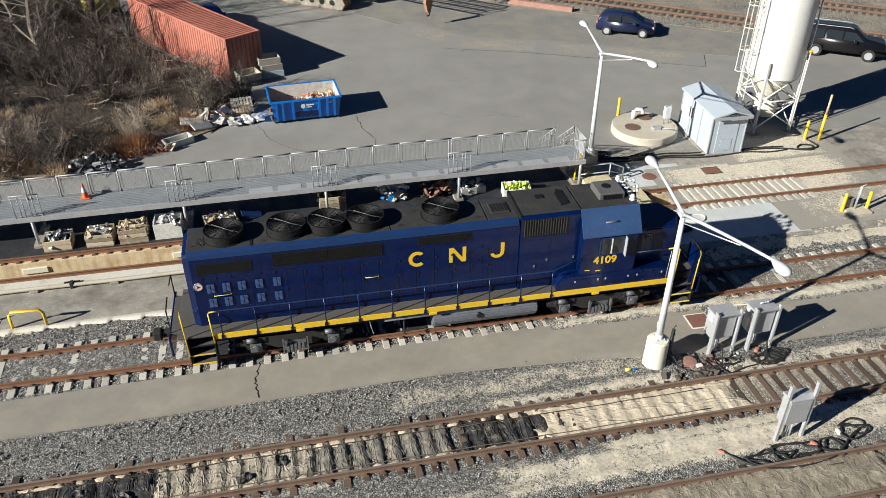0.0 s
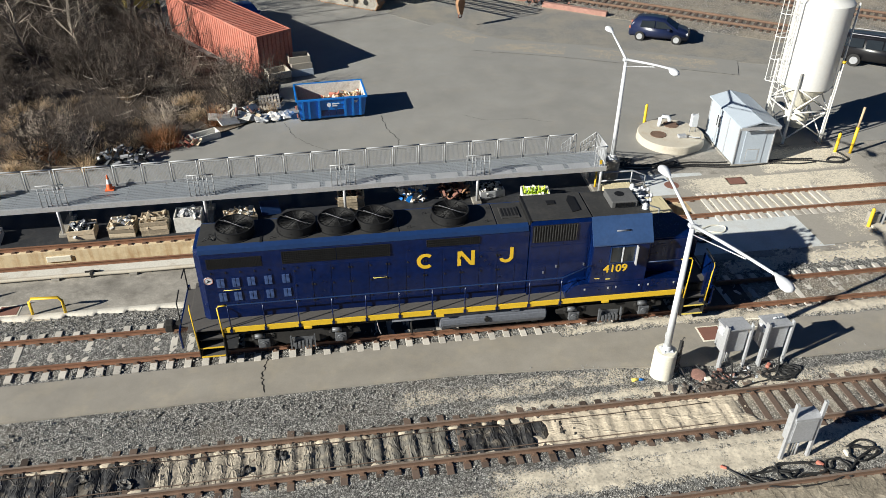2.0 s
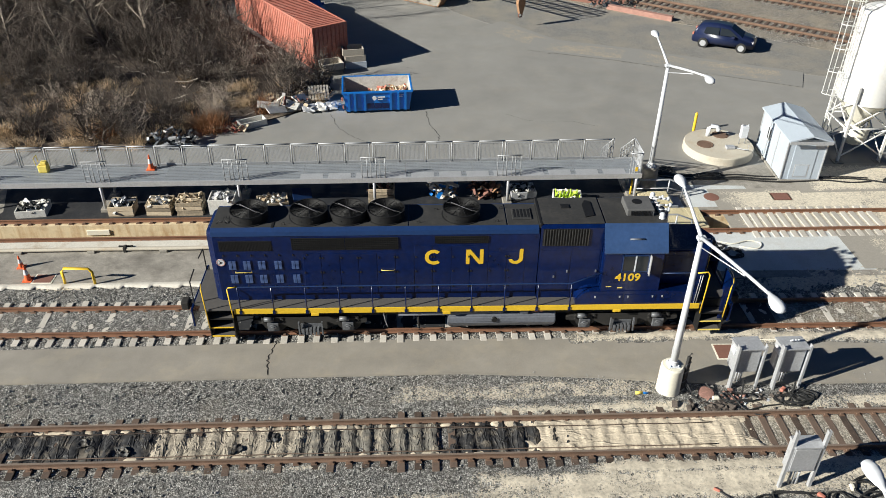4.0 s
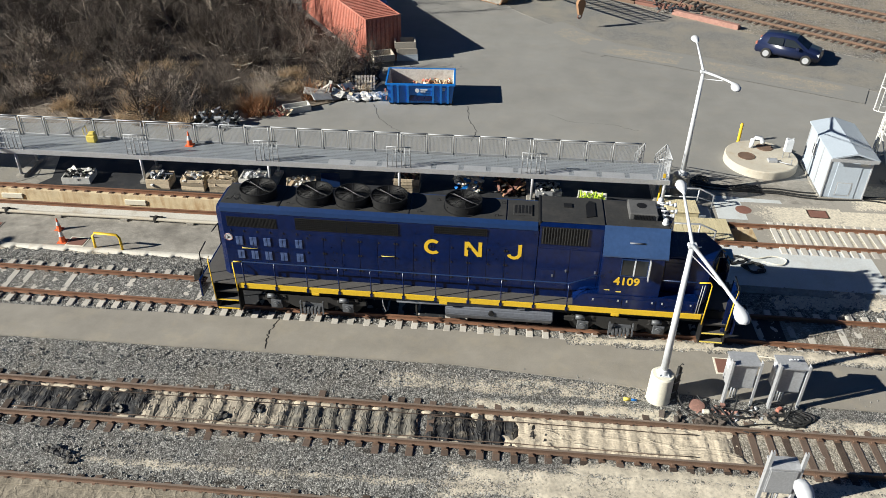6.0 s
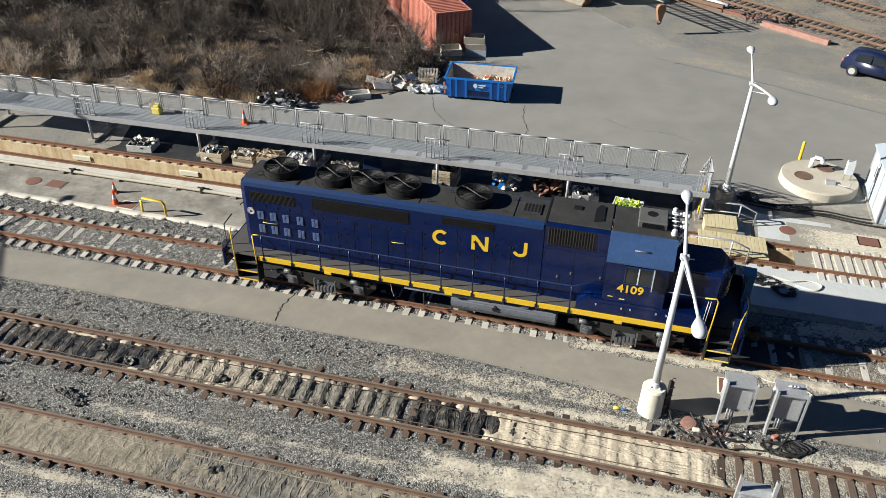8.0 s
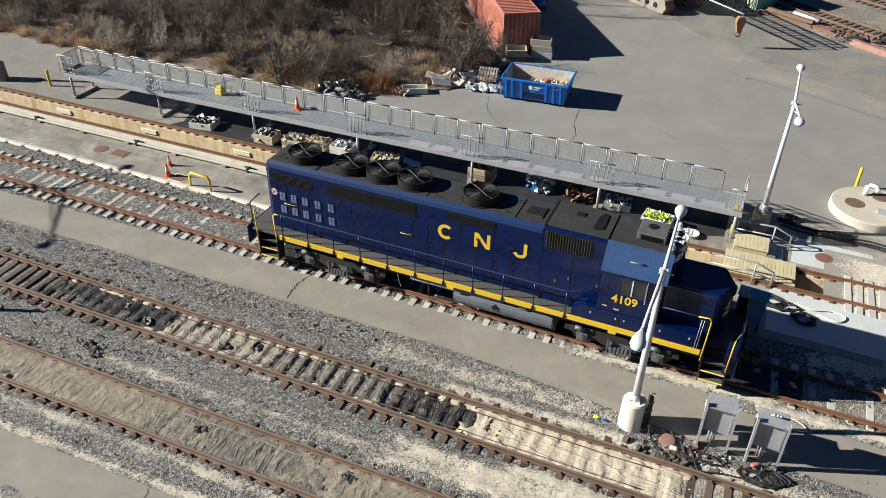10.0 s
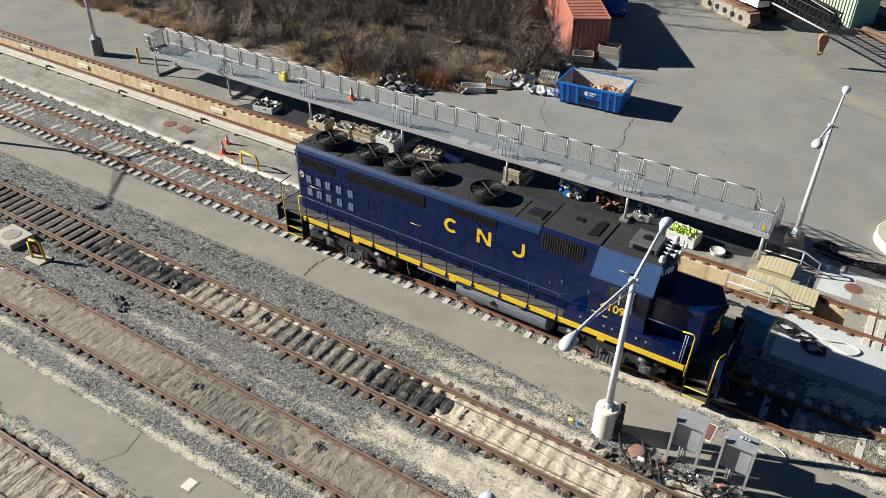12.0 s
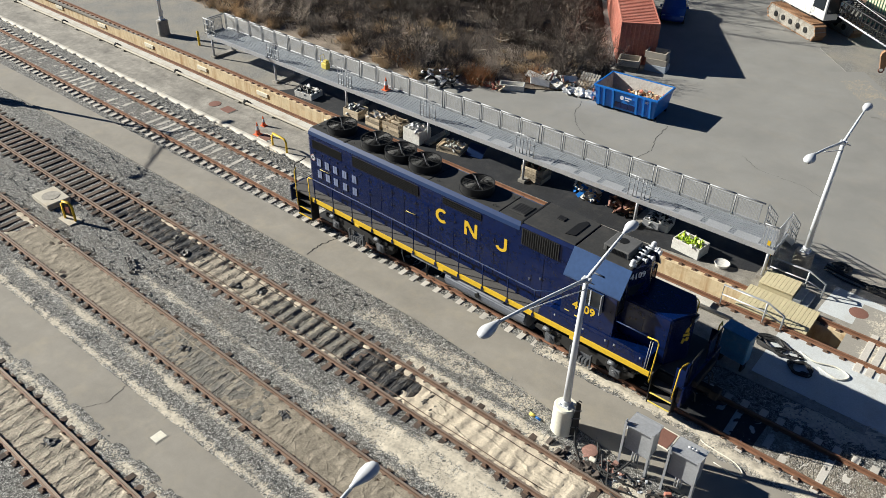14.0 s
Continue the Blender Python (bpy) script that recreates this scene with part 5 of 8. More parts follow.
                block("side_plate", (x - 0.018, x + 0.018, ya, yb2, 0.42, 1.6), BLACK, st, 0.006)
        rear_rail = [(-2.55, s * 1.4, 2.64), (-2.84, s * 1.42, 2.64), (-2.9, s * 1.42, 2.58), (-2.84, s * 1.44, 1.35)]
        bar("entry_handrail", rear_rail, 0.023, YELLOW, lo, 8, "yellow entry handrail")
        bar("entry_handrail", [(-3.78, s * 1.3, 2.72), (-3.78, s * 1.42, 2.6), (-3.72, s * 1.44, 0.9)], 0.023, YELLOW, lo, 8, "yellow entry handrail")
        bar("entry_handrail", [(13.2, s * 1.38, 3.0), (13.55, s * 1.4, 3.05), (13.62, s * 1.42, 2.95), (13.6, s * 1.44, 2.3), (13.56, s * 1.44, 1.3)], 0.024, YELLOW, lo, 8, "yellow entry handrail")
        bar("entry_handrail", [(14.6, s * 1.2, 2.62), (14.52, s * 1.42, 2.6), (14.46, s * 1.44, 2.4), (14.42, s * 1.44, 1.1)], 0.024, YELLOW, lo, 8, "yellow entry handrail")
        for x in (13.58, 13.66):
            bar("grab_bar", [(x - 0.3, s * 1.38, 1.7), (x - 0.25, s * 1.38, 2.9)], 0.012, GALV, lo, 6)
    # ends: plates, rails, couplers, hoses
    block("rear_platform", (-4.25, -3.3, -1.05, 1.05, 1.58, 1.66), WALKWAY, lo, 0.01)
    block("rear_buffer_plate", (-4.3, -4.22, -1.35, 1.35, 0.9, 1.66), NAVY, lo, 0.02)
    block("front_buffer_plate", (14.62, 14.72, -1.38, 1.38, 0.85, 1.66), NAVY, lo, 0.02)
    for x in (-4.24, 14.66):
        q = 1 if x > 0 else -1
        bar("end_rail", [(x, -1.0, 1.66), (x, -1.0, 2.6), (x, -0.35, 2.66)], 0.024, BLACK, lo)
        bar("end_rail", [(x, 1.0, 1.66), (x, 1.0, 2.6), (x, 0.35, 2.66)], 0.024, BLACK, lo)
        bm = bmesh.new()
        box(bm, min(x, x + q * 0.55), max(x, x + q * 0.55), -0.12, 0.12, 0.78, 1.02, 0.03)
        box(bm, min(x + q * 0.5, x + q * 0.8), max(x + q * 0.5, x + q * 0.8), -0.2, 0.16, 0.72, 1.08, 0.05)
        part("coupler", bm, UNDER, lo, "rusty black knuckle coupler")
        for y in (-0.55, 0.5, 0.75):
            bar("air_hose", [(x, y, 1.1), (x + q * 0.18, y, 0.95), (x + q * 0.22, y + 0.05, 0.6), (x + q * 0.12, y + 0.12, 0.5)], 0.025, RUBBER, lo)
    for y0, y1 in ((-1.28, -0.38), (0.38, 1.28)):
        block("end_sheet", (14.6, 14.64, y0, y1, 1.6, 2.5), NAVY, lo, 0.008)
        block("end_sheet", (14.3, 14.62, y0 if y0 < 0 else y1 - 0.03, y0 + 0.03 if y0 < 0 else y1, 0.9, 2.3), NAVY, lo, 0.008)
    block("anticlimber", (14.7, 14.86, -0.75, 0.75, 1.35, 1.62), BLACK, lo, 0.03)
    # fuel tank and air reservoirs
    bm = bmesh.new()
    prism(bm, [(-1.12, 0.6), (-0.9, 0.4), (0.9, 0.4), (1.12, 0.6), (1.28, 0.86), (1.25, 1.08), (1.05, 1.28), (-1.05, 1.28), (-1.25, 1.08), (-1.28, 0.86)], "x", 4.65, 8.5)
    bmesh.ops.bevel(bm, geom=bm.edges[:], offset=0.04, segments=2, affect="EDGES")
    tank = part("fuel_tank", bm, TANK_GREY, lo, "dusty dark grey fuel tank")
    bm = bmesh.new()
    tube(bm, [(6.3, -1.2, 0.98), (6.3, -1.31, 0.98)], 0.1, 18)
    part("filler_cap", bm, BLACK, tank)
    bar("air_reservoir", [(2.9, -1.12, 1.25), (4.5, -1.12, 1.25), (6.6, -1.12, 1.33)], 0.13, TANK_GREY, lo, 14)
    bm = bmesh.new()
    box(bm, 7.2, 7.5, -1.25, -1.1, 1.2, 1.4, 0.02)
    part("sight_gauge", bm, TANK_GREY, tank)
    bm = bmesh.new()
    box(bm, 7.7, 8.05, -1.2, -1.05, 1.25, 1.42, 0.03)
    part("red_valve", bm, RED_BOX, tank)
    bar("drain_pipe", [(3.6, -1.05, 1.2), (3.6, -1.1, 0.8), (3.62, -1.1, 0.5)], 0.035, UNDER, lo)
    bar("chain", [(2.35, -1.2, 1.45), (2.42, -1.25, 1.0), (2.5, -1.22, 0.7)], 0.014, GALV, lo, 5)
    truck(lo, -0.24)
    truck(lo, 10.9)
    return lo


locomotive()


# ---- pit-side fittings ----
bm = bmesh.new()
tube(bm, [(x, line_e(x) - 1.58, 0.14 + 0.02 * math.sin(x)) for x in range(-70, 17, 3)], 0.075, 10)
pipe = tagged(part("water_pipe", bm, CONCRETE_PALE), "long pale pipe lying on blocks beside the pit", "pipe")
for k in range(29):
    x = -70 + 3 * k
    block("support_block", (x - 0.16, x + 0.16, line_e(x) - 1.72, line_e(x) - 1.45, 0.0, 0.1), CONCRETE, pipe, 0.015)
bm = bmesh.new()
for v in box(bm, -72, 13.0, -0.22, 0.22, -0.1, 0.13):
    v.co.y += line_e(v.co.x) - 1.18
kerb = tagged(part("kerb", bm, KERB_PALE), "pale stained concrete kerb beside the pit rail", "kerb", kind="structure")
for k in range(8):
    x = -49.4 + 6.8 * k
    bm = bmesh.new()
    box(bm, x - 0.3, x + 0.3, line_e(x) - 1.44, line_e(x) - 1.385, 0.0, 0.2, 0.01)
    box(bm, x - 0.06, x + 0.06, line_e(x) - 1.66, line_e(x) - 1.4, 0.0, 0.24, 0.01)
    part("bracket", bm, UNDER, kerb, "dark steel bracket")


# ---- platform ----
def platform():
    t = thing("inspection_platform", pose(0, 30.8, 0, 0, 0, -0.35), "long galvanised steel platform with grated deck and mesh railing", "platform")
    X0, X1, W, Z = -22.9, 14.0, 1.55, 1.5
    n = 24
    L = (X1 - X0) / n
    bm = bmesh.new()
    for i in range(10):
        y = 0.06 + i * (W - 0.12) / 10
        box(bm, 0.006, L - 0.006, y, y + 0.1, Z - 0.03, Z)
    for i in range(12):
        box(bm, 0.03 + i * L / 12, 0.055 + i * L / 12, 0.05, W - 0.03, Z - 0.02, Z - 0.003)
    grating = tagged(part("deck_grating", bm, GRATE, t, "open steel grating", pose(X0, 0, 0)), kind="stuff")
    for i in range(1, n):
        tagged(share("deck_grating", grating.data, t, pose(X0 + i * L, 0, 0)), "open steel grating", kind="stuff")
    plate = block("deck_plate", (0.0, 1.02, 0.05, 0.5, Z, Z + 0.008), GALV, t, 0.002, "", pose(-1.5, 0, 0))
    for i in range(1, 12):
        share("deck_plate", plate.data, t, pose(-1.5 + 1.25 * i, 0, 0))
    for y in (0.0, W):
        bm = bmesh.new()
        prism(bm, [(y - 0.03, Z - 0.22), (y + 0.05, Z - 0.22), (y + 0.05, Z - 0.2), (y, Z - 0.2), (y, Z - 0.02), (y + 0.05, Z - 0.02), (y + 0.05, Z + 0.01), (y - 0.03, Z + 0.01)], "x", X0, X1)
        part("edge_beam", bm, GALV, t)
    cb = block("cross_beam", (-0.02, 0.02, 0.03, W, Z - 0.18, Z - 0.045), GALV, t, 0, "", pose(X0 + 0.02, 0, 0))
    for i in range(1, 31):
        share("cross_beam", cb.data, t, pose(X0 + i * (X1 - X0) / 30 - 0.02, 0, 0))
    posts = [-22.55 + 6.09 * k for k in range(6)] + [13.8]
    for x in posts:
        for y in (0.05, W - 0.05):
            bar("post", [(x, y, 0.1), (x, y, Z - 0.05)], 0.066, GALV, t, 10)
        block("footing", (x - 0.2, x + 0.2, -0.1, W + 0.1, 0.0, 0.16), CONCRETE, t, 0.02)
    # back railing
    bm = bmesh.new()
    P = 1.22
    tube(bm, [(0.0, 0, Z), (0.0, 0, Z + 0.99)], 0.03, 6)
    tube(bm, [(-0.03, 0, Z + 1.0), (P + 0.03, 0, Z + 1.0)], 0.032, 6)
    a, b, z0, z1 = 0.1, P - 0.1, Z + 0.1, Z + 0.9
    for p, q in (((a, z0), (b, z0)), ((a, z1), (b, z1)), ((a, z0), (a, z1)), ((b, z0), (b, z1))):
        tube(bm, [(p[0], 0, p[1]), (q[0], 0, q[1])], 0.023, 5)
    for i in range(18):
        x = a + (b - a) * i / 17
        tube(bm, [(x, 0, z0), (x, 0, z1)], 0.008, 3)
    for i in range(16):
        z = z0 + (z1 - z0) * i / 15
        tube(bm, [(a, 0, z), (b, 0, z)], 0.008, 3)
    box(bm, 0, P, -0.006, 0.006, Z + 0.0, Z + 0.09)
    rp = part("railing_panel", bm, RAILING, t, "", pose(X0, W - 0.03, 0))
    for i in range(1, 29):
        share("railing_panel", rp.data, t, pose(X0 + i * P + 0.06 * (i // 5), W - 0.03, 0))
    pair = bar("twin_post", [(0, 0, Z), (0, 0, Z + 0.99)], 0.028, RAILING, t)
    pair.matrix_basis = pose(X0 + 5 * P - 0.09, W - 0.03, 0)
    for k in range(2, 6):
        share("twin_post", pair.data, t, pose(X0 + 5 * k * P + 0.06 * (k - 1) - 0.09, W - 0.03, 0))
    ew = share("railing_panel", rp.data, t, pose(X0 + 0.02, 0.1, 0, 0, 0, 90))
    # gates over the track edge
    bm = bmesh.new()
    for x in (-0.52, -0.28, -0.12, 0.12, 0.28, 0.52):
        tube(bm, [(x, 0, Z - 0.02), (x, 0, Z + 1.02)], 0.02, 6)
    for x0, x1 in ((-0.52, -0.12), (0.12, 0.52)):
        for z in (0.08, 0.32, 0.66, 1.0):
            tube(bm, [(x0, 0, Z + z), (x1, 0, Z + z)], 0.016, 5)
    tube(bm, [(-0.56, 0, Z + 1.04), (0.56, 0, Z + 1.04)], 0.024, 6)
    g = part("gate", bm, RAILING, t, "small barred gate over the track edge", pose(posts[0], 0.0, 0))
    for x in posts[1:-1]:
        share("gate", g.data, t, pose(x, 0.0, 0))
    # end screen, and a stair down to the yard behind
    xe = X1 - 0.05
    bm = bmesh.new()
    for i in range(9):
        tube(bm, [(xe, 0.08 + i * 0.17, Z), (xe, 0.08 + i * 0.17, Z + 1.0)], 0.016, 5)
    for z in (0.12, 1.02):
        tube(bm, [(xe, 0.05, Z + z), (xe, W - 0.1, Z + z)], 0.026, 6)
    for i in range(19):
        box(bm, xe - 0.006, xe + 0.006, 0.06 + i * 0.045, 0.09 + i * 0.045, Z + 0.12, Z + 1.0)
    part("end_screen", bm, GALV, t)
    bm = bmesh.new()
    for i in range(5):
        tube(bm, [(xe - 0.05 - i * 0.12, 0.02, Z), (xe - 0.05 - i * 0.12, 0.02, Z + 1.0)], 0.016, 5)
    tube(bm, [(xe, 0.02, Z + 1.02), (xe - 0.58, 0.02, Z + 1.02)], 0.024, 6)
    part("corner_screen", bm, GALV, t)
    block("tag", (xe - 0.3, xe - 0.18, 0.0, 0.01, Z + 0.12, Z + 0.34), YELLOW, t, 0, "yellow tag")
    run = 0.26
    steps = 7
    drop = Z / (steps + 1)
    for i in range(steps):
        z = Z - drop * (i + 1)
        block("stair_tread", (xe - 0.95, xe - 0.05, W + run * i, W + run * (i + 1) - 0.02, z - 0.03, z), GRATE, t, 0.005)
    foot = W + run * (steps + 0.6)
    for x in (xe - 1.0, xe - 0.02):
        bm = bmesh.new()
        prism(bm, [(W, Z), (W, Z - 0.28), (foot - 0.3, 0.0), (foot, 0.0), (foot, 0.1)], "x", x - 0.012, x + 0.012)
        part("stringer", bm, GALV, t)
        bm = bmesh.new()
        tube(bm, [(x, W, Z), (x, W, Z + 1.02), (x, foot, 1.0), (x, foot, 0.03)], 0.028, 6)
        for q in (0.35, 0.68):
            tube(bm, [(x, W, Z + q), (x, foot, q)], 0.02, 6)
        for i in range(1, 5):
            y = W + (foot - W) * i / 5
            zz = Z + 1.02 - Z * i / 5
            tube(bm, [(x, y, zz - 1.0), (x, y, zz)], 0.02, 5)
        part("stair_rail", bm, GALV, t)
    return t


platform()


# ---- yard lamps ----
def yard_lamp(px, py, base_mat=CREAM, base_r=0.38):
    t = thing("yard_lamp", pose(px, py, 0), "white two-armed yard lamp on a thick concrete base", "street lamp", "yard lamps")
    bm = bmesh.new()
    lathe(bm, [(base_r * 1.06, -0.1), (base_r * 1.04, 0.1), (base_r, 1.05), (base_r - 0.04, 1.1), (0.05, 1.1)], 24)
    part("base", bm, base_mat, t, "concrete pedestal")
    bm = bmesh.new()
    box(bm, -0.19, 0.19, -0.19, 0.19, 1.1, 1.13, 0.008)
    for x in (-0.14, 0.14):
        for y in (-0.14, 0.14):
            tube(bm, [(x, y, 1.12), (x, y, 1.19)], 0.022, 6)
    lathe(bm, [(0.15, 1.12), (0.145, 1.3), (0.11, 1.34), (0.02, 1.34)], 20)
    part("base_plate", bm, WHITE_PAINT, t)
    bm = bmesh.new()
    tube(bm, [(0, 0, 1.15), (0.01, 0.03, 3.5), (0.03, 0.08, 6.1)], 0.125, 16, 0.075)
    box(bm, -0.07, 0.07, 0.1, 0.16, 1.5, 1.75, 0.01)
    part("pole", bm, WHITE_PAINT, t)
    bm = bmesh.new()
    box(bm, -0.1, 0.16, -0.02, 0.18, 5.98, 6.1, 0.02)
    tube(bm, [(0.1, 0.08, 6.0), (0.3, 0.05, 6.02)], 0.02, 6)
    part("bracket", bm, WHITE_PAINT, t)
    for sy, dy, dz in ((1, 2.15, 0.55), (-1, 4.65, 1.25)):
        k = 2.0 if sy > 0 else 4.35
        bm = bmesh.new()
        pts = [(0.03, 0.08 + sy * k * f, 6.05 + dz * (0.9 * f + 0.1 * math.sin(f * math.pi / 2))) for f in (0, 0.25, 0.5, 0.75, 1)]
        tube(bm, pts, 0.06, 10, 0.04)
        arm = part("arm", bm, WHITE_PAINT, t)
        if sy < 0:
            bm = bmesh.new()
            tube(bm, [(0.06, 0.0, 5.75), (0.05, -1.4, 6.28), (0.04, -2.9, 6.84)], 0.018, 6)
            part("brace", bm, WHITE_PAINT, arm)
        bm = bmesh.new()
        prof = [(0.0, 0.045), (0.1, 0.06), (0.22, 0.11), (0.42, 0.17), (0.6, 0.18), (0.74, 0.13), (0.8, 0.03)]
        rings = []
        for d, r in prof:
            rings.append([bm.verts.new((0.03 + r * math.cos(2 * math.pi * q / 14), 0.08 + sy * (k - 0.05 + d), 6.05 + dz + 0.02 + (0.75 if math.sin(2 * math.pi * q / 14) > 0 else 0.6) * r * math.sin(2 * math.pi * q / 14))) for q in range(14)])
        fs = []
        for a, b in zip(rings, rings[1:]):
            fs += [bm.faces.new((a[q], a[(q + 1) % 14], b[(q + 1) % 14], b[q])) for q in range(14)]
        for f in fs:
            f.smooth = True
        bm.faces.new(rings[0]), bm.faces.new(rings[-1][::-1])
        bmesh.ops.recalc_face_normals(bm, faces=bm.faces[:])
        part("lamp_head", bm, WHITE_PAINT, arm, "teardrop lamp head")
    return t


yard_lamp(11.9, 18.5)
yard_lamp(14.85, 32.15, CONCRETE)
yard_lamp(12.2, 6.85)
yard_lamp(-28.5, 31.3, CONCRETE)
yard_lamp(-27.4, 18.5)


# ---- cabinets and cables ----
def cable(name, pts, r, material, label, seg=7, category="cable"):
    cu = []
    P = [Vector(p) for p in pts]
    for i in range(len(P) - 1):
        a, b, c, d = P[max(i - 1, 0)], P[i], P[i + 1], P[min(i + 2, len(P) - 1)]
        for k in range(6):
            u = k / 6
            cu.append(0.5 * (2 * b + (c - a) * u + (2 * a - 5 * b + 4 * c - d) * u * u + (3 * b - a - 3 * c + d) * u ** 3))
    cu.append(P[-1])
    bm = bmesh.new()
    tube(bm, cu, r, seg)
    return tagged(part(name, bm, material), label, category)


def tangle(cx, cy, rx, ry, turns, seed, r=0.025, label="tangled black cable lying on the ballast"):
    rnd = random.Random(seed)
    pts = []
    for i in range(int(turns * 9)):
        a = 2 * math.pi * i / 9
        k = rnd.uniform(0.55, 1.0)
        pts.append((cx + rx * k * math.cos(a) + rnd.uniform(-0.1, 0.1), cy + ry * k * math.sin(a) + rnd.uniform(-0.07, 0.07), r + 0.01 + rnd.uniform(0, 0.07)))
    return cable("black_cable", pts, r, RUBBER, label)


def power_cabinet(x, y, w, label):
    t = thing("power_cabinet", pose(x, y, 0), label, "electrical cabinet", "power cabinets by the lamp")
    bm = bmesh.new()
    box(bm, 0.06, w - 0.06, 0.02, 0.55, 0.6, 1.66, 0.012)
    body = part("body", bm, GALV, t)
    bm = bmesh.new()
    prism(bm, [(-0.13, 1.67), (0.6, 1.6), (0.62, 1.64), (-0.14, 1.72)], "x", 0.02, w - 0.02)
    part("top", bm, GALV, t, "sloping grey sheet top")
    for xx in (0.0, w - 0.07):
        bm = bmesh.new()
        prism(bm, [(xx, -0.16), (xx + 0.07, -0.16), (xx + 0.07, -0.145), (xx + 0.015, -0.145), (xx + 0.015, 0.02), (xx, 0.02)] if xx < 0.1 else [(xx, -0.16), (xx + 0.07, -0.16), (xx + 0.07, 0.02), (xx + 0.055, 0.02), (xx + 0.055, -0.145), (xx, -0.145)], "z", -0.05, 1.85)
        part("upright", bm, GALV, t, "steel channel upright")
    block("door", (0.1, w - 0.1, 0.0, 0.022, 0.66, 1.6), GALV, body, 0.006)
    for i in range(3):
        bar("conduit", [(0.32 + 0.09 * i, 0.2, 0.62), (0.32 + 0.09 * i, 0.2, -0.02)], 0.03, GALV, t)
    block("label_plate", (0.0, 0.062, 0.1, 0.4, 1.3, 1.5), WHITE_PAINT, body, 0.004)
    return t


power_cabinet(13.95, 18.55, 0.95, "grey galvanised cabinet on two steel uprights")
c2 = power_cabinet(15.42, 18.5, 0.95, "grey galvanised cabinet with cable clamps on its top")
bm = bmesh.new()
for i in range(3):
    tube(bm, [(0.4 + 0.1 * i, 0.3, 1.72), (0.45 + 0.1 * i, 0.25, 1.8), (0.5 + 0.1 * i, 0.32, 1.75)], 0.03, 8)
part("clamp", bm, WHITE_PAINT, c2)


def pole_cabinet():
    t = thing("pole_cabinet", pose(13.95, 14.3, 0), "grey cabinet between two tall steel channels", "electrical cabinet")
    for xx in (0.0, 0.9):
        bm = bmesh.new()
        prism(bm, [(xx, -0.05), (xx + 0.09, -0.05), (xx + 0.09, 0.06), (xx + 0.07, 0.06), (xx + 0.07, -0.03), (xx + 0.02, -0.03), (xx + 0.02, 0.06), (xx, 0.06)], "z", -0.05, 2.35)
        part("upright", bm, GALV, t)
    b = block("body", (0.09, 0.9, -0.06, 0.3, 0.75, 1.72), GALV, t, 0.012)
    block("door", (0.13, 0.86, -0.08, -0.055, 0.8, 1.67), GALV, b, 0.006)
    bm = bmesh.new()
    prism(bm, [(-0.1, 1.72), (0.36, 1.72), (0.36, 1.8), (0.1, 1.84), (-0.1, 1.78)], "x", 0.09, 0.9)
    part("top", bm, GALV, t)
    for i in range(3):
        bar("conduit", [(0.35 + 0.12 * i, 0.1, 0.76), (0.35 + 0.12 * i, 0.1, 0.0)], 0.035, GALV, t)


pole_cabinet()
tangle(15.9, 17.75, 0.75, 0.3, 5, 1)
tangle(16.3, 17.9, 0.45, 0.28, 4, 2)
tangle(14.2, 17.9, 0.8, 0.25, 2, 3)
cable("black_cable", [(12.3, 18.6, 0.9), (12.5, 18.3, 0.05), (13.0, 17.7, 0.05), (13.8, 17.3, 0.05), (14.8, 17.5, 0.06), (15.7, 17.7, 0.05), (16.2, 18.4, 0.3)], 0.028, RUBBER, "black cable running from the lamp base to the cabinets")
cable("black_cable", [(12.35, 18.5, 0.6), (12.7, 18.0, 0.04), (13.3, 18.1, 0.05), (14.0, 17.7, 0.05), (14.4, 18.4, 0.4)], 0.028, RUBBER, "black cable looped below a cabinet")
for i, (cx, cy, rx, ry) in enumerate(((14.4, 13.75, 1.0, 0.35), (13.4, 13.7, 0.8, 0.3), (15.6, 13.7, 0.55, 0.35), (16.6, 14.1, 0.6, 0.35))):
    tangle(cx, cy, rx, ry, 2.3, 10 + i, 0.03, "looped black cable on the sandy ballast")
cable("black_cable", [(12.2, 14.2, 0.05), (12.9, 13.5, 0.05), (14.0, 13.2, 0.06), (15.4, 13.3, 0.05), (16.4, 13.9, 0.1), (17.2, 14.3, 0.05), (16.9, 14.6, 0.05), (16.3, 14.4, 0.05)], 0.035, RUBBER, "thick black cable with a red plug end")
cable("red_plug", [(12.05, 14.3, 0.06), (12.2, 14.2, 0.055)], 0.05, RED_BOX, "red cable plug on the sand", 10, "plug")
for k, (x, y) in enumerate(((13.35, 17.95), (15.75, 18.25), (16.15, 14.15), (15.1, 13.9))):
    bm = bmesh.new()
    box(bm, -0.12, 0.12, -0.07, 0.07, 0, 0.12, 0.04)
    tagged(part("debris_block", bm, (CREAM, RED_BOX)[k % 2], None, "", pose(x, y, 0, 0, 0, 40 * k)), "small broken block lying among the cables", "debris")
bm = bmesh.new()
tube(bm, [(0, 0, 0.06), (0.22, 0, 0.07)], 0.06, 10, 0.05)
cup = tagged(part("yellow_valve", bm, YELLOW_PALE, None, "", pose(10.75, 18.3, 0)), "small yellow and blue hose fitting lying on gravel", "fitting")
bm = bmesh.new()
tube(bm, [(0.22, 0, 0.06), (0.42, -0.02, 0.05)], 0.04, 10)
part("blue_end", bm, SKIP_BLUE, cup, "blue plastic end")


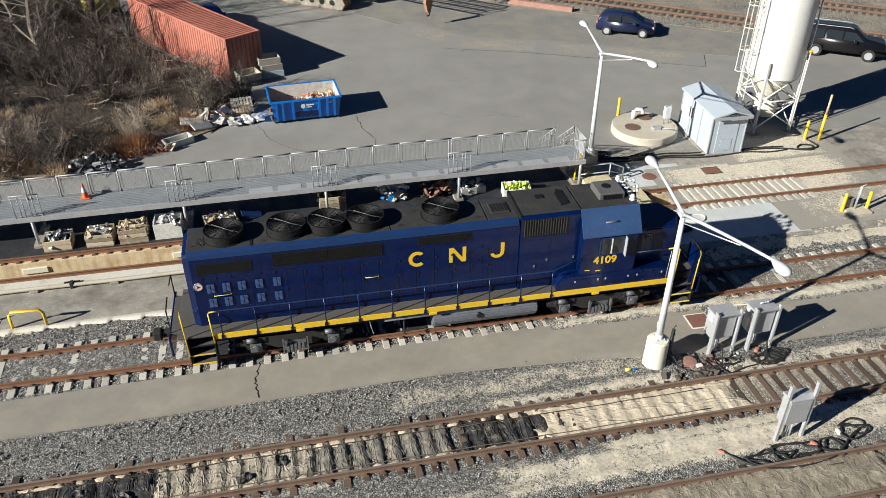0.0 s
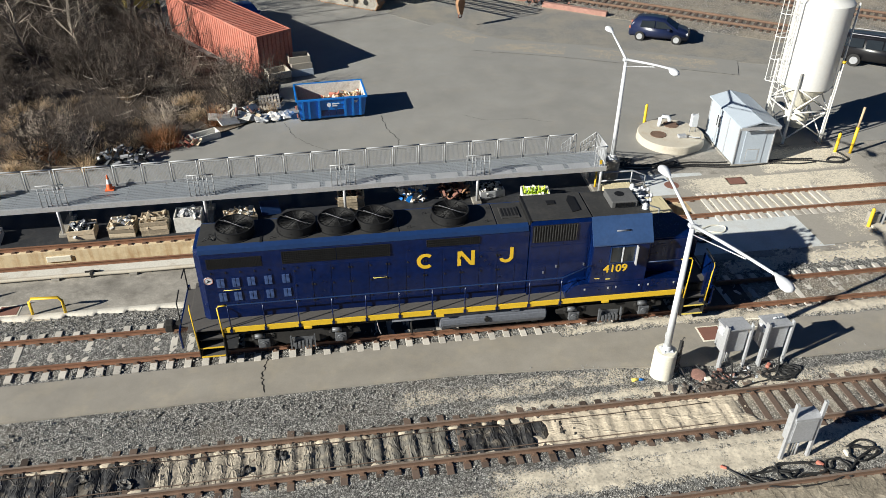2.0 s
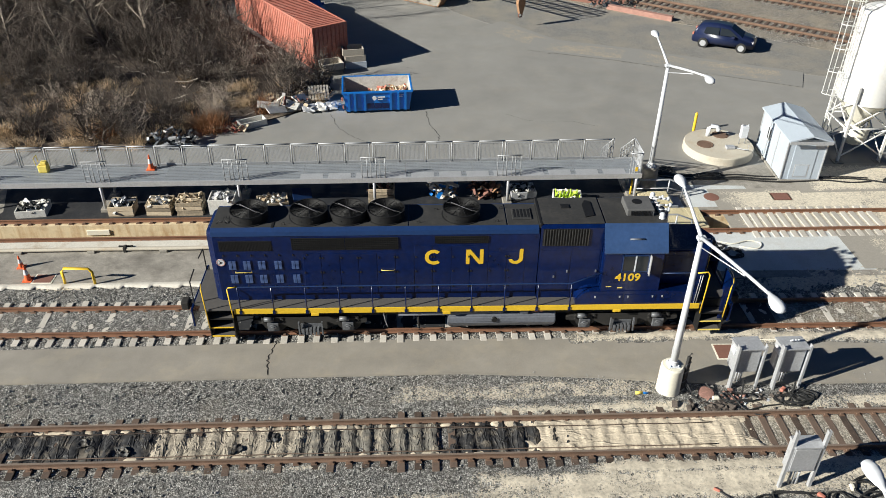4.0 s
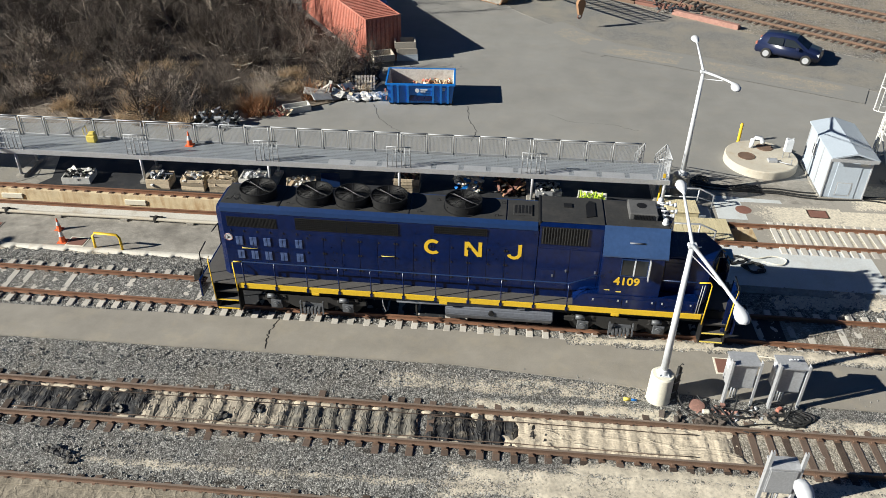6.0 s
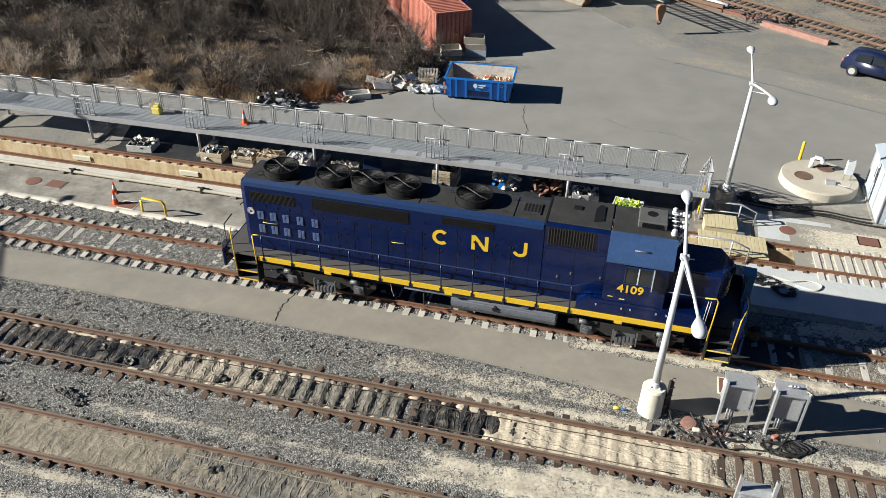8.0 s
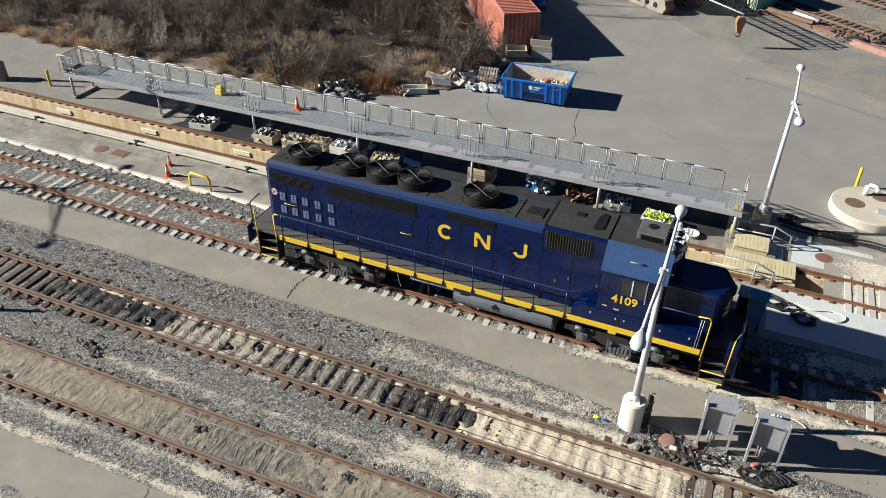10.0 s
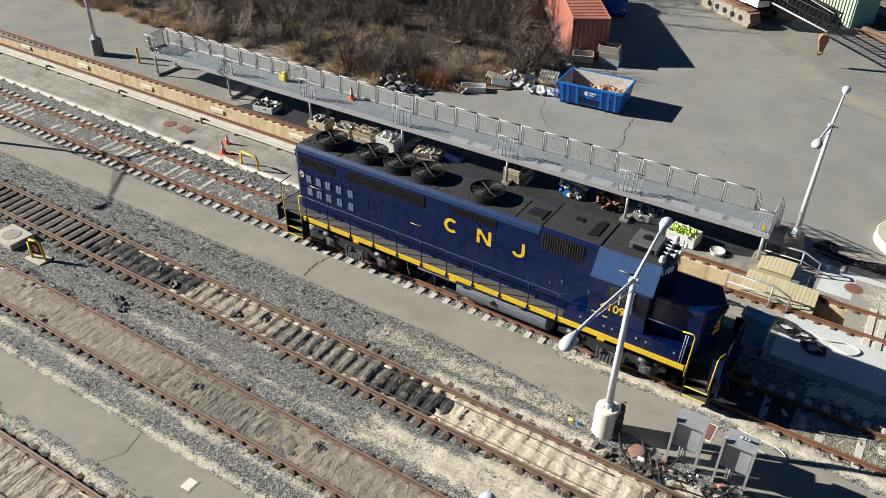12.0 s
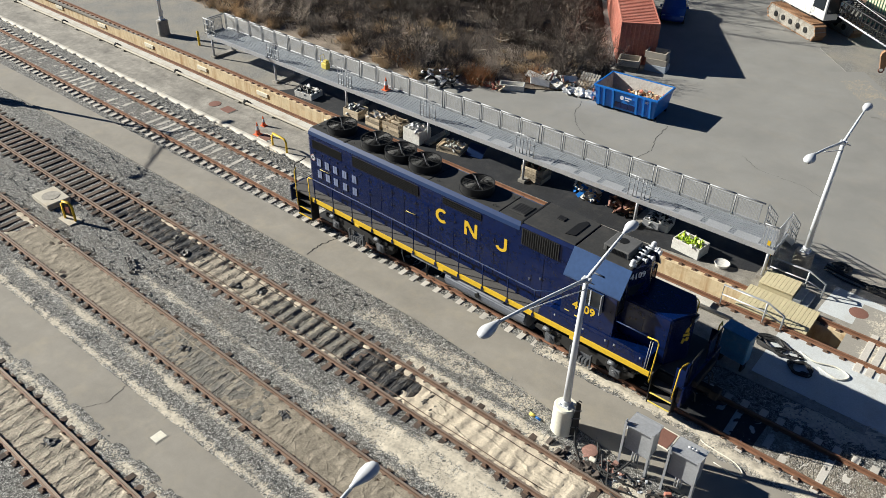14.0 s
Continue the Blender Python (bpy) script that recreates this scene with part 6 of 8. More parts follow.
# ---- rubble beside the lamp foot ----
CLOD = mat("broken_asphalt_clod", (0.085, 0.07, 0.06), 0.95, dark=0.5, light=1.6, big=4, fine=20, bump=0.5, island=0.5)
BRICK_BIT = mat("pinkish_rubble", (0.36, 0.2, 0.16), 0.9, dark=0.6, light=1.3, big=4, fine=20, bump=0.3, island=0.5)


def rubble(cx, cy, rx, ry, n, seed, low, high, material, label, bits="clod"):
    """Broken lumps lying apart on the ground."""
    rnd = random.Random(seed)
    bm = bmesh.new()
    for i in range(n):
        x, y = cx + rnd.gauss(0, rx * 0.5), cy + rnd.gauss(0, ry * 0.5)
        r = rnd.uniform(low, high)
        m = pose(x, y, r * 0.3, rnd.uniform(-30, 30), rnd.uniform(-30, 30), rnd.uniform(0, 360))
        for v in box(bm, -r, r, -r * rnd.uniform(0.4, 0.9), r * rnd.uniform(0.4, 0.9), -r * 0.5, r * rnd.uniform(0.3, 0.6)):
            v.co = m @ (v.co * rnd.uniform(0.65, 1.2))
    return tagged(part(bits, bm, material), label, "rubble", kind="stuff")


rubble(12.9, 17.6, 0.9, 0.3, 22, 3, 0.05, 0.13, CLOD, "broken dark asphalt clods beside the rail")
rubble(13.6, 18.0, 0.7, 0.4, 30, 4, 0.03, 0.09, BRICK_BIT, "pinkish rubble scattered under the cabinets", "rubble_bit")
rubble(15.2, 17.8, 0.9, 0.4, 26, 5, 0.03, 0.1, CLOD, "dark broken lumps under the cabinets")
rubble(14.6, 17.9, 1.0, 0.35, 14, 6, 0.04, 0.08, WHITE_PAINT, "pale rags and fittings under the cabinets", "rag")
bm = bmesh.new()
lathe(bm, [(0.25, 0.0), (0.26, 0.03), (0.2, 0.05), (0.02, 0.045)], 22)
tagged(part("rusty_disc", bm, BRICK_BIT, None, "", pose(13.1, 18.2, 0.05, 6, -5, 0)), "rusty round plate lying on the ballast", "plate")
t = thing("lamp_switch_board", pose(12.34, 18.42, 0.0, 0, 0, 38), "black switch board with straps against the lamp foot", "switch board")
bm = bmesh.new()
prism(bm, [(-0.13, 0.1), (0.13, 0.1), (0.1, 1.45), (-0.05, 1.55)], "y", -0.05, 0.03)
board = part("board", bm, RUBBER, t)
for z in (0.45, 0.85, 1.2):
    block("strap", (-0.14, 0.14, -0.065, -0.045, z, z + 0.04), BEARING, board)
bar("hook", [(-0.02, 0, 1.5), (0.02, -0.05, 1.66), (0.1, -0.05, 1.6)], 0.02, RUBBER, board)
for k, (x, y) in enumerate(((13.35, 18.05), (13.7, 17.7), (14.0, 17.55))):
    cable("black_cable", [(x - 0.2, y + 0.5, 0.2), (x, y + 0.2, 0.07), (x + 0.15, y - 0.15, 0.05), (x + 0.5, y - 0.4, 0.05), (x + 0.9, y - 0.35, 0.05)], 0.03, RUBBER, "black cable trailing over the rubble")


# ---- skip ----
def skip():
    t = thing("waste_skip", pose(1.72, 42.1, 0, 0, 0, 3), "blue open-top waste skip with ribbed sides, part filled", "skip")
    a, b, h = 1.78, 0.98, 1.34
    A, B = 1.92, 1.18
    bm = bmesh.new()
    lo = [bm.verts.new((x * a, y * b, 0.14)) for x, y in ((-1, -1), (1, -1), (1, 1), (-1, 1))]
    hi = [bm.verts.new((x * A, y * B, h)) for x, y in ((-1, -1), (1, -1), (1, 1), (-1, 1))]
    li = [bm.verts.new((x * (a - 0.05), y * (b - 0.05), 0.2)) for x, y in ((-1, -1), (1, -1), (1, 1), (-1, 1))]
    hi2 = [bm.verts.new((x * (A - 0.05), y * (B - 0.05), h)) for x, y in ((-1, -1), (1, -1), (1, 1), (-1, 1))]
    for i in range(4):
        j = (i + 1) % 4
        bm.faces.new((lo[i], lo[j], hi[j], hi[i]))
        f = bm.faces.new((li[j], li[i], hi2[i], hi2[j]))
        f.material_index = 1
        bm.faces.new((hi[i], hi[j], hi2[j], hi2[i]))
    bm.faces.new(lo[::-1])
    f = bm.faces.new(li)
    f.material_index = 1
    part("body", bm, (SKIP_BLUE, SKIP_IN), t)
    for x0, x1, y0, y1 in ((-A - 0.05, A + 0.05, -B - 0.06, -B + 0.04), (-A - 0.05, A + 0.05, B - 0.04, B + 0.06), (-A - 0.06, -A + 0.04, -B, B), (A - 0.04, A + 0.06, -B, B)):
        block("rim", (x0, x1, y0, y1, h - 0.07, h + 0.04), SKIP_BLUE, t, 0.015)
    for s in (-1, 1):
        for x in (-1.62, -1.28, -0.72, 0.72, 1.15, 1.55):
            bm = bmesh.new()
            y0, y1 = s * b, s * B
            vs = box(bm, x - 0.06, x + 0.06, min(y0, y0 + s * 0.09), max(y0, y0 + s * 0.09), 0.16, h - 0.06)
            for v in vs[4:]:
                v.co.y += y1 - y0
            part("rib", bm, SKIP_BLUE, t)
        bm = bmesh.new()
        y0 = s * (b + 0.04)
        for x0, x1 in ((-0.6, -0.22), (-0.18, 0.2), (0.24, 0.62)):
            vs = box(bm, x0, x1, min(y0, y0 + s * 0.06), max(y0, y0 + s * 0.06), 0.3, 0.62)
        part("pocket", bm, NAVY, t, "recessed lifting pocket")
    bm = bmesh.new()
    yy = -B + 0.055
    prism(bm, [(-0.28, 0.9), (-0.16, 0.82), (-0.06, 0.92), (-0.08, 1.06), (-0.2, 1.1), (-0.3, 1.02)], "y", yy - 0.06, yy - 0.045)
    box(bm, 0.0, 0.4, yy - 0.06, yy - 0.045, 0.98, 1.05)
    box(bm, 0.0, 0.28, yy - 0.05, yy - 0.03, 0.86, 0.91)
    box(bm, 1.22, 1.45, yy - 0.05, yy - 0.035, 1.08, 1.12)
    box(bm, 1.22, 1.4, yy - 0.05, yy - 0.035, 1.0, 1.04)
    part("marking", bm, WHITE_PAINT, t, "pale printed bars and badge")
    for s in (-1, 1):
        block("skid", (-1.85, 1.85, s * 0.7 - 0.06, s * 0.7 + 0.06, 0.04, 0.15), BLACK, t, 0.01)
        for x in (-1.7, 1.7):
            bar("roller", [(x, s * 0.85 - 0.07, 0.09), (x, s * 0.85 + 0.07, 0.09)], 0.09, BLACK, t, 12)
    block("hinge", (-1.98, -1.9, -1.14, -1.06, 0.35, 0.55), RED_BOX, t, 0.01)
    block("hinge", (-2.02, -1.94, -1.2, -1.1, 0.85, 1.05), RED_BOX, t, 0.01)
    rnd = random.Random(5)
    bm = bmesh.new()
    for i in range(130):
        x, y = rnd.uniform(-0.4, 1.65), rnd.uniform(-0.85, 0.9)
        z = 0.45 + 0.35 * (1 - abs(y)) * rnd.random() + 0.25 * (x > 0.2)
        m = pose(x, y, z, rnd.uniform(0, 90), rnd.uniform(0, 90), rnd.uniform(0, 180))
        sx, sy, sz = rnd.uniform(0.05, 0.3), rnd.uniform(0.03, 0.12), rnd.uniform(0.01, 0.08)
        for v in box(bm, -sx, sx, -sy, sy, -sz, sz):
            v.co = m @ v.co
    box(bm, -1.7, 1.7, -0.9, 0.9, 0.22, 0.45)
    for f in bm.faces:
        f.material_index = rnd.choice((0, 0, 1, 2))
    tagged(part("rubbish", bm, (BARK_TAN, CREAM, RED_BOX), t, "loose timber and scrap"), kind="stuff")


skip()


# ---- container ----
def container():
    t = thing("shipping_container", pose(-2.3, 47.5, 0, 0, 0, 32.5), "faded red corrugated steel shipping container", "container")
    W, L, Hc = 2.44, 12.2, 2.75

    def wave(bm, p0, p1, z0, z1, depth, out):
        p0, p1 = Vector(p0), Vector(p1)
        n = int((p1 - p0).length / 0.28)
        d = (p1 - p0) / n
        o = Vector(out) * depth
        line = []
        for i in range(n):
            b = p0 + d * i
            line += [b, b + d * 0.3, b + d * 0.42 + o, b + d * 0.88 + o]
        line.append(p1)
        a = [bm.verts.new((*p.xy, z0)) for p in line]
        c = [bm.verts.new((*p.xy, z1)) for p in line]
        for i in range(len(line) - 1):
            bm.faces.new((a[i], a[i + 1], c[i + 1], c[i]))
    for p0, p1, out in (((0.06, 0.06, 0), (0.06, L - 0.06, 0), (-1, 0, 0)), ((W - 0.06, 0.06, 0), (W - 0.06, L - 0.06, 0), (1, 0, 0)), ((0.06, 0.06, 0), (W - 0.06, 0.06, 0), (0, -1, 0)), ((0.06, L - 0.06, 0), (W - 0.06, L - 0.06, 0), (0, 1, 0))):
        bm = bmesh.new()
        wave(bm, p0, p1, 0.1, Hc - 0.08, 0.045, out)
        part("corrugated_wall", bm, RED_BOX, t)
    roof = block("roof", (0.03, W - 0.03, 0.03, L - 0.03, Hc - 0.09, Hc - 0.04), RED_BOX, t)
    n = 40
    pitch = (L - 0.12) / n
    rib = block("roof_rib", (0.04, W - 0.04, 0, pitch * 0.6, Hc - 0.05, Hc - 0.01), RED_BOX, roof, 0, "", pose(0, 0.06, 0))
    for i in range(1, n):
        share("roof_rib", rib.data, roof, pose(0, 0.06 + pitch * i, 0))
    for x in (0, W - 0.1):
        for y in (0, L - 0.1):
            block("corner_post", (x, x + 0.1, y, y + 0.1, 0.02, Hc), RED_BOX, t, 0.01)
    for z in (0.02, Hc - 0.1):
        for x in (0, W - 0.09):
            block("rail", (x, x + 0.09, 0.1, L - 0.1, z, z + 0.1), RED_BOX, t, 0.008)
        for y in (0, L - 0.09):
            block("rail", (0.1, W - 0.1, y, y + 0.09, z, z + 0.1), RED_BOX, t, 0.008)


container()


# ---- silo, shed, round pad ----
def silo():
    cx, cy, R = 26.25, 35.3, 1.36
    t = thing("sand_silo", pose(cx, cy, 0), "tall white steel silo on braced legs with a caged ladder", "silo")
    Z0, Z1 = 3.05, 7.3
    bm = bmesh.new()
    lathe(bm, [(R, Z0), (R, Z1), (R - 0.15, Z1 + 0.15), (0.1, Z1 + 0.5)], 48)
    part("tank", bm, WHITE_METAL, t)
    bm = bmesh.new()
    lathe(bm, [(0.25, 1.55), (R - 0.05, Z0)], 32)
    part("hopper", bm, CREAM, t, "cream conical hopper")
    bm = bmesh.new()
    lathe(bm, [(0.1, 0.35), (0.5, 0.5), (0.62, 0.8), (0.62, 1.4), (0.5, 1.7), (0.15, 1.85)], 24, (0.25, 0.25, 0))
    part("pressure_vessel", bm, CREAM, t, "rusty cream vessel under the hopper")
    bm = bmesh.new()
    for k in range(3):
        tube(bm, [(0.1 + 0.1 * k, -0.35, 1.5), (0.2, -0.5, 1.9 - 0.1 * k), (0.4, -0.3, 2.1)], 0.05, 8)
    part("valve", bm, TANK_GREY, t)
    legs = [(1.35 * math.cos(radians(a)), 1.35 * math.sin(radians(a))) for a in (-135, -45, 45, 135)]
    legs = [(x * 1.12, y * 1.12) for x, y in legs]
    for x, y in legs:
        bm = bmesh.new()
        box(bm, x - 0.06, x + 0.06, y - 0.06, y + 0.06, 0.0, 4.0, 0.01)
        leg = part("leg", bm, WHITE_METAL, t)
        block("foot", (x - 0.25, x + 0.25, y - 0.25, y + 0.25, -0.02, 0.06), CONCRETE, leg, 0.01)
    for i in range(4):
        (x0, y0), (x1, y1) = legs[i], legs[(i + 1) % 4]
        for za, zb in ((0.3, 1.75), (1.75, 0.3), (1.85, 3.2), (3.2, 1.85)):
            bar("brace", [(x0, y0, za), (x1, y1, zb)], 0.04, WHITE_METAL, t, 6)
        bar("brace", [(x0, y0, 1.8), (x1, y1, 1.8)], 0.045, WHITE_METAL, t, 6)
    # caged ladder on the west side
    lx = -R - 0.35
    lad = block("ladder", (lx - 0.02, lx + 0.02, -0.46, -0.42, 1.2, Z1 + 1.0), WHITE_METAL, t)
    block("stile", (lx - 0.02, lx + 0.02, 0.0, 0.04, 1.2, Z1 + 1.0), WHITE_METAL, lad)
    bm = bmesh.new()
    z = 1.4
    while z < Z1 + 1:
        tube(bm, [(lx, -0.44, z), (lx, 0.02, z)], 0.014, 5)
        z += 0.3
    tagged(part("rungs", bm, WHITE_METAL, lad), kind="stuff")
    bm = bmesh.new()
    z = 3.4
    hoop = [(lx - 0.37 * math.sin(a) * 1.9, -0.21 - 0.37 * math.cos(a)) for a in [math.pi * k / 10 for k in range(11)]]
    while z < Z1 + 1:
        tube(bm, [(x, y, z) for x, y in hoop], 0.022, 5)
        z += 1.15
    for x, y in hoop[1:-1:2]:
        tube(bm, [(x, y, 3.4), (x, y, Z1 + 1)], 0.016, 5)
    part("cage", bm, WHITE_METAL, lad)
    bm = bmesh.new()
    tube(bm, [(R + 0.1, -0.6, 0.3), (R + 0.1, -0.6, Z1)], 0.05, 8)
    part("fill_pipe", bm, WHITE_METAL, t)
    bm = bmesh.new()
    tube(bm, [(1.0, -1.3, 4.5), (1.0, -1.3, 4.6)], 0.09, 10)
    part("warning_lamp", bm, YELLOW, t, "amber warning lamp")
    bm = bmesh.new()
    tube(bm, [(1.0, -1.3, 0), (1.0, -1.3, 4.5)], 0.03, 6)
    part("lamp_post", bm, WHITE_METAL, t)


silo()


def shed():
    t = thing("pump_shed", pose(21.45, 32.45, 0, 0, 0, -3), "small pale blue-white panel shed with low white roof", "shed")
    w, l, h = 1.85, 3.5, 2.2
    bm = bmesh.new()
    box(bm, 0, w, 0, l, 0, h, 0.01)
    part("wall_panel", bm, SHED_WHITE, t)
    for x in (0.0, w):
        for y in (0.0, 1.2, 2.35, l):
            block("trim", (x - 0.03, x + 0.03, y - 0.04, y + 0.04, 0, h), GALV, t, 0.005)
    bm = bmesh.new()
    prism(bm, [(-0.12, h - 0.02), (w / 2, h + 0.26), (w + 0.12, h - 0.02), (w + 0.12, h + 0.05), (w / 2, h + 0.34), (-0.12, h + 0.05)], "y", -0.32, l + 0.12)
    part("roof", bm, SHED_WHITE, t)
    block("fascia", (-0.1, w + 0.1, -0.33, -0.3, h - 0.12, h + 0.04), GALV, t, 0.005)
    win = block("window", (-0.02, 0.01, 2.1, 2.5, 1.1, 1.7), GLASS_DARK, t)
    for y0, y1, z0, z1 in ((2.06, 2.54, 1.06, 1.1), (2.06, 2.54, 1.7, 1.74), (2.06, 2.1, 1.1, 1.7), (2.5, 2.54, 1.1, 1.7), (2.28, 2.32, 1.1, 1.7)):
        block("window_frame", (-0.04, 0.0, y0, y1, z0, z1), WHITE_PAINT, win)
    d = block("door", (0.35, 1.45, -0.025, 0.01, 0.05, 1.95), SHED_WHITE, t, 0.008)
    block("panel", (0.6, 1.2, -0.04, -0.02, 0.25, 0.85), SHED_WHITE, d, 0.012)
    block("frame", (0.55, 1.25, -0.032, -0.02, 0.2, 0.9), GALV, d, 0.004)
    block("sign_plate", (1.3, 1.75, -0.03, -0.01, 1.75, 1.95), GALV, t, 0.004)
    block("plinth", (-0.1, w + 0.1, -0.1, l + 0.1, -0.02, 0.08), CONCRETE, t, 0.01)


shed()


def round_pad():
    t = thing("round_tank_cover", pose(19.5, 35.75, 0), "round raised concrete tank cover with two rusty manholes", "tank cover")
    bm = bmesh.new()
    lathe(bm, [(1.78, -0.05), (1.76, 0.36), (1.72, 0.4), (0.02, 0.41)], 48)
    part("slab", bm, CONCRETE_PALE, t)
    for x, y in ((-0.75, -0.1), (0.4, 0.95)):
        bm = bmesh.new()
        lathe(bm, [(0.42, 0.405), (0.42, 0.43), (0.38, 0.435), (0.36, 0.42), (0.02, 0.425)], 28, (x, y, 0))
        part("manhole_cover", bm, RAIL_RUST, t, "rusty round manhole cover")
    bar("vent_pipe", [(-0.3, 0.9, 0.4), (-0.3, 0.9, 0.85), (-0.2, 0.85, 1.0), (0.05, 0.75, 1.0), (0.15, 0.7, 0.85), (0.15, 0.7, 0.75)], 0.11, WHITE_PAINT, t, 12, "white gooseneck vent pipe")
    block("control_box", (1.0, 1.35, -0.2, 0.05, 0.75, 1.4), WHITE_PAINT, t, 0.015)
    for x in (1.02, 1.33):
        bar("box_post", [(x, -0.08, 0.4), (x, -0.08, 1.5)], 0.025, GALV, t)
    block("junction_box", (0.15, 0.6, -0.75, -0.45, 0.41, 0.55), GALV, t, 0.02)
    bar("conduit", [(0.6, -0.6, 0.45), (0.9, -0.9, 0.5), (1.1, -1.2, 0.6), (1.15, -1.0, 0.75)], 0.03, GALV, t)


round_pad()
for k, (y0, w) in enumerate(((33.1, 0.045), (32.9, 0.04), (33.3, 0.035))):
    rnd = random.Random(30 + k)
    pts = [(15.6, y0 + 0.2, 0.05)] + [(16.4 + i * 1.05, y0 - 0.13 * i * (0.9 if i < 6 else 0.75) + rnd.uniform(-0.12, 0.12), 0.05) for i in range(10)]
    if k == 0:
        pts += [(26.6, 31.9, 0.05), (27.2, 31.8, 0.05), (27.4, 32.2, 0.06), (26.9, 32.4, 0.07), (26.5, 32.1, 0.06), (27.0, 31.85, 0.1), (27.7, 32.1, 0.05), (27.6, 32.9, 0.05)]
    cable("black_hose", pts, w, RUBBER, "long black hose lying across the concrete", 8, "hose")
tangle(16.2, 33.6, 0.4, 0.35, 4, 44, 0.045, "coiled black hose beside the lamp base")
tangle(18.0, 33.0, 0.8, 0.3, 3, 45, 0.035, "heaped black hose on the concrete")


# ---- bollards, hoops, cones, hatches ----
def bollard(x, y, h, r=0.08, label="yellow steel bollard in the ground"):
    bm = bmesh.new()
    lathe(bm, [(r, -0.1), (r, h - 0.05), (r * 0.7, h), (0.01, h + 0.02)], 16)
    tagged(part("bollard", bm, YELLOW, None, "", pose(x, y, 0)), label, "bollard", "yellow bollards")


for x, y, h in ((18.95, 38.0, 1.1), (27.5, 33.0, 1.1), (24.8, 26.05, 0.95), (26.0, 25.95, 0.95), (-25.1, 31.7, 1.0), (-10.9, 33.5, 0.9)):
    bollard(x, y, h)
t = thing("marker_pole", pose(28.2, 32.75, 0), "tall pole painted yellow below with weathered wood above", "pole")
bar("lower_sleeve", [(0, 0, 0), (0, 0, 1.5)], 0.08, YELLOW, t, 12)
bar("upper_pole", [(0, 0, 1.5), (0.02, 0, 2.6)], 0.06, BARK_TAN, t, 10)
t = thing("standpipe", pose(25.4, 26.0, 0), "grey standpipe between two bollards on a concrete pad", "standpipe")
block("pad", (-0.5, 0.6, -0.5, 0.3, -0.02, 0.12), CONCRETE_PALE, t, 0.02)
bar("pipe", [(0, 0, 0.1), (0, 0, 1.25), (0.2, 0, 1.35)], 0.05, GALV, t)
block("shield", (-0.5, -0.05, 0.1, 0.5, 0.05, 0.6), CONCRETE, t, 0.02)


def hoop(x, y, w, h, rz, label):
    bm = bmesh.new()
    tube(bm, [(-w / 2, 0, -0.05), (-w / 2, 0, h - 0.15), (-w / 2 + 0.12, 0, h), (w / 2 - 0.12, 0, h), (w / 2, 0, h - 0.15), (w / 2, 0, -0.05)], 0.055, 10)
    t = tagged(part("guard_hoop", bm, YELLOW, None, "", pose(x, y, 0, 0, 0, rz)), label, "guard rail", "yellow hoops")
    return t


hoop(-9.75, 25.35, 1.2, 0.75, -4, "yellow tubular guard hoop on the concrete")
h = hoop(-11.65, 14.75, 0.62, 0.95, 14, "yellow hoop with a red and white sign panel")
bm = bmesh.new()
box(bm, -0.22, 0.22, -0.02, 0.02, 0.25, 0.85)
part("sign_panel", bm, BLACK, h)
block("stripe", (-0.12, 0.12, -0.03, 0.03, 0.4, 0.7), RED_BOX, h)
tagged(block("hoop_base", (-12.2, -11.2, 14.45, 15.05, -0.05, 0.05), CONCRETE_PALE, None, 0.015), "pale concrete base of the yellow hoop", "base")
t = thing("access_chamber", pose(-13.9, 15.1, 0, 0, 0, -2), "square concrete chamber top with a round lid", "chamber")
block("slab", (-0.75, 0.75, -0.55, 0.55, -0.1, 0.24), CONCRETE_PALE, t, 0.03)
bm = bmesh.new()
lathe(bm, [(0.4, 0.235), (0.4, 0.255), (0.02, 0.26)], 28)
part("lid", bm, CONCRETE, t)


def cone(x, y, z=0.0, s=1.0, label="orange and white traffic cone"):
    t = thing("traffic_cone", pose(x, y, z), label, "traffic cone", "cones")
    orange = CONE
    block("base", (-0.19 * s, 0.19 * s, -0.19 * s, 0.19 * s, 0, 0.04), orange, t, 0.01)
    bm = bmesh.new()
    lathe(bm, [(0.14 * s, 0.04), (0.1 * s, 0.3 * s), (0.09 * s, 0.31 * s)], 16)
    part("lower", bm, orange, t)
    bm = bmesh.new()
    lathe(bm, [(0.1 * s, 0.3 * s), (0.06 * s, 0.52 * s)], 16)
    part("collar", bm, WHITE_PAINT, t)
    bm = bmesh.new()
    lathe(bm, [(0.061 * s, 0.52 * s), (0.025 * s, 0.72 * s), (0.02 * s, 0.72 * s)], 16)
    part("tip", bm, orange, t)


CONE = mat("cone_orange", (0.75, 0.14, 0.04), 0.6, dark=0.85, light=1.1, big=3, fine=20, bump=0.03)
cone(-8.35, 32.05, 1.51, 1.0, "orange and white traffic cone on the platform deck")
cone(-11.9, 25.7, 0.0, 1.0)
cone(-12.5, 26.6, 0.0, 0.8)
t = thing("yellow_caddy", pose(-13.1, 32.0, 1.505), "pale yellow plastic caddy on the platform deck", "caddy")
block("tub", (-0.22, 0.22, -0.16, 0.16, 0, 0.36), YELLOW_PALE, t, 0.05)
block("bucket", (-0.08, 0.2, -0.12, 0.12, 0.36, 0.52), YELLOW_PALE, t, 0.04)
bar("handle", [(-0.24, -0.15, 0.4), (-0.26, -0.15, 0.75), (-0.26, 0.15, 0.75), (-0.24, 0.15, 0.4)], 0.02, YELLOW_PALE, t)


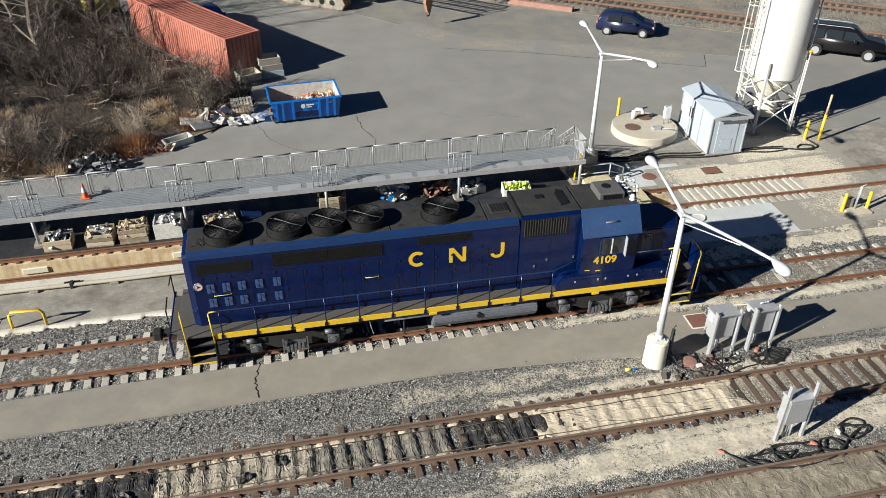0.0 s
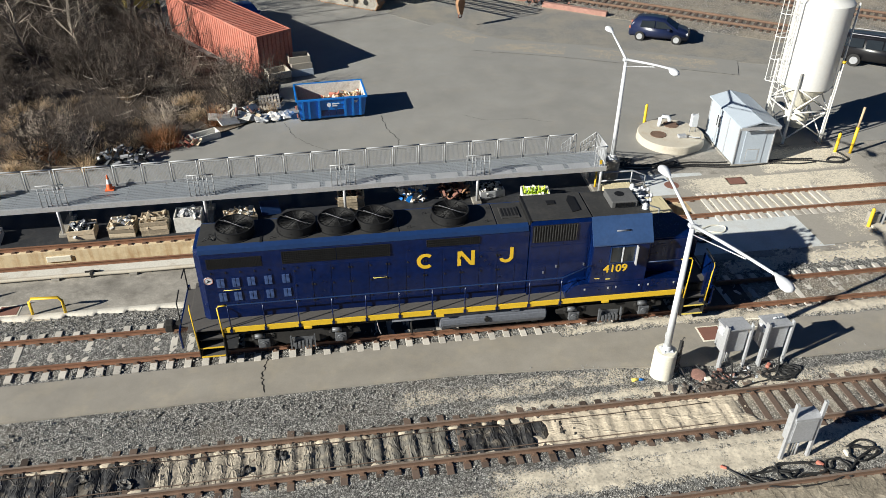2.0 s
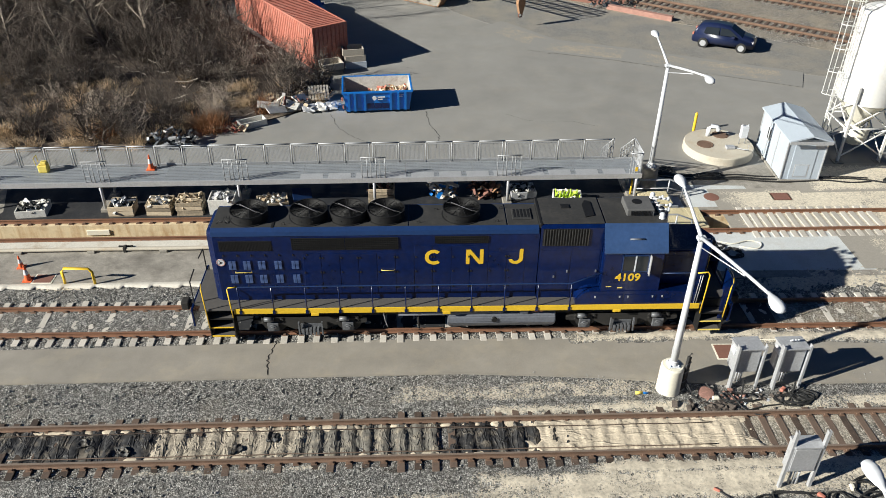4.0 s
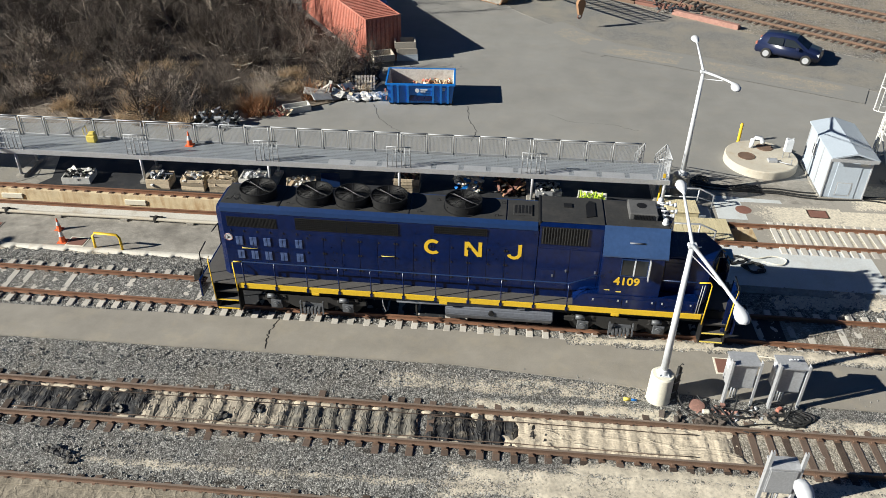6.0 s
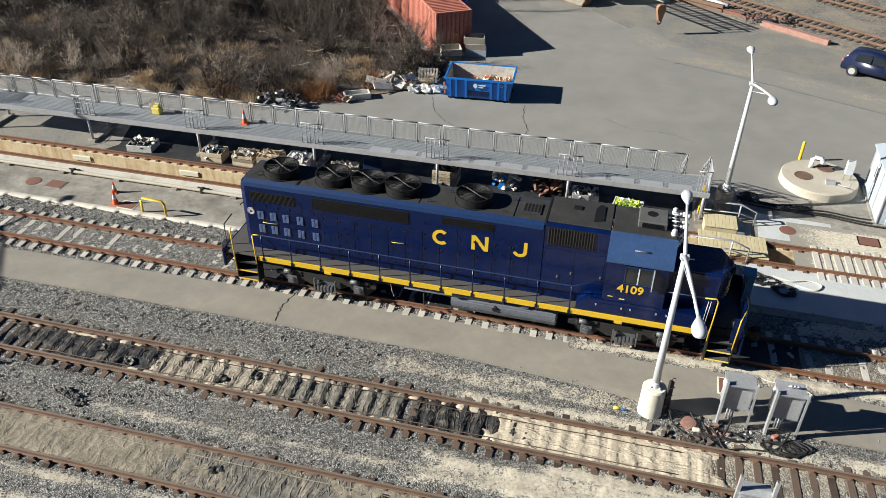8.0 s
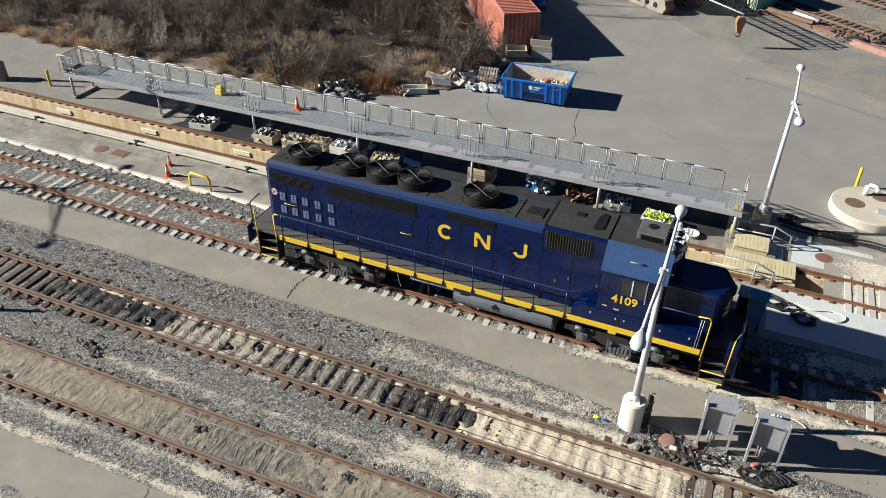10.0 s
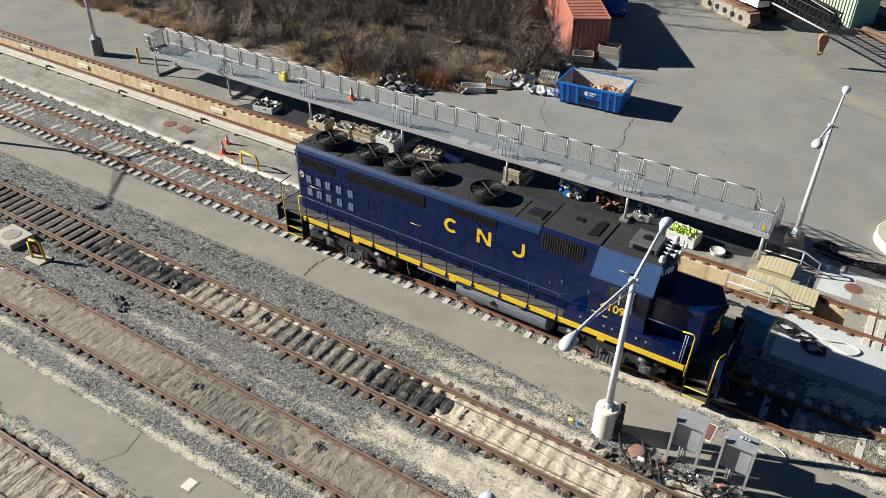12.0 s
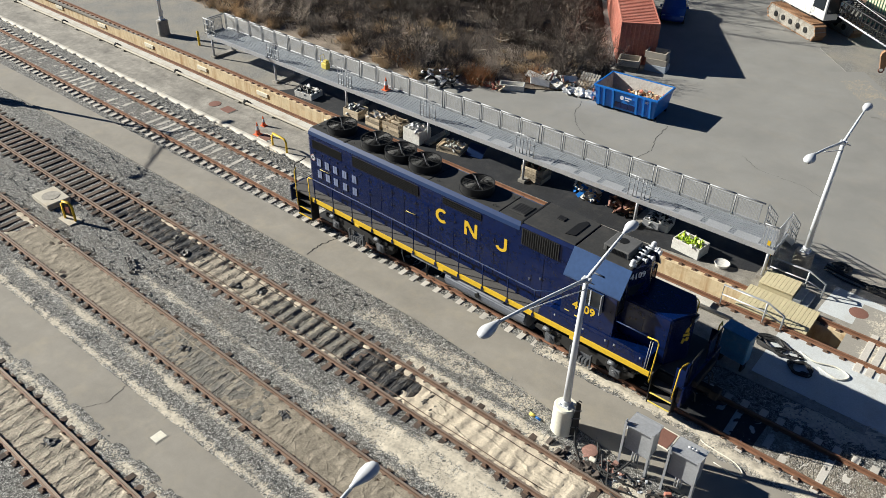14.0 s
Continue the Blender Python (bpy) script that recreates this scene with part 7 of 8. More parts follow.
def hatch(x, y, w, d, rz, frame_mat, lid_mat, label):
    t = thing("ground_hatch", pose(x, y, 0.008, 0, 0, rz), label, "hatch", "hatches")
    block("rim", (-w / 2 - 0.06, w / 2 + 0.06, -d / 2 - 0.06, d / 2 + 0.06, -0.03, 0.012), frame_mat, t, 0.006)
    block("lid", (-w / 2, w / 2, -d / 2, d / 2, 0.0, 0.024), lid_mat, t, 0.006)


RUSTY_LID = mat("rust_brown_plate", (0.2, 0.095, 0.07), 0.8, dark=0.8, light=1.15, big=1.5, fine=25, bump=0.1)
hatch(14.55, 20.25, 0.78, 0.72, -2, CREAM, RUSTY_LID, "rust-brown steel hatch in a pale frame")
hatch(20.9, 30.9, 0.8, 0.6, -2, CREAM, RUSTY_LID, "red-brown steel hatch in the concrete")
hatch(2.2, 9.85, 0.34, 0.4, 0, CONCRETE, CREAM, "small pale hatch in the asphalt path")
hatch(-15.6, 26.6, 0.8, 0.6, -2, CONCRETE, RUSTY_LID, "rusty square grating in the concrete")
hatch(-11.3, 25.75, 0.7, 0.55, -2, CREAM, RUSTY_LID, "rusty plate in the concrete beside a cone")
for x, y in ((17.6, 31.0), (-16.8, 26.6)):
    bm = bmesh.new()
    lathe(bm, [(0.36, -0.02), (0.36, 0.02), (0.32, 0.025), (0.02, 0.025)], 28, (x, y, 0))
    tagged(part("manhole", bm, RUSTY_LID), "round rusty manhole in the concrete", "manhole")


# ---- pit crossing ----
t = thing("pit_crossing", pose(14.7, 0, 0), "tan ribbed deck boards crossing the pit track with a step", "crossing deck")
PLANK = mat("tan_deck_board", (0.55, 0.48, 0.3), 0.75, dark=0.85, light=1.08, big=2, fine=30, bump=0.08, island=0.2)
bm = bmesh.new()
box(bm, 0.004, 0.15, 0, 1.65, 0.2, 0.25, 0.006)
first = part("board", bm, PLANK, t, "", pose(-1.0, 28.1, 0))
for i in range(1, 18):
    share("board", first.data, t, pose(-1.0 + 0.155 * i, 28.1 - 0.002 * i, 0))
bm = bmesh.new()
box(bm, 0.004, 0.15, 0, 1.1, 0.38, 0.43, 0.006)
first = part("step_board", bm, PLANK, t, "", pose(-0.75, 29.85, 0))
for i in range(1, 9):
    share("step_board", first.data, t, pose(-0.75 + 0.155 * i, 29.85, 0))
block("frame", (-1.0, 1.65, 28.12, 28.18, 0.0, 0.2), GALV, t)
block("frame", (-0.74, 0.63, 29.9, 30.9, 0.0, 0.38), PLANK, t, 0.01)
for i, (z, y) in enumerate(((0.25, 0.0), (0.12, 0.0))):
    block("side_step", (0.66 + 0.3 * i, 0.96 + 0.3 * i, 29.9, 30.9, 0, z), GRATE, t, 0.01)
for x0, y0, x1, y1 in ((-0.75, 31.0, 0.75, 31.0), (-1.5, 27.95, 0.2, 27.95)):
    bm = bmesh.new()
    tube(bm, [(x0, y0, 0), (x0, y0, 1.0), (x1, y1, 1.0), (x1 + 0.7, y1, 0.7), (x1 + 0.7, y1, 0)], 0.04, 8)
    tube(bm, [(x0, y0, 0.55), (x1, y1, 0.55), (x1 + 0.7, y1, 0.35)], 0.03, 8)
    tube(bm, [(x1, y1, 0), (x1, y1, 1.0)], 0.035, 8)
    part("hand_rail", bm, GALV, t)
bar("yellow_post", [(-0.95, 31.2, 0), (-0.95, 31.2, 1.0)], 0.05, YELLOW, t)
t = thing("blue_cabinet", pose(14.9, 25.0, 0, 0, 0, -6), "weathered blue equipment cabinet beside the locomotive, sky sheen painted in", "cabinet")
# Blue raised so that reflected sky light is part of the paint.
BOX_BLUE = mat("weathered_blue_sky_sheen", (0.11, 0.28, 0.42), 0.45, dark=0.75, light=1.2, big=2, fine=14, bump=0.03, stain=(0.3, 0.36, 0.4), stain_amount=0.3)
b = block("body", (-0.5, 0.5, -0.24, 0.24, 0.4, 1.56), BOX_BLUE, t, 0.02)
block("door", (-0.46, 0.46, -0.26, -0.23, 0.45, 1.5), BOX_BLUE, b, 0.008)
block("cap", (-0.54, 0.54, -0.3, 0.3, 1.56, 1.61), BOX_BLUE, t, 0.01)
for x in (-0.42, 0.42):
    block("leg", (x - 0.04, x + 0.04, -0.16, 0.16, 0, 0.41), BLACK, t)
tangle(16.9, 26.3, 0.5, 0.42, 5, 60, 0.03, "coiled black hose on the concrete")
tangle(15.6, 27.0, 0.7, 0.4, 6, 62, 0.03, "heap of black hoses beside the pit track")
tangle(16.0, 26.9, 0.8, 0.4, 3, 61, 0.03, "heap of black hoses beside the pit track")
cable("pale_hose", [(16.6, 27.2, 0.06), (17.2, 27.0, 0.06), (17.9, 27.2, 0.06), (18.4, 27.0, 0.05), (18.1, 26.6, 0.05), (17.4, 26.8, 0.05)], 0.028, CREAM, "pale hose lying in a loop on the concrete", 8, "hose")
cable("yellow_hose", [(15.6, 20.9, 0.05), (15.9, 20.8, 0.06), (16.8, 20.7, 0.06), (17.2, 20.4, 0.05), (16.9, 20.25, 0.05), (16.3, 20.3, 0.05)], 0.018, CREAM, "thin pale yellow hose along the path edge", 7, "hose")


# ---- crates and scrap under the platform ----
def lump(bm, rnd, n, rx, ry, z0, h, mats):
    for i in range(n):
        x, y = rnd.uniform(-rx, rx), rnd.uniform(-ry, ry)
        m = pose(x, y, z0 + rnd.uniform(0, h), rnd.uniform(-50, 50), rnd.uniform(-50, 50), rnd.uniform(0, 180))
        s = (rnd.uniform(0.05, 0.28), rnd.uniform(0.02, 0.1), rnd.uniform(0.012, 0.06))
        k0 = len(bm.faces)
        for v in box(bm, -s[0], s[0], -s[1], s[1], -s[2], s[2]):
            v.co = m @ v.co
        bm.faces.ensure_lookup_table()
        c = rnd.randrange(mats)
        for f in bm.faces[k0:]:
            f.material_index = c


def heap(name, x, y, rx, ry, h, n, mats, seed, label, category):
    bm = bmesh.new()
    lump(bm, random.Random(seed), n, rx, ry, 0.05, h, len(mats))
    lathe(bm, [(min(rx, ry) * 0.9, -0.05), (min(rx, ry) * 0.6, h * 0.4), (0.05, h * 0.55)], 9)
    tagged(part(name, bm, mats, None, "", pose(x, y, 0)), label, category, kind="stuff")


def crate(x, y, w, d, h, wall, fill, rz, seed, label, n=26):
    t = thing("scrap_crate", pose(x, y - 0.15, 0, 0, 0, rz), label, "crate", "crates under the platform")
    for dims in ((-w / 2, w / 2, -d / 2, -d / 2 + 0.05, 0.06, h), (-w / 2, w / 2, d / 2 - 0.05, d / 2, 0.06, h), (-w / 2, -w / 2 + 0.05, -d / 2 + 0.05, d / 2 - 0.05, 0.06, h), (w / 2 - 0.05, w / 2, -d / 2 + 0.05, d / 2 - 0.05, 0.06, h)):
        if wall is WHITE_PLASTIC or wall is GALV:
            block("side", dims, wall, t, 0.008)
            continue
        rnd = random.Random(seed * 7 + int(dims[0] * 10))
        rows = max(2, int((h - 0.06) / 0.17))
        for i in range(rows):
            z0 = 0.07 + i * (h - 0.07) / rows
            ob = block("board", (dims[0], dims[1], dims[2], dims[3], z0, z0 + (h - 0.07) / rows - 0.025), wall, t, 0.006)
            ob.matrix_basis = ob.matrix_basis @ pose(rnd.uniform(-0.012, 0.012), rnd.uniform(-0.012, 0.012), 0, 0, rnd.uniform(-0.8, 0.8), 0)
    block("base", (-w / 2, w / 2, -d / 2, d / 2, 0.0, 0.08), wall, t, 0.01)
    bm = bmesh.new()
    lump(bm, random.Random(seed), int(n * 2.2), w / 2 - 0.15, d / 2 - 0.12, h * 0.55, h * 0.5, len(fill))
    tagged(part("scrap", bm, fill, t, "mixed scrap parts"), kind="stuff")
    return t


HOOK_RUST = mat("orange_rust", (0.3, 0.17, 0.09), 0.8, dark=0.6, light=1.3, big=3, fine=20, bump=0.1)
WHITE_PLASTIC = mat("dirty_white_plastic", (0.68, 0.67, 0.63), 0.55, dark=0.75, light=1.1, big=2, fine=12, bump=0.08, stain=(0.3, 0.25, 0.2), stain_amount=0.25)
CARD = mat("tan_board", (0.46, 0.38, 0.27), 0.85, dark=0.5, light=1.3, big=2.5, fine=15, bump=0.2, island=0.5)
LIME = mat("lime_plastic", (0.5, 0.68, 0.04), 0.5, dark=0.8, light=1.1, big=3, fine=15, bump=0.03)
crate(-13.6, 31.1, 1.3, 1.0, 0.35, WHITE_PLASTIC, (WHITE_PLASTIC, BLACK), 6, 1, "dirty white tub heaped with scrap")
crate(-9.55, 30.95, 1.1, 0.9, 0.55, CARD, (WHITE_PLASTIC, BLACK, TANK_GREY), 2, 2, "battered crate of dark pipe offcuts")
crate(-7.85, 30.95, 1.1, 0.9, 0.6, CARD, (WHITE_PLASTIC, GALV, CARD), -2, 3, "tan crate of mixed scrap")
crate(-6.5, 30.95, 1.15, 0.95, 0.7, CARD, (CARD,), 1, 4, "tan board crate filled to the top")
crate(-5.05, 31.0, 1.15, 0.95, 0.75, WHITE_PLASTIC, (WHITE_PLASTIC, GALV), -1, 5, "white plastic crate of pale scrap")
crate(-2.9, 31.3, 1.4, 0.9, 0.35, CARD, (CARD, WHITE_PLASTIC, BARK_TAN), 12, 6, "low crate of splintered boards", 34)
crate(2.1, 31.7, 1.2, 0.9, 0.75, CARD, (BLACK, CARD, RUSTY_LID), 0, 7, "slatted timber crate of dark steel parts")
heap("rubbish_heap", 5.0, 31.75, 0.62, 0.5, 0.7, 90, (WHITE_PLASTIC, CARD, SKIP_BLUE, WHITE_PLASTIC), 8, "heap of white and blue sacks of rubbish", "rubbish")
heap("scrap_heap", 6.95, 31.65, 0.65, 0.5, 0.6, 100, (RUSTY_LID, BLACK, HOOK_RUST, BLACK), 9, "heap of rusty scrap iron under the platform", "scrap heap")
crate(8.7, 31.8, 1.2, 0.9, 0.35, GALV, (WHITE_PLASTIC, BLACK, GALV), 5, 10, "low bin of tangled metal scrap", 40)
lc = crate(10.65, 30.85, 1.3, 0.85, 0.52, WHITE_PLASTIC, (WHITE_PLASTIC, LIME), -8, 11, "white plastic bin of lime green parts", 10)
bm = bmesh.new()
rnd = random.Random(8)
for i in range(20):
    x = -0.55 + i * 0.057
    tube(bm, [(x, rnd.uniform(-0.25, 0.2), 0.35), (x + rnd.uniform(-0.06, 0.06), rnd.uniform(-0.3, 0.3), rnd.uniform(0.58, 0.74))], 0.03, 6)
part("lime_bundle", bm, LIME, lc, "lime green plastic sticks")
bm = bmesh.new()
lathe(bm, [(0.27, 0), (0.31, 0.14), (0.33, 0.16), (0.3, 0.17), (0.24, 0.13), (0.02, 0.13)], 24, (12.2, 30.5, 0.012))
tagged(part("basin", bm, WHITE_PLASTIC), "round shallow white basin on the concrete", "basin")
bm = bmesh.new()
for v in box(bm, -0.45, 0.45, -0.03, 0.03, 0, 0.75, 0.01):
    pass
tagged(part("leaning_panel", bm, NAVY_LIGHT, None, "", pose(-1.5, 31.2, 0.05, -55, 10, 20)), "blue and white panel leaning in the scrap", "panel")


# ---- heaps beside the brush ----
DARK_SCRAP = mat("dark_scrap", (0.05, 0.055, 0.06), 0.5, 0.3, dark=0.5, light=2.2, big=3, fine=14, bump=0.2)
heap("scrap_heap", -8.9, 37.6, 1.2, 0.7, 0.6, 70, (DARK_SCRAP, BLACK, GALV), 1, "heap of dark tangled scrap at the brush edge", "scrap heap")
heap("scrap_heap", -3.4, 41.9, 1.1, 0.6, 0.6, 50, (WHITE_PLASTIC, DARK_SCRAP, CARD, RUSTY_LID), 2, "heap of white boards and dark scrap", "scrap heap")
heap("brick_heap", -6.3, 39.2, 1.0, 0.3, 0.2, 60, (RUSTY_LID, RED_BOX, CARD), 3, "row of broken red bricks at the brush edge", "rubble")
heap("scrap_heap", -2.0, 43.2, 0.9, 0.6, 0.5, 40, (DARK_SCRAP, CARD, GALV), 4, "heap of sticks and scrap beside the skip", "scrap heap")


def tub(x, y, z, w, d, h, rz, label, material=None):
    t = thing("open_tub", pose(x, y, z, 0, 0, rz), label, "tub", "tubs beside the container")
    material = material or CREAM_TUB
    for dims in ((-w / 2, w / 2, -d / 2, -d / 2 + 0.07, 0, h), (-w / 2, w / 2, d / 2 - 0.07, d / 2, 0, h), (-w / 2, -w / 2 + 0.07, -d / 2 + 0.07, d / 2 - 0.07, 0, h), (w / 2 - 0.07, w / 2, -d / 2 + 0.07, d / 2 - 0.07, 0, h)):
        block("side", dims, material, t, 0.012)
    block("base", (-w / 2 + 0.01, w / 2 - 0.01, -d / 2 + 0.01, d / 2 - 0.01, 0.0, 0.07), material, t)


CREAM_TUB = mat("weathered_tub", (0.42, 0.38, 0.32), 0.8, dark=0.75, light=1.15, big=1.5, fine=14, bump=0.08)
tub(-1.25, 47.2, 0.35, 1.35, 1.1, 0.42, 20, "weathered open tub beside the container")
tub(-1.25, 47.2, 0.0, 1.3, 1.0, 0.35, 16, "dark timber stand under a weathered tub", DARK_SCRAP)
tub(0.2, 48.3, 0.0, 1.35, 0.9, 0.42, 8, "pale blue tub at the foot of a stack", SHED_WHITE)
tub(0.15, 48.35, 0.42, 1.3, 0.95, 0.4, 12, "weathered tub in a stack")
tub(0.05, 48.4, 0.82, 1.35, 1.0, 0.42, 10, "weathered open tub on top of a stack")
tub(-5.1, 39.7, 0.0, 1.5, 0.7, 0.35, 28, "white plastic trough on the asphalt edge", WHITE_PLASTIC)
for k, (x, y, rz) in enumerate(((-3.9, 40.9, 40), (-3.3, 41.6, -20), (-2.7, 42.3, 60), (-4.4, 41.2, 10))):
    tagged(block("white_board", (-0.6, 0.6, -0.25, 0.25, 0, 0.06), WHITE_PLASTIC, None, 0.01, "", pose(x, y, 0.35 + 0.05 * k, 25, 12, rz)), "white plastic board thrown on a scrap heap", "board", "white boards")
for k in range(3):
    bm = bmesh.new()
    bmesh.ops.create_icosphere(bm, subdivisions=3, radius=0.42)
    for v in bm.verts:
        v.co *= 1 + 0.5 * noise.noise(v.co * 4 + Vector((k * 5, 0, 0))) + 0.25 * noise.noise(v.co * 11)
        v.co.z *= 0.5
    tagged(part("plastic_sack", bm, (GALV, WHITE_PLASTIC, GALV)[k], None, "", pose(-2.1 + 0.62 * k, 41.5 + 0.15 * k, 0.18)), "crumpled pale sack lying on the asphalt", "sack", "sacks")
t = thing("pallet", pose(-1.7, 43.0, 0.45, 35, 0, 8), "grey timber pallet propped against a heap", "pallet")
for i in range(7):
    block("slat", (-0.6 + i * 0.175, -0.48 + i * 0.175, -0.5, 0.5, 0, 0.03), CREAM_TUB, t)
for y in (-0.46, 0, 0.42):
    block("bearer", (-0.6, 0.57, y, y + 0.06, -0.09, 0), CREAM_TUB, t)


# ---- vehicles ----
def car(name, m, paint, L, W, Hh, profile, glass, wheel_x, label, category):
    t = thing(name, m, label, category)
    bm = bmesh.new()
    prism(bm, profile, "y", -W / 2, W / 2)
    top = max(p[1] for p in profile)
    for v in bm.verts:
        k = max(0.0, (v.co.z - top * 0.58) / (top * 0.42))
        v.co.y *= 1 - 0.2 * k
        v.co.y *= 1 - 0.1 * max(0, abs(v.co.x) / (L / 2) - 0.85) / 0.15
    bmesh.ops.bevel(bm, geom=[e for e in bm.edges], offset=0.07, segments=3, affect="EDGES")
    for f in bm.faces:
        f.smooth = True
    part("body", bm, paint, t)
    for s in (-1, 1):
        for gx in glass:
            bm = bmesh.new()
            f = prism(bm, gx, "y", s * W / 2 - 0.01, s * W / 2 + 0.012)
            for v in bm.verts:
                k = max(0.0, (v.co.z - top * 0.58) / (top * 0.42))
                v.co.y *= 1 - 0.2 * k
            part("side_window", bm, GLASS_DARK, t)
        for wx in wheel_x:
            bm = bmesh.new()
            r = 0.33 if Hh < 1.6 else 0.4
            tube(bm, [(wx, s * (W / 2 - 0.2), r), (wx, s * (W / 2 + 0.015), r)], r, 24)
            wh = part("wheel", bm, RUBBER, t)
            bm = bmesh.new()
            tube(bm, [(wx, s * (W / 2), r), (wx, s * (W / 2 + 0.03), r)], r * 0.62, 18)
            part("rim", bm, GALV, wh, "silver wheel rim")
        block("headlight", (L / 2 - 0.32, L / 2 - 0.08, min(s * (W / 2 - 0.35), s * (W / 2 - 0.1)), max(s * (W / 2 - 0.35), s * (W / 2 - 0.1)), top * 0.42, top * 0.52), WHITE_PAINT, t, 0.02)
        block("tail_light", (-L / 2 + 0.0, -L / 2 + 0.12, min(s * (W / 2 - 0.3), s * (W / 2 - 0.12)), max(s * (W / 2 - 0.3), s * (W / 2 - 0.12)), top * 0.5, top * 0.62), RED_BOX, t, 0.02)
        block("mirror", (0.55, 0.75, min(s * (W / 2), s * (W / 2 + 0.16)), max(s * (W / 2), s * (W / 2 + 0.16)), top * 0.6, top * 0.7), paint, t, 0.03)
    return t


CAR_BLUE = mat("dark_blue_car_paint", (0.01, 0.016, 0.05), 0.3, dark=0.9, light=1.1, big=1, fine=6, bump=0.0, coat=0.4)
CAR_BLACK = mat("black_car_paint", (0.008, 0.008, 0.01), 0.3, dark=0.9, light=1.1, big=1, fine=6, bump=0.0, coat=0.4)
CAR_BRIGHT = mat("blue_car_paint", (0.012, 0.06, 0.3), 0.3, dark=0.9, light=1.1, big=1, fine=6, bump=0.0, coat=0.4)
hatch_profile = [(-2.02, 0.3), (2.02, 0.3), (2.05, 0.62), (1.85, 0.86), (1.2, 0.98), (0.35, 1.48), (-0.6, 1.54), (-1.6, 1.45), (-1.95, 0.98), (-2.05, 0.6)]
hatch_glass = [[(0.95, 1.02), (0.3, 1.42), (-0.25, 1.45), (-0.25, 1.0)], [(-0.33, 1.0), (-0.33, 1.45), (-1.2, 1.4), (-1.3, 1.0)]]
c = car("parked_hatchback", pose(25.1, 51.0, 0, 0, 0, -28.5), CAR_BLUE, 4.1, 1.7, 1.5, hatch_profile, hatch_glass, (-1.25, 1.25), "dark blue hatchback car parked at the yard edge", "car")
bm = bmesh.new()
f = [bm.verts.new(p) for p in ((1.22, -0.68, 1.0), (1.22, 0.68, 1.0), (0.4, 0.55, 1.49), (0.4, -0.55, 1.49))]
bm.faces.new(f)
bmesh.ops.solidify(bm, geom=bm.faces[:], thickness=0.03)
part("windscreen", bm, GLASS_DARK, c)
suv_profile = [(-2.7, 0.4), (2.6, 0.4), (2.65, 0.8), (2.5, 1.1), (1.35, 1.22), (0.6, 1.85), (-0.5, 1.92), (-2.5, 1.88), (-2.72, 1.2), (-2.74, 0.7)]
suv_glass = [[(1.15, 1.25), (0.55, 1.76), (-0.1, 1.8), (-0.1, 1.25)], [(-0.18, 1.25), (-0.18, 1.8), (-1.15, 1.8), (-1.15, 1.25)], [(-1.3, 1.25), (-1.3, 1.8), (-2.35, 1.78), (-2.5, 1.25)]]
c = car("parked_suv", pose(37.5, 44.0, 0, 0, 0, -34.5), CAR_BLACK, 5.4, 1.95, 1.9, suv_profile, suv_glass, (-1.62, 1.62), "large black sport utility vehicle parked beside the silo", "car")
for s in (-0.62, 0.62):
    bar("roof_rail", [(-2.2, s, 1.93), (-2.0, s, 2.0), (0.2, s, 2.0), (0.4, s, 1.92)], 0.025, GALV, c)
car("parked_saloon", pose(-3.7, 58.7, 0, 0, 0, -68), CAR_BRIGHT, 4.5, 1.75, 1.45, [(-2.2, 0.3), (2.22, 0.3), (2.25, 0.6), (2.05, 0.82), (1.0, 0.95), (0.3, 1.4), (-0.7, 1.45), (-1.5, 1.05), (-2.2, 0.98), (-2.25, 0.6)], [[(0.85, 0.98), (0.25, 1.34), (-0.3, 1.36), (-0.3, 0.98)], [(-0.36, 0.98), (-0.36, 1.36), (-0.75, 1.35), (-1.25, 1.0)]], (-1.35, 1.4), "blue saloon car parked beside the container", "car")


BARE_STEEL = mat("worn_grey_steel", (0.34, 0.32, 0.28), 0.7, 0.1, dark=0.5, light=1.25, big=1.5, fine=12, bump=0.1, stain=(0.2, 0.13, 0.08), stain_amount=0.4)


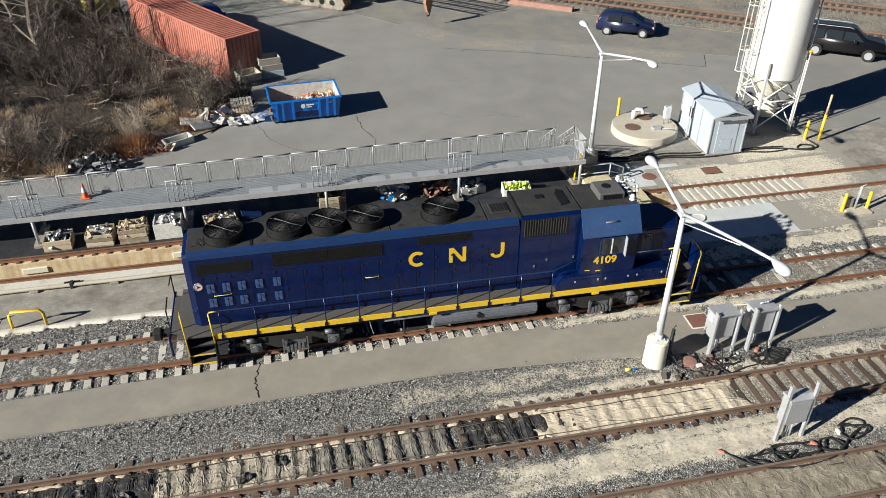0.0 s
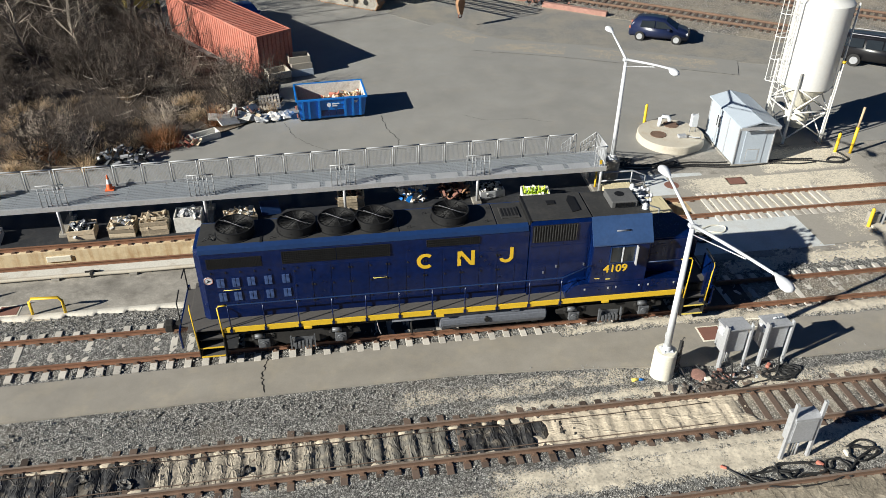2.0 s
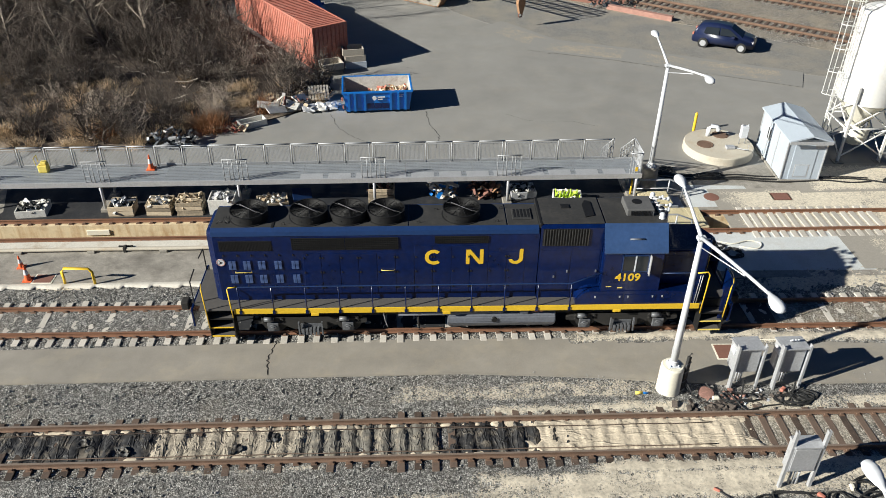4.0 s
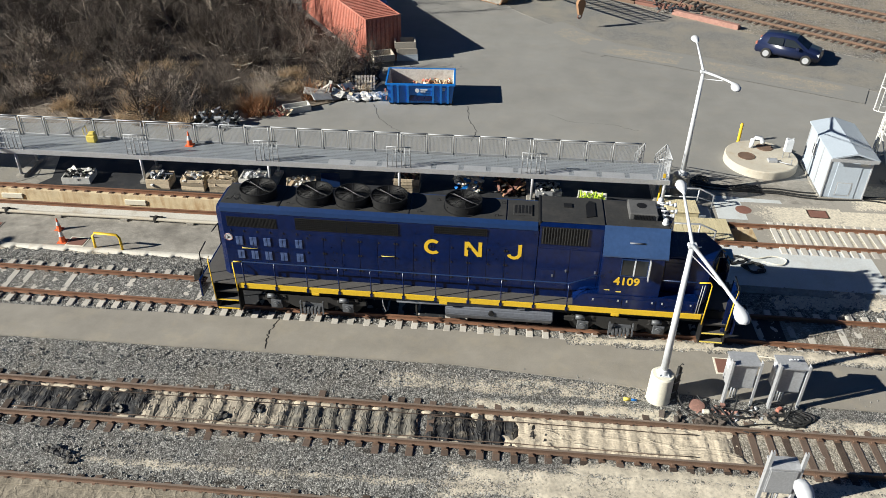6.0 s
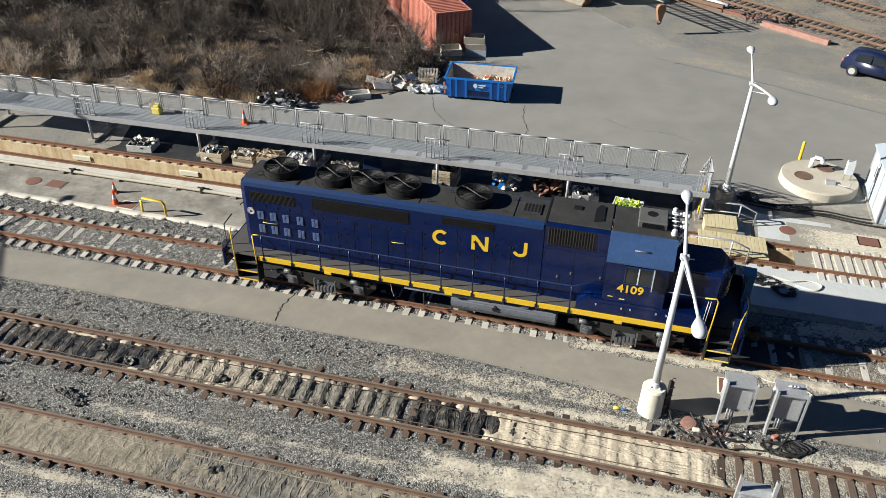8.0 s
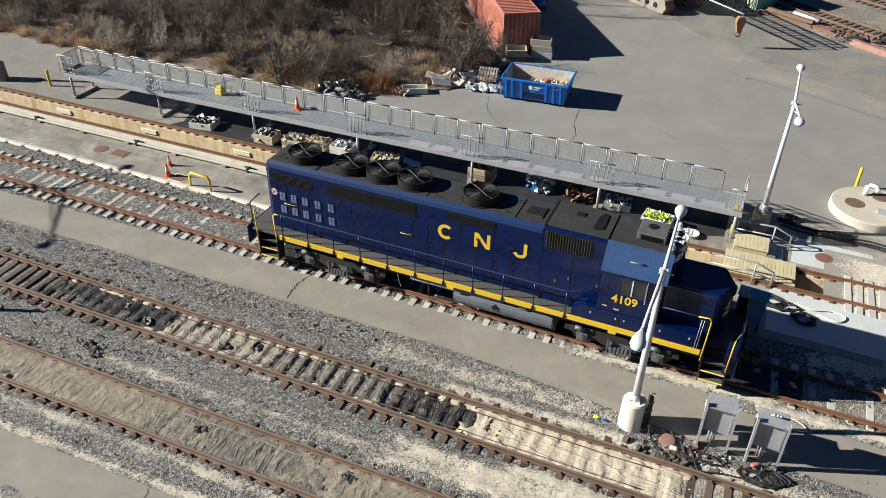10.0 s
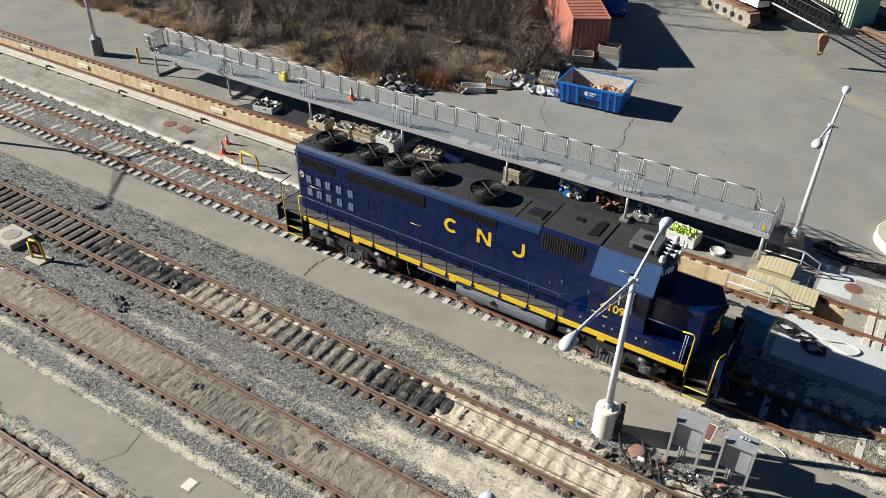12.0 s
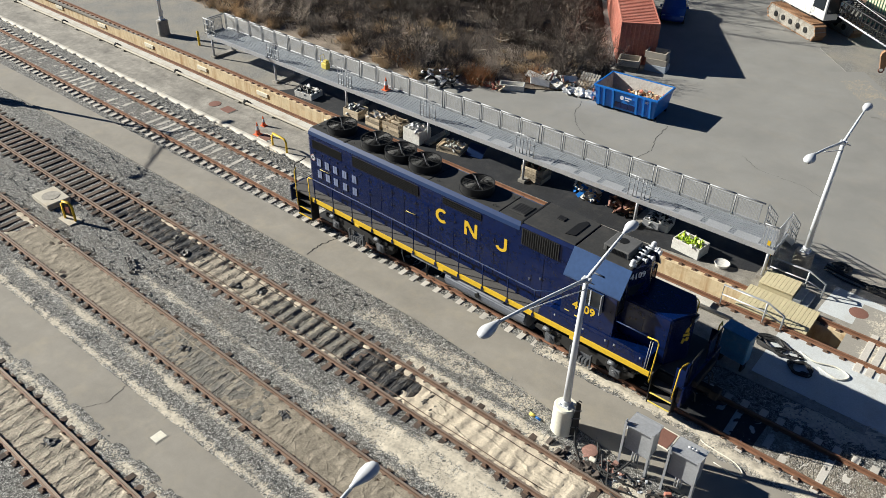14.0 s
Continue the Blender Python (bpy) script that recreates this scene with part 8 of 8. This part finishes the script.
def crawler_crane():
    t = thing("crawler_crane", pose(5.1, 63.4, 0, 0, 0, -37) @ Matrix.Scale(1.2, 4), "white crawler crane on rusty tan tracks with lattice boom", "crane")
    for s in (-1, 1):
        bm = bmesh.new()
        prof = [(-2.4, 0.45), (-2.2, 0.1), (-1.9, 0.02), (1.9, 0.02), (2.2, 0.1), (2.4, 0.45), (2.2, 0.85), (1.9, 0.92), (-1.9, 0.92), (-2.2, 0.85)]
        prism(bm, prof, "y", s * 1.3 - 0.35, s * 1.3 + 0.35)
        cr = part("crawler", bm, BARE_STEEL, t, "grey worn crawler frame")
        per = []
        for (x0, z0), (x1, z1) in zip(prof, prof[1:] + prof[:1]):
            d = math.hypot(x1 - x0, z1 - z0)
            n = max(1, int(d / 0.2))
            for i in range(n):
                per.append((x0 + (x1 - x0) * i / n, z0 + (z1 - z0) * i / n, math.degrees(math.atan2(z1 - z0, x1 - x0))))
        bm = bmesh.new()
        for x, z, a in per:
            m = pose(x, s * 1.3, z, 0, -a, 0)
            for v in box(bm, -0.08, 0.08, -0.38, 0.38, -0.05, 0.03):
                v.co = m @ v.co
        tagged(part("track_belt", bm, HOOK_RUST, cr), kind="stuff")
        for x in (-1.5, -0.75, 0.0, 0.75, 1.5):
            bm = bmesh.new()
            tube(bm, [(x, s * 1.3 - 0.4, 0.45), (x, s * 1.3 + 0.37, 0.45)], 0.17, 12)
            part("roller", bm, BLACK, cr)
    block("car_body", (-1.2, 1.2, -1.0, 1.0, 0.6, 1.1), BLACK, t, 0.03)
    bm = bmesh.new()
    prism(bm, [(-2.9, 1.2), (1.2, 1.2), (1.4, 1.6), (1.2, 2.5), (-2.6, 2.7), (-2.95, 2.2)], "y", -1.3, 1.3)
    part("house", bm, WHITE_METAL, t)
    cabp = block("cab", (1.0, 2.3, -1.3, -0.35, 1.2, 2.7), WHITE_METAL, t, 0.08)
    block("cab_window", (1.15, 2.15, -1.33, -1.29, 1.75, 2.5), GLASS_DARK, cabp, 0.02)
    block("cab_window", (2.28, 2.33, -1.2, -0.45, 1.6, 2.5), GLASS_DARK, cabp, 0.02)
    bm = bmesh.new()
    p0, p1 = Vector((1.2, 0.2, 1.9)), Vector((8.4, -1.6, 2.35))
    w = 0.42
    for a in (-w, w):
        for b in (-w, w):
            if a > 0 or b > 0:
                tube(bm, [p0 + Vector((0, a * 0.5, b * 0.5)), p0.lerp(p1, 0.2) + Vector((0, a, b)), p1 + Vector((0, a, b))], 0.045, 6)
    for i in range(14):
        q0, q1 = p0.lerp(p1, 0.1 + i * 0.064), p0.lerp(p1, 0.164 + i * 0.064)
        for a in (-w, w):
            tube(bm, [q0 + Vector((0, a, -w)), q1 + Vector((0, a, w))], 0.028, 5)
            tube(bm, [q0 + Vector((0, -w, a)), q1 + Vector((0, w, a))], 0.028, 5)
            tube(bm, [q1 + Vector((0, a, -w)), q1 + Vector((0, a, w))], 0.028, 5)
    tagged(part("lattice_boom", bm, BLACK, t, "black lattice boom held low"), kind="stuff")
    bar("boom_pole", [p0 + Vector((0, -w * 0.5, -w * 0.5)), p0.lerp(p1, 0.2) + Vector((0, -w, -w)), p1 + Vector((0.1, -w, -w))], 0.055, GALV, t, 8, "pale boom chord")
    bar("hoist_rope", [p0 + Vector((-0.5, -0.3, 1.0)), p1 + Vector((0, -0.2, 0.5))], 0.02, GALV, t, 5)
    bm = bmesh.new()
    prism(bm, [(-0.22, 0.95), (-0.25, 0.75), (-0.1, 0.15), (0.1, 0.15), (0.25, 0.75), (0.22, 0.95), (0.12, 1.05), (-0.12, 1.05)], "y", -0.14, 0.14)
    hook = part("hook_block", bm, HOOK_RUST, t, "rust-orange steel hook block", pose(8.4, -2.02, 0.72, 0, 0, 60))
    bm = bmesh.new()
    tube(bm, [(0.13 * math.cos(k * 0.628), 0, 0.04 + 0.13 * math.sin(k * 0.628)) for k in range(11)], 0.04, 6, caps=False)
    part("ring", bm, RUSTY_LID, hook)


crawler_crane()
tagged(block("timber_beam", (-2.6, 2.6, -0.2, 0.2, 0, 0.38), BRICK_BIT, None, 0.02, "", pose(21.1, 57.9, 0.0, 0, 0, -37)), "long rusty brown beam lying at the yard edge", "beam")
heap("earth_heap", 19.5, 60.2, 1.8, 0.9, 0.5, 40, (DARK_SCRAP, BLACK, RUSTY_LID), 9, "low heap of rusty steel at the yard edge", "scrap heap")
for k, (x, y, z, n) in enumerate(((14.6, 62.9, 0.0, 2.2), (14.9, 63.3, 0.0, 2.0), (15.3, 62.9, 0.0, 1.9), (14.9, 63.0, 0.24, 1.9), (17.6, 61.2, 0.0, 1.7), (18.0, 61.5, 0.0, 1.5))):
    tagged(block("steel_beam", (-n, n, -0.16, 0.16, 0, 0.24), RUSTY_LID if k % 3 else RAIL_RUST, None, 0.02, "", pose(x, y, z, 0, 0, -32 + 3 * (k % 3))), "rusty steel beam stacked on rough ground", "beam", "stacked beams")
tagged(bar("white_pipe", [(15.1, 63.9, 0.3), (16.9, 62.6, 0.3)], 0.16, WHITE_PAINT, None, 12), "short white pipe lying among rusty beams", "pipe")
t = thing("green_container", pose(10.5, 67.0, 0, 0, 0, -33), "cream and green corrugated container beyond the crane", "container")
bm = bmesh.new()
YELLOW_CREAM = mat("cream_steel", (0.62, 0.6, 0.42), 0.7, dark=0.85, light=1.1, big=1, fine=10, bump=0.05)
GREEN = mat("pale_green_steel", (0.2, 0.42, 0.34), 0.7, dark=0.85, light=1.1, big=1, fine=10, bump=0.05)
box(bm, -3.05, 3.05, -1.22, 1.22, 0.05, 2.55)
part("body", bm, GREEN, t)
bm = bmesh.new()
box(bm, -0.07, 0.07, -1.26, 1.26, 0.1, 2.5)
rib = part("rib", bm, GREEN, t, "", pose(-2.93, 0, 0))
for i in range(1, 22):
    share("rib", rib.data, t, pose(-2.93 + i * 0.275, 0, 0))
bm = bmesh.new()
for i in range(22):
    box(bm, -2.98 + i * 0.275, -2.84 + i * 0.275, -1.3, -1.255, 0.12, 2.48)
tagged(part("side_panel", bm, YELLOW_CREAM, t, "cream corrugated side"), kind="stuff")
t = thing("yellow_loader", pose(-11.4, 62.3, 0, 0, 0, 20), "pale yellow machine half hidden in the brush", "loader")
block("body", (-1.2, 1.2, -0.8, 0.8, 0.5, 1.6), YELLOW_PALE, t, 0.1)
block("cab", (-0.5, 0.5, -0.6, 0.6, 1.6, 2.3), GLASS_DARK, t, 0.08)
for x in (-0.8, 0.8):
    for s in (-1, 1):
        bar("wheel", [(x, s * 0.65, 0.45), (x, s * 0.95, 0.45)], 0.45, RUBBER, t, 18)


# ---- brush and bare trees ----
def bush_mesh(name, seed, height, spread, stems, kids, r0, fork=0.7):
    rnd = random.Random(seed)
    verts, faces = [], []

    def twig(p, q, ra, rb):
        d = (q - p).normalized()
        u = d.cross(Vector((0.3, 0.5, 0.8))).normalized()
        v = d.cross(u)
        k = len(verts)
        for c, r in ((p, ra), (q, rb)):
            for a in (0, 2.094, 4.189):
                verts.append(c + r * (math.cos(a) * u + math.sin(a) * v))
        for i in range(3):
            faces.append((k + i, k + (i + 1) % 3, k + 3 + (i + 1) % 3, k + 3 + i))

    for s in range(stems):
        a = rnd.uniform(0, 2 * math.pi)
        p = Vector((rnd.uniform(-0.25, 0.25) * spread, rnd.uniform(-0.25, 0.25) * spread, -0.05))
        d = Vector((math.cos(a) * rnd.uniform(0.1, 0.8) * spread / height, math.sin(a) * rnd.uniform(0.1, 0.8) * spread / height, 1)).normalized()
        n = 5
        r = r0
        for i in range(n):
            q = p + (d + Vector((rnd.uniform(-0.25, 0.25), rnd.uniform(-0.25, 0.25), rnd.uniform(-0.05, 0.1)))) * height / n * rnd.uniform(0.7, 1.15)
            twig(p, q, r, r * 0.75)
            for c in range(kids):
                b = p.lerp(q, rnd.random())
                e = Vector((rnd.uniform(-1, 1), rnd.uniform(-1, 1), rnd.uniform(0.1, 0.9))).normalized()
                ln = height * rnd.uniform(0.1, 0.26)
                m2 = b + e * ln
                twig(b, m2, r * fork, r * fork * 0.55)
                for g in range(1):
                    b2 = b.lerp(m2, rnd.uniform(0.3, 1))
                    e2 = (e + Vector((rnd.uniform(-0.8, 0.8), rnd.uniform(-0.8, 0.8), rnd.uniform(-0.2, 0.7)))).normalized()
                    twig(b2, b2 + e2 * ln * 0.6, r * fork * 0.6, r * fork * 0.3)
            p, r = q, r * 0.75
    me = bpy.data.meshes.new(name)
    me.from_pydata(verts, [], faces)
    return me


def in_brush(x, y):
    edge = 36.9 if x < -10 else 37.2 + (x + 10) * 0.62
    if x > -1.4:
        return False
    ux, uy = (x + 2.3), (y - 47.5)
    a = radians(32.5)
    lx, ly = ux * math.cos(a) + uy * math.sin(a), -ux * math.sin(a) + uy * math.cos(a)
    if lx > -0.8 and ly > -1.5:
        return False
    return y > edge + 0.7


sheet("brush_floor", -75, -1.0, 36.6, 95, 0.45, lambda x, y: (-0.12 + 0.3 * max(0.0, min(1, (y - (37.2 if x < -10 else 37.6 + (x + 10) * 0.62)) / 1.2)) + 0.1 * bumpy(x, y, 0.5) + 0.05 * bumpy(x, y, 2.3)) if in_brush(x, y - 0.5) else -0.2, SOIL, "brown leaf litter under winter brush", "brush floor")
LITTER = mat("pale_leaf_litter", (0.24, 0.195, 0.15), 0.95, dark=0.35, light=1.5, big=0.9, fine=14, bump=0.9, stain=(0.07, 0.055, 0.04), stain_amount=0.3)


def brush_edge(x):
    return 37.2 if x < -10 else 37.6 + (x + 10) * 0.62


verts, faces = [], []
for i in range(281):
    x = -72 + 0.25 * i
    for j in range(9):
        y = brush_edge(x) - 0.5 + 0.4 * bumpy(x, 5, 0.5) + j * (0.22 + 0.12 * bumpy(x, 9, 0.35))
        base = -0.12 + 0.3 * max(0.0, min(1.0, (y - brush_edge(x)) / 1.2)) + 0.1 * bumpy(x, y, 0.5) + 0.05 * bumpy(x, y, 2.3)
        verts.append((x, y, max(base, -0.03) + 0.06 * math.sin(math.pi * j / 8) + 0.03 * bumpy(x, y, 4.0)))
    if i:
        faces += [(9 * i - 9 + j, 9 * i + j, 9 * i + j + 1, 9 * i - 8 + j) for j in range(8)]
me = bpy.data.meshes.new("litter_edge")
me.from_pydata(verts, [], faces)
me.materials.append(LITTER)
for p in me.polygons:
    p.use_smooth = True
tagged(new("litter_edge", me), "pale dry leaf litter along the brush edge", "leaf litter", kind="stuff")
meshes = [bush_mesh("bush", 11 + k, h, sp, st, kd, r) for k, (h, sp, st, kd, r) in enumerate(((1.7, 1.7, 15, 3, 0.026), (2.2, 1.8, 12, 4, 0.03), (1.4, 1.6, 18, 3, 0.024), (3.0, 1.9, 9, 5, 0.036), (2.0, 2.0, 13, 4, 0.028)))]
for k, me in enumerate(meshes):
    me.materials.append(BARK_SHADED if k in (1, 3) else BARK)
grass_me = bush_mesh("grass_clump", 31, 0.75, 1.2, 90, 0, 0.016)
grass_me.materials.append(BARK_TAN)
RUSSET = mat("russet_grass", (0.26, 0.12, 0.05), 0.95, dark=0.6, light=1.4, big=2.0, fine=10, bump=0.2)
tree_meshes = [bush_mesh("bare_tree", 51 + k, h, 1.6, 1, 11, r, 0.34) for k, (h, r) in enumerate(((7.5, 0.1), (9.5, 0.12), (6.0, 0.075)))]
for me in tree_meshes:
    me.materials.append(BARK_TREE)
rnd = random.Random(77)
count = 0
while count < 290:
    x = rnd.uniform(-44, -1.5)
    y = 37 + 32 * rnd.random() ** 1.15
    if in_brush(x, y):
        s = rnd.uniform(0.75, 1.25)
        # Far bushes mostly take the dark stems, as painted shade of the trees.
        ob = new("bush", meshes[rnd.choice((1, 3, 1, 3, 0)) if y > 45.5 else rnd.randrange(len(meshes))])
        ob.matrix_basis = pose(x, y, 0.02, rnd.uniform(-8, 8), rnd.uniform(-8, 8), rnd.uniform(0, 360)) @ Matrix.Diagonal((s, s, s * rnd.uniform(0.8, 1.1), 1))
        tagged(ob, "bare grey-brown winter bush in the brush", "bush", "brush beside the yard")
        count += 1
count = 0
while count < 150:
    x = rnd.uniform(-40, -1.5)
    y = 37 + 9 * rnd.random() ** 1.8
    if in_brush(x, y + 0.5):
        s = rnd.uniform(0.6, 1.2)
        ob = new("grass_clump", grass_me)
        ob.matrix_basis = pose(x, y, 0.05, 0, 0, rnd.uniform(0, 360)) @ Matrix.Diagonal((s, s, s, 1))
        tagged(ob, "clump of dry tan grass at the brush edge", "grass", "dry grass")
        count += 1
for k, (x, y) in enumerate(((-7.2, 38.9), (-6.8, 39.2), (-7.6, 39.3), (-4.6, 41.4), (-12.4, 38.2))):
    me = grass_me.copy()
    me.materials.clear()
    me.materials.append(RUSSET)
    ob = new("russet_clump", me)
    ob.matrix_basis = pose(x, y, 0.02, 0, 0, 60 * k) @ Matrix.Diagonal((1.3, 1.3, 1.6, 1))
    tagged(ob, "russet dry grass clump at the brush edge", "grass", "dry grass")
count = 0
while count < 70:
    x, y = rnd.uniform(-48, -4), rnd.uniform(46, 80)
    if in_brush(x, y) and (y > 52 or x < -12):
        s = rnd.uniform(0.7, 1.15)
        ob = new("bare_tree", rnd.choice(tree_meshes))
        ob.matrix_basis = pose(x, y, 0, rnd.uniform(-4, 4), rnd.uniform(-4, 4), rnd.uniform(0, 360)) @ Matrix.Diagonal((s, s, s, 1))
        tagged(ob, "leafless winter tree in the brush", "tree", "bare trees")
        count += 1


for k, (x, y) in enumerate(((-8.6, 53.4), (-10.2, 56.6), (-12.6, 60.5), (-15.0, 64.0), (-7.6, 63.5), (-5.2, 66.5), (-2.0, 70.0), (-18.5, 62.0), (-13.0, 66.5), (-17.0, 57.5), (-21.0, 66.0), (-13.5, 53.0), (-16.5, 51.0), (-19.5, 54.5), (-11.5, 58.0), (-9.0, 60.5), (-10.5, 63.0), (-8.0, 65.5), (-13.0, 69.0), (-6.0, 69.0), (-16.0, 60.0), (-14.0, 57.0), (-9.5, 67.5))):
    s = 1.0 + 0.08 * (k % 3)
    ob = new("bare_tree", tree_meshes[k % 2])
    ob.matrix_basis = pose(x, y, 0, 0, 0, 70 * k) @ Matrix.Diagonal((s, s, s, 1))
    tagged(ob, "leafless winter tree beside the container", "tree", "bare trees")
rnd = random.Random(91)
verts, faces = [], []
made = 0
while made < 24000:
    x = rnd.uniform(-46, -1.5)
    y = 37.2 + 34 * rnd.random() ** 1.1
    if not in_brush(x, y):
        continue
    if noise.noise((x * 0.5, y * 0.5, 7.0)) + rnd.uniform(-0.5, 0.5) < -0.42:
        continue
    made += 1
    p = Vector((x, y, 0.0))
    r = rnd.uniform(0.008, 0.02)
    d = Vector((rnd.uniform(-0.9, 0.9), rnd.uniform(-0.9, 0.9), 1.0))
    h = rnd.uniform(0.25, 0.8) * (1.5 if rnd.random() < 0.2 else 1)
    for seg in range(2):
        q = p + (d + Vector((rnd.uniform(-0.5, 0.5), rnd.uniform(-0.5, 0.5), 0))) * h * 0.5
        k = len(verts)
        for c, rr in ((p, r), (q, r * 0.6)):
            verts += [c + Vector((rr, 0, 0)), c + Vector((-rr * 0.5, rr * 0.87, 0)), c + Vector((-rr * 0.5, -rr * 0.87, 0))]
        faces += [(k, k + 1, k + 4, k + 3), (k + 1, k + 2, k + 5, k + 4), (k + 2, k, k + 3, k + 5)]
        p, r = q, r * 0.6
me = bpy.data.meshes.new("undergrowth")
me.from_pydata(verts, [], faces)
me.materials.append(BARK_SHADED)
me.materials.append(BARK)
# Three stems in five are dark, painting the shaded depth between them.
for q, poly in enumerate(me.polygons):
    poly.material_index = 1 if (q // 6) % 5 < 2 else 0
tagged(new("undergrowth", me), "tangled dry winter stems among the bushes", "undergrowth", kind="stuff")


verts, faces = [], []
made = 0
while made < 700:
    x = rnd.uniform(-46, -1.5)
    y = 37.2 + 34 * rnd.random() ** 1.1
    if not in_brush(x, y):
        continue
    made += 1
    a = rnd.uniform(-0.9, 0.9) if rnd.random() < 0.7 else rnd.uniform(-3, 3)
    ln = rnd.uniform(0.4, 1.7)
    r = rnd.uniform(0.01, 0.024)
    p = Vector((x, y, rnd.uniform(0.15, 0.6)))
    for seg in range(2):
        q = p + Vector((math.cos(a), math.sin(a), rnd.uniform(-0.3, 0.45))) * ln * 0.5
        k = len(verts)
        for c in (p, q):
            verts += [c + Vector((0, 0, r)), c + Vector((0, r * 0.87, -r * 0.5)), c + Vector((0, -r * 0.87, -r * 0.5))]
        faces += [(k, k + 1, k + 4, k + 3), (k + 1, k + 2, k + 5, k + 4), (k + 2, k, k + 3, k + 5)]
        p, a = q, a + rnd.uniform(-0.6, 0.6)
me = bpy.data.meshes.new("fallen_branches")
me.from_pydata(verts, [], faces)
me.materials.append(BARK_PALE)
tagged(new("fallen_branches", me), "bleached fallen branches lying in the brush", "branches", kind="stuff")


# ---- cracks and loose stones ----
def crack(pts, w, seed, z):
    rnd = random.Random(seed)
    bm = bmesh.new()
    line = []
    for (x0, y0), (x1, y1) in zip(pts, pts[1:]):
        n = 9
        for i in range(n):
            f = i / n
            line.append((x0 + (x1 - x0) * f + rnd.uniform(-0.05, 0.05), y0 + (y1 - y0) * f + rnd.uniform(-0.04, 0.04)))
    a = [bm.verts.new((x - w * rnd.uniform(0.3, 1), y, z)) for x, y in line]
    b = [bm.verts.new((x + w * rnd.uniform(0.3, 1), y + 0.01, z)) for x, y in line]
    for i in range(len(line) - 1):
        bm.faces.new((a[i], b[i], b[i + 1], a[i + 1]))
    tagged(part("crack", bm, BLACK), "dark open crack across the asphalt", "crack", kind="stuff")


crack([(-1.55, 21.5), (-1.75, 20.6), (-1.6, 19.7)], 0.03, 1, 0.017)
crack([(-0.6, 10.5), (-0.4, 9.6), (-0.9, 8.8)], 0.012, 2, 0.017)
crack([(4.5, 41.2), (4.6, 39.5), (5.1, 38.0), (4.8, 36.4)], 0.02, 3, 0.005)
crack([(9.0, 40.6), (10.2, 39.7), (12.6, 39.5), (14.0, 38.8)], 0.012, 5, 0.005)
crack([(-0.9, 41.0), (-0.4, 39.2), (0.6, 37.9), (1.6, 37.2)], 0.012, 4, 0.005)
rnd = np.random.default_rng(4)
N = 26000
xs = rnd.uniform(-20, 24, N)
ys = rnd.uniform(8.5, 26, N)
keep = []
for x, y in zip(xs, ys):
    on_path = (19.5 + (-0.05 * max(0, x - 9)) < y < 21.5) or (8.7 < y < 10.6) or y > 25.1
    near_rail = any(abs(abs(y - f(x)) - 0.752) < 0.1 for f in (line_a, line_b, line_c, line_d))
    inside = any(abs(y - f(x)) < 0.7 for f in (line_b, line_c))
    sandy = (y < line_b(x) - 0.7 and y > line_b(x) - 3.3 and x > -3) or 10.0 < y < 12.2 or (y > line_b(x) + 0.7 and x > 3 and y < 19.5)
    if not (on_path or near_rail or inside or (sandy and rnd.random() < 0.6)):
        keep.append((x, y))
verts, faces = [], []
octa = np.array([(1, 0, 0), (-1, 0, 0), (0, 1, 0), (0, -1, 0), (0, 0, 1), (0, 0, -1)], float)
tri = [(0, 2, 4), (2, 1, 4), (1, 3, 4), (3, 0, 4), (2, 0, 5), (1, 2, 5), (3, 1, 5), (0, 3, 5)]
for x, y in keep:
    r = rnd.uniform(0.018, 0.045)
    p = octa * (r * rnd.uniform(0.6, 1.25, (6, 1))) + rnd.uniform(-0.3, 0.3, (6, 3)) * r + (x, y, -0.012 + r * 0.4)
    k = len(verts)
    verts += [tuple(v) for v in p]
    faces += [(a + k, b + k, c + k) for a, b, c in tri]
me = bpy.data.meshes.new("loose_stones")
me.from_pydata(verts, [], faces)
me.materials.append(STONE)
tagged(new("loose_stones", me), "loose broken grey ballast stones", "stones", kind="stuff")
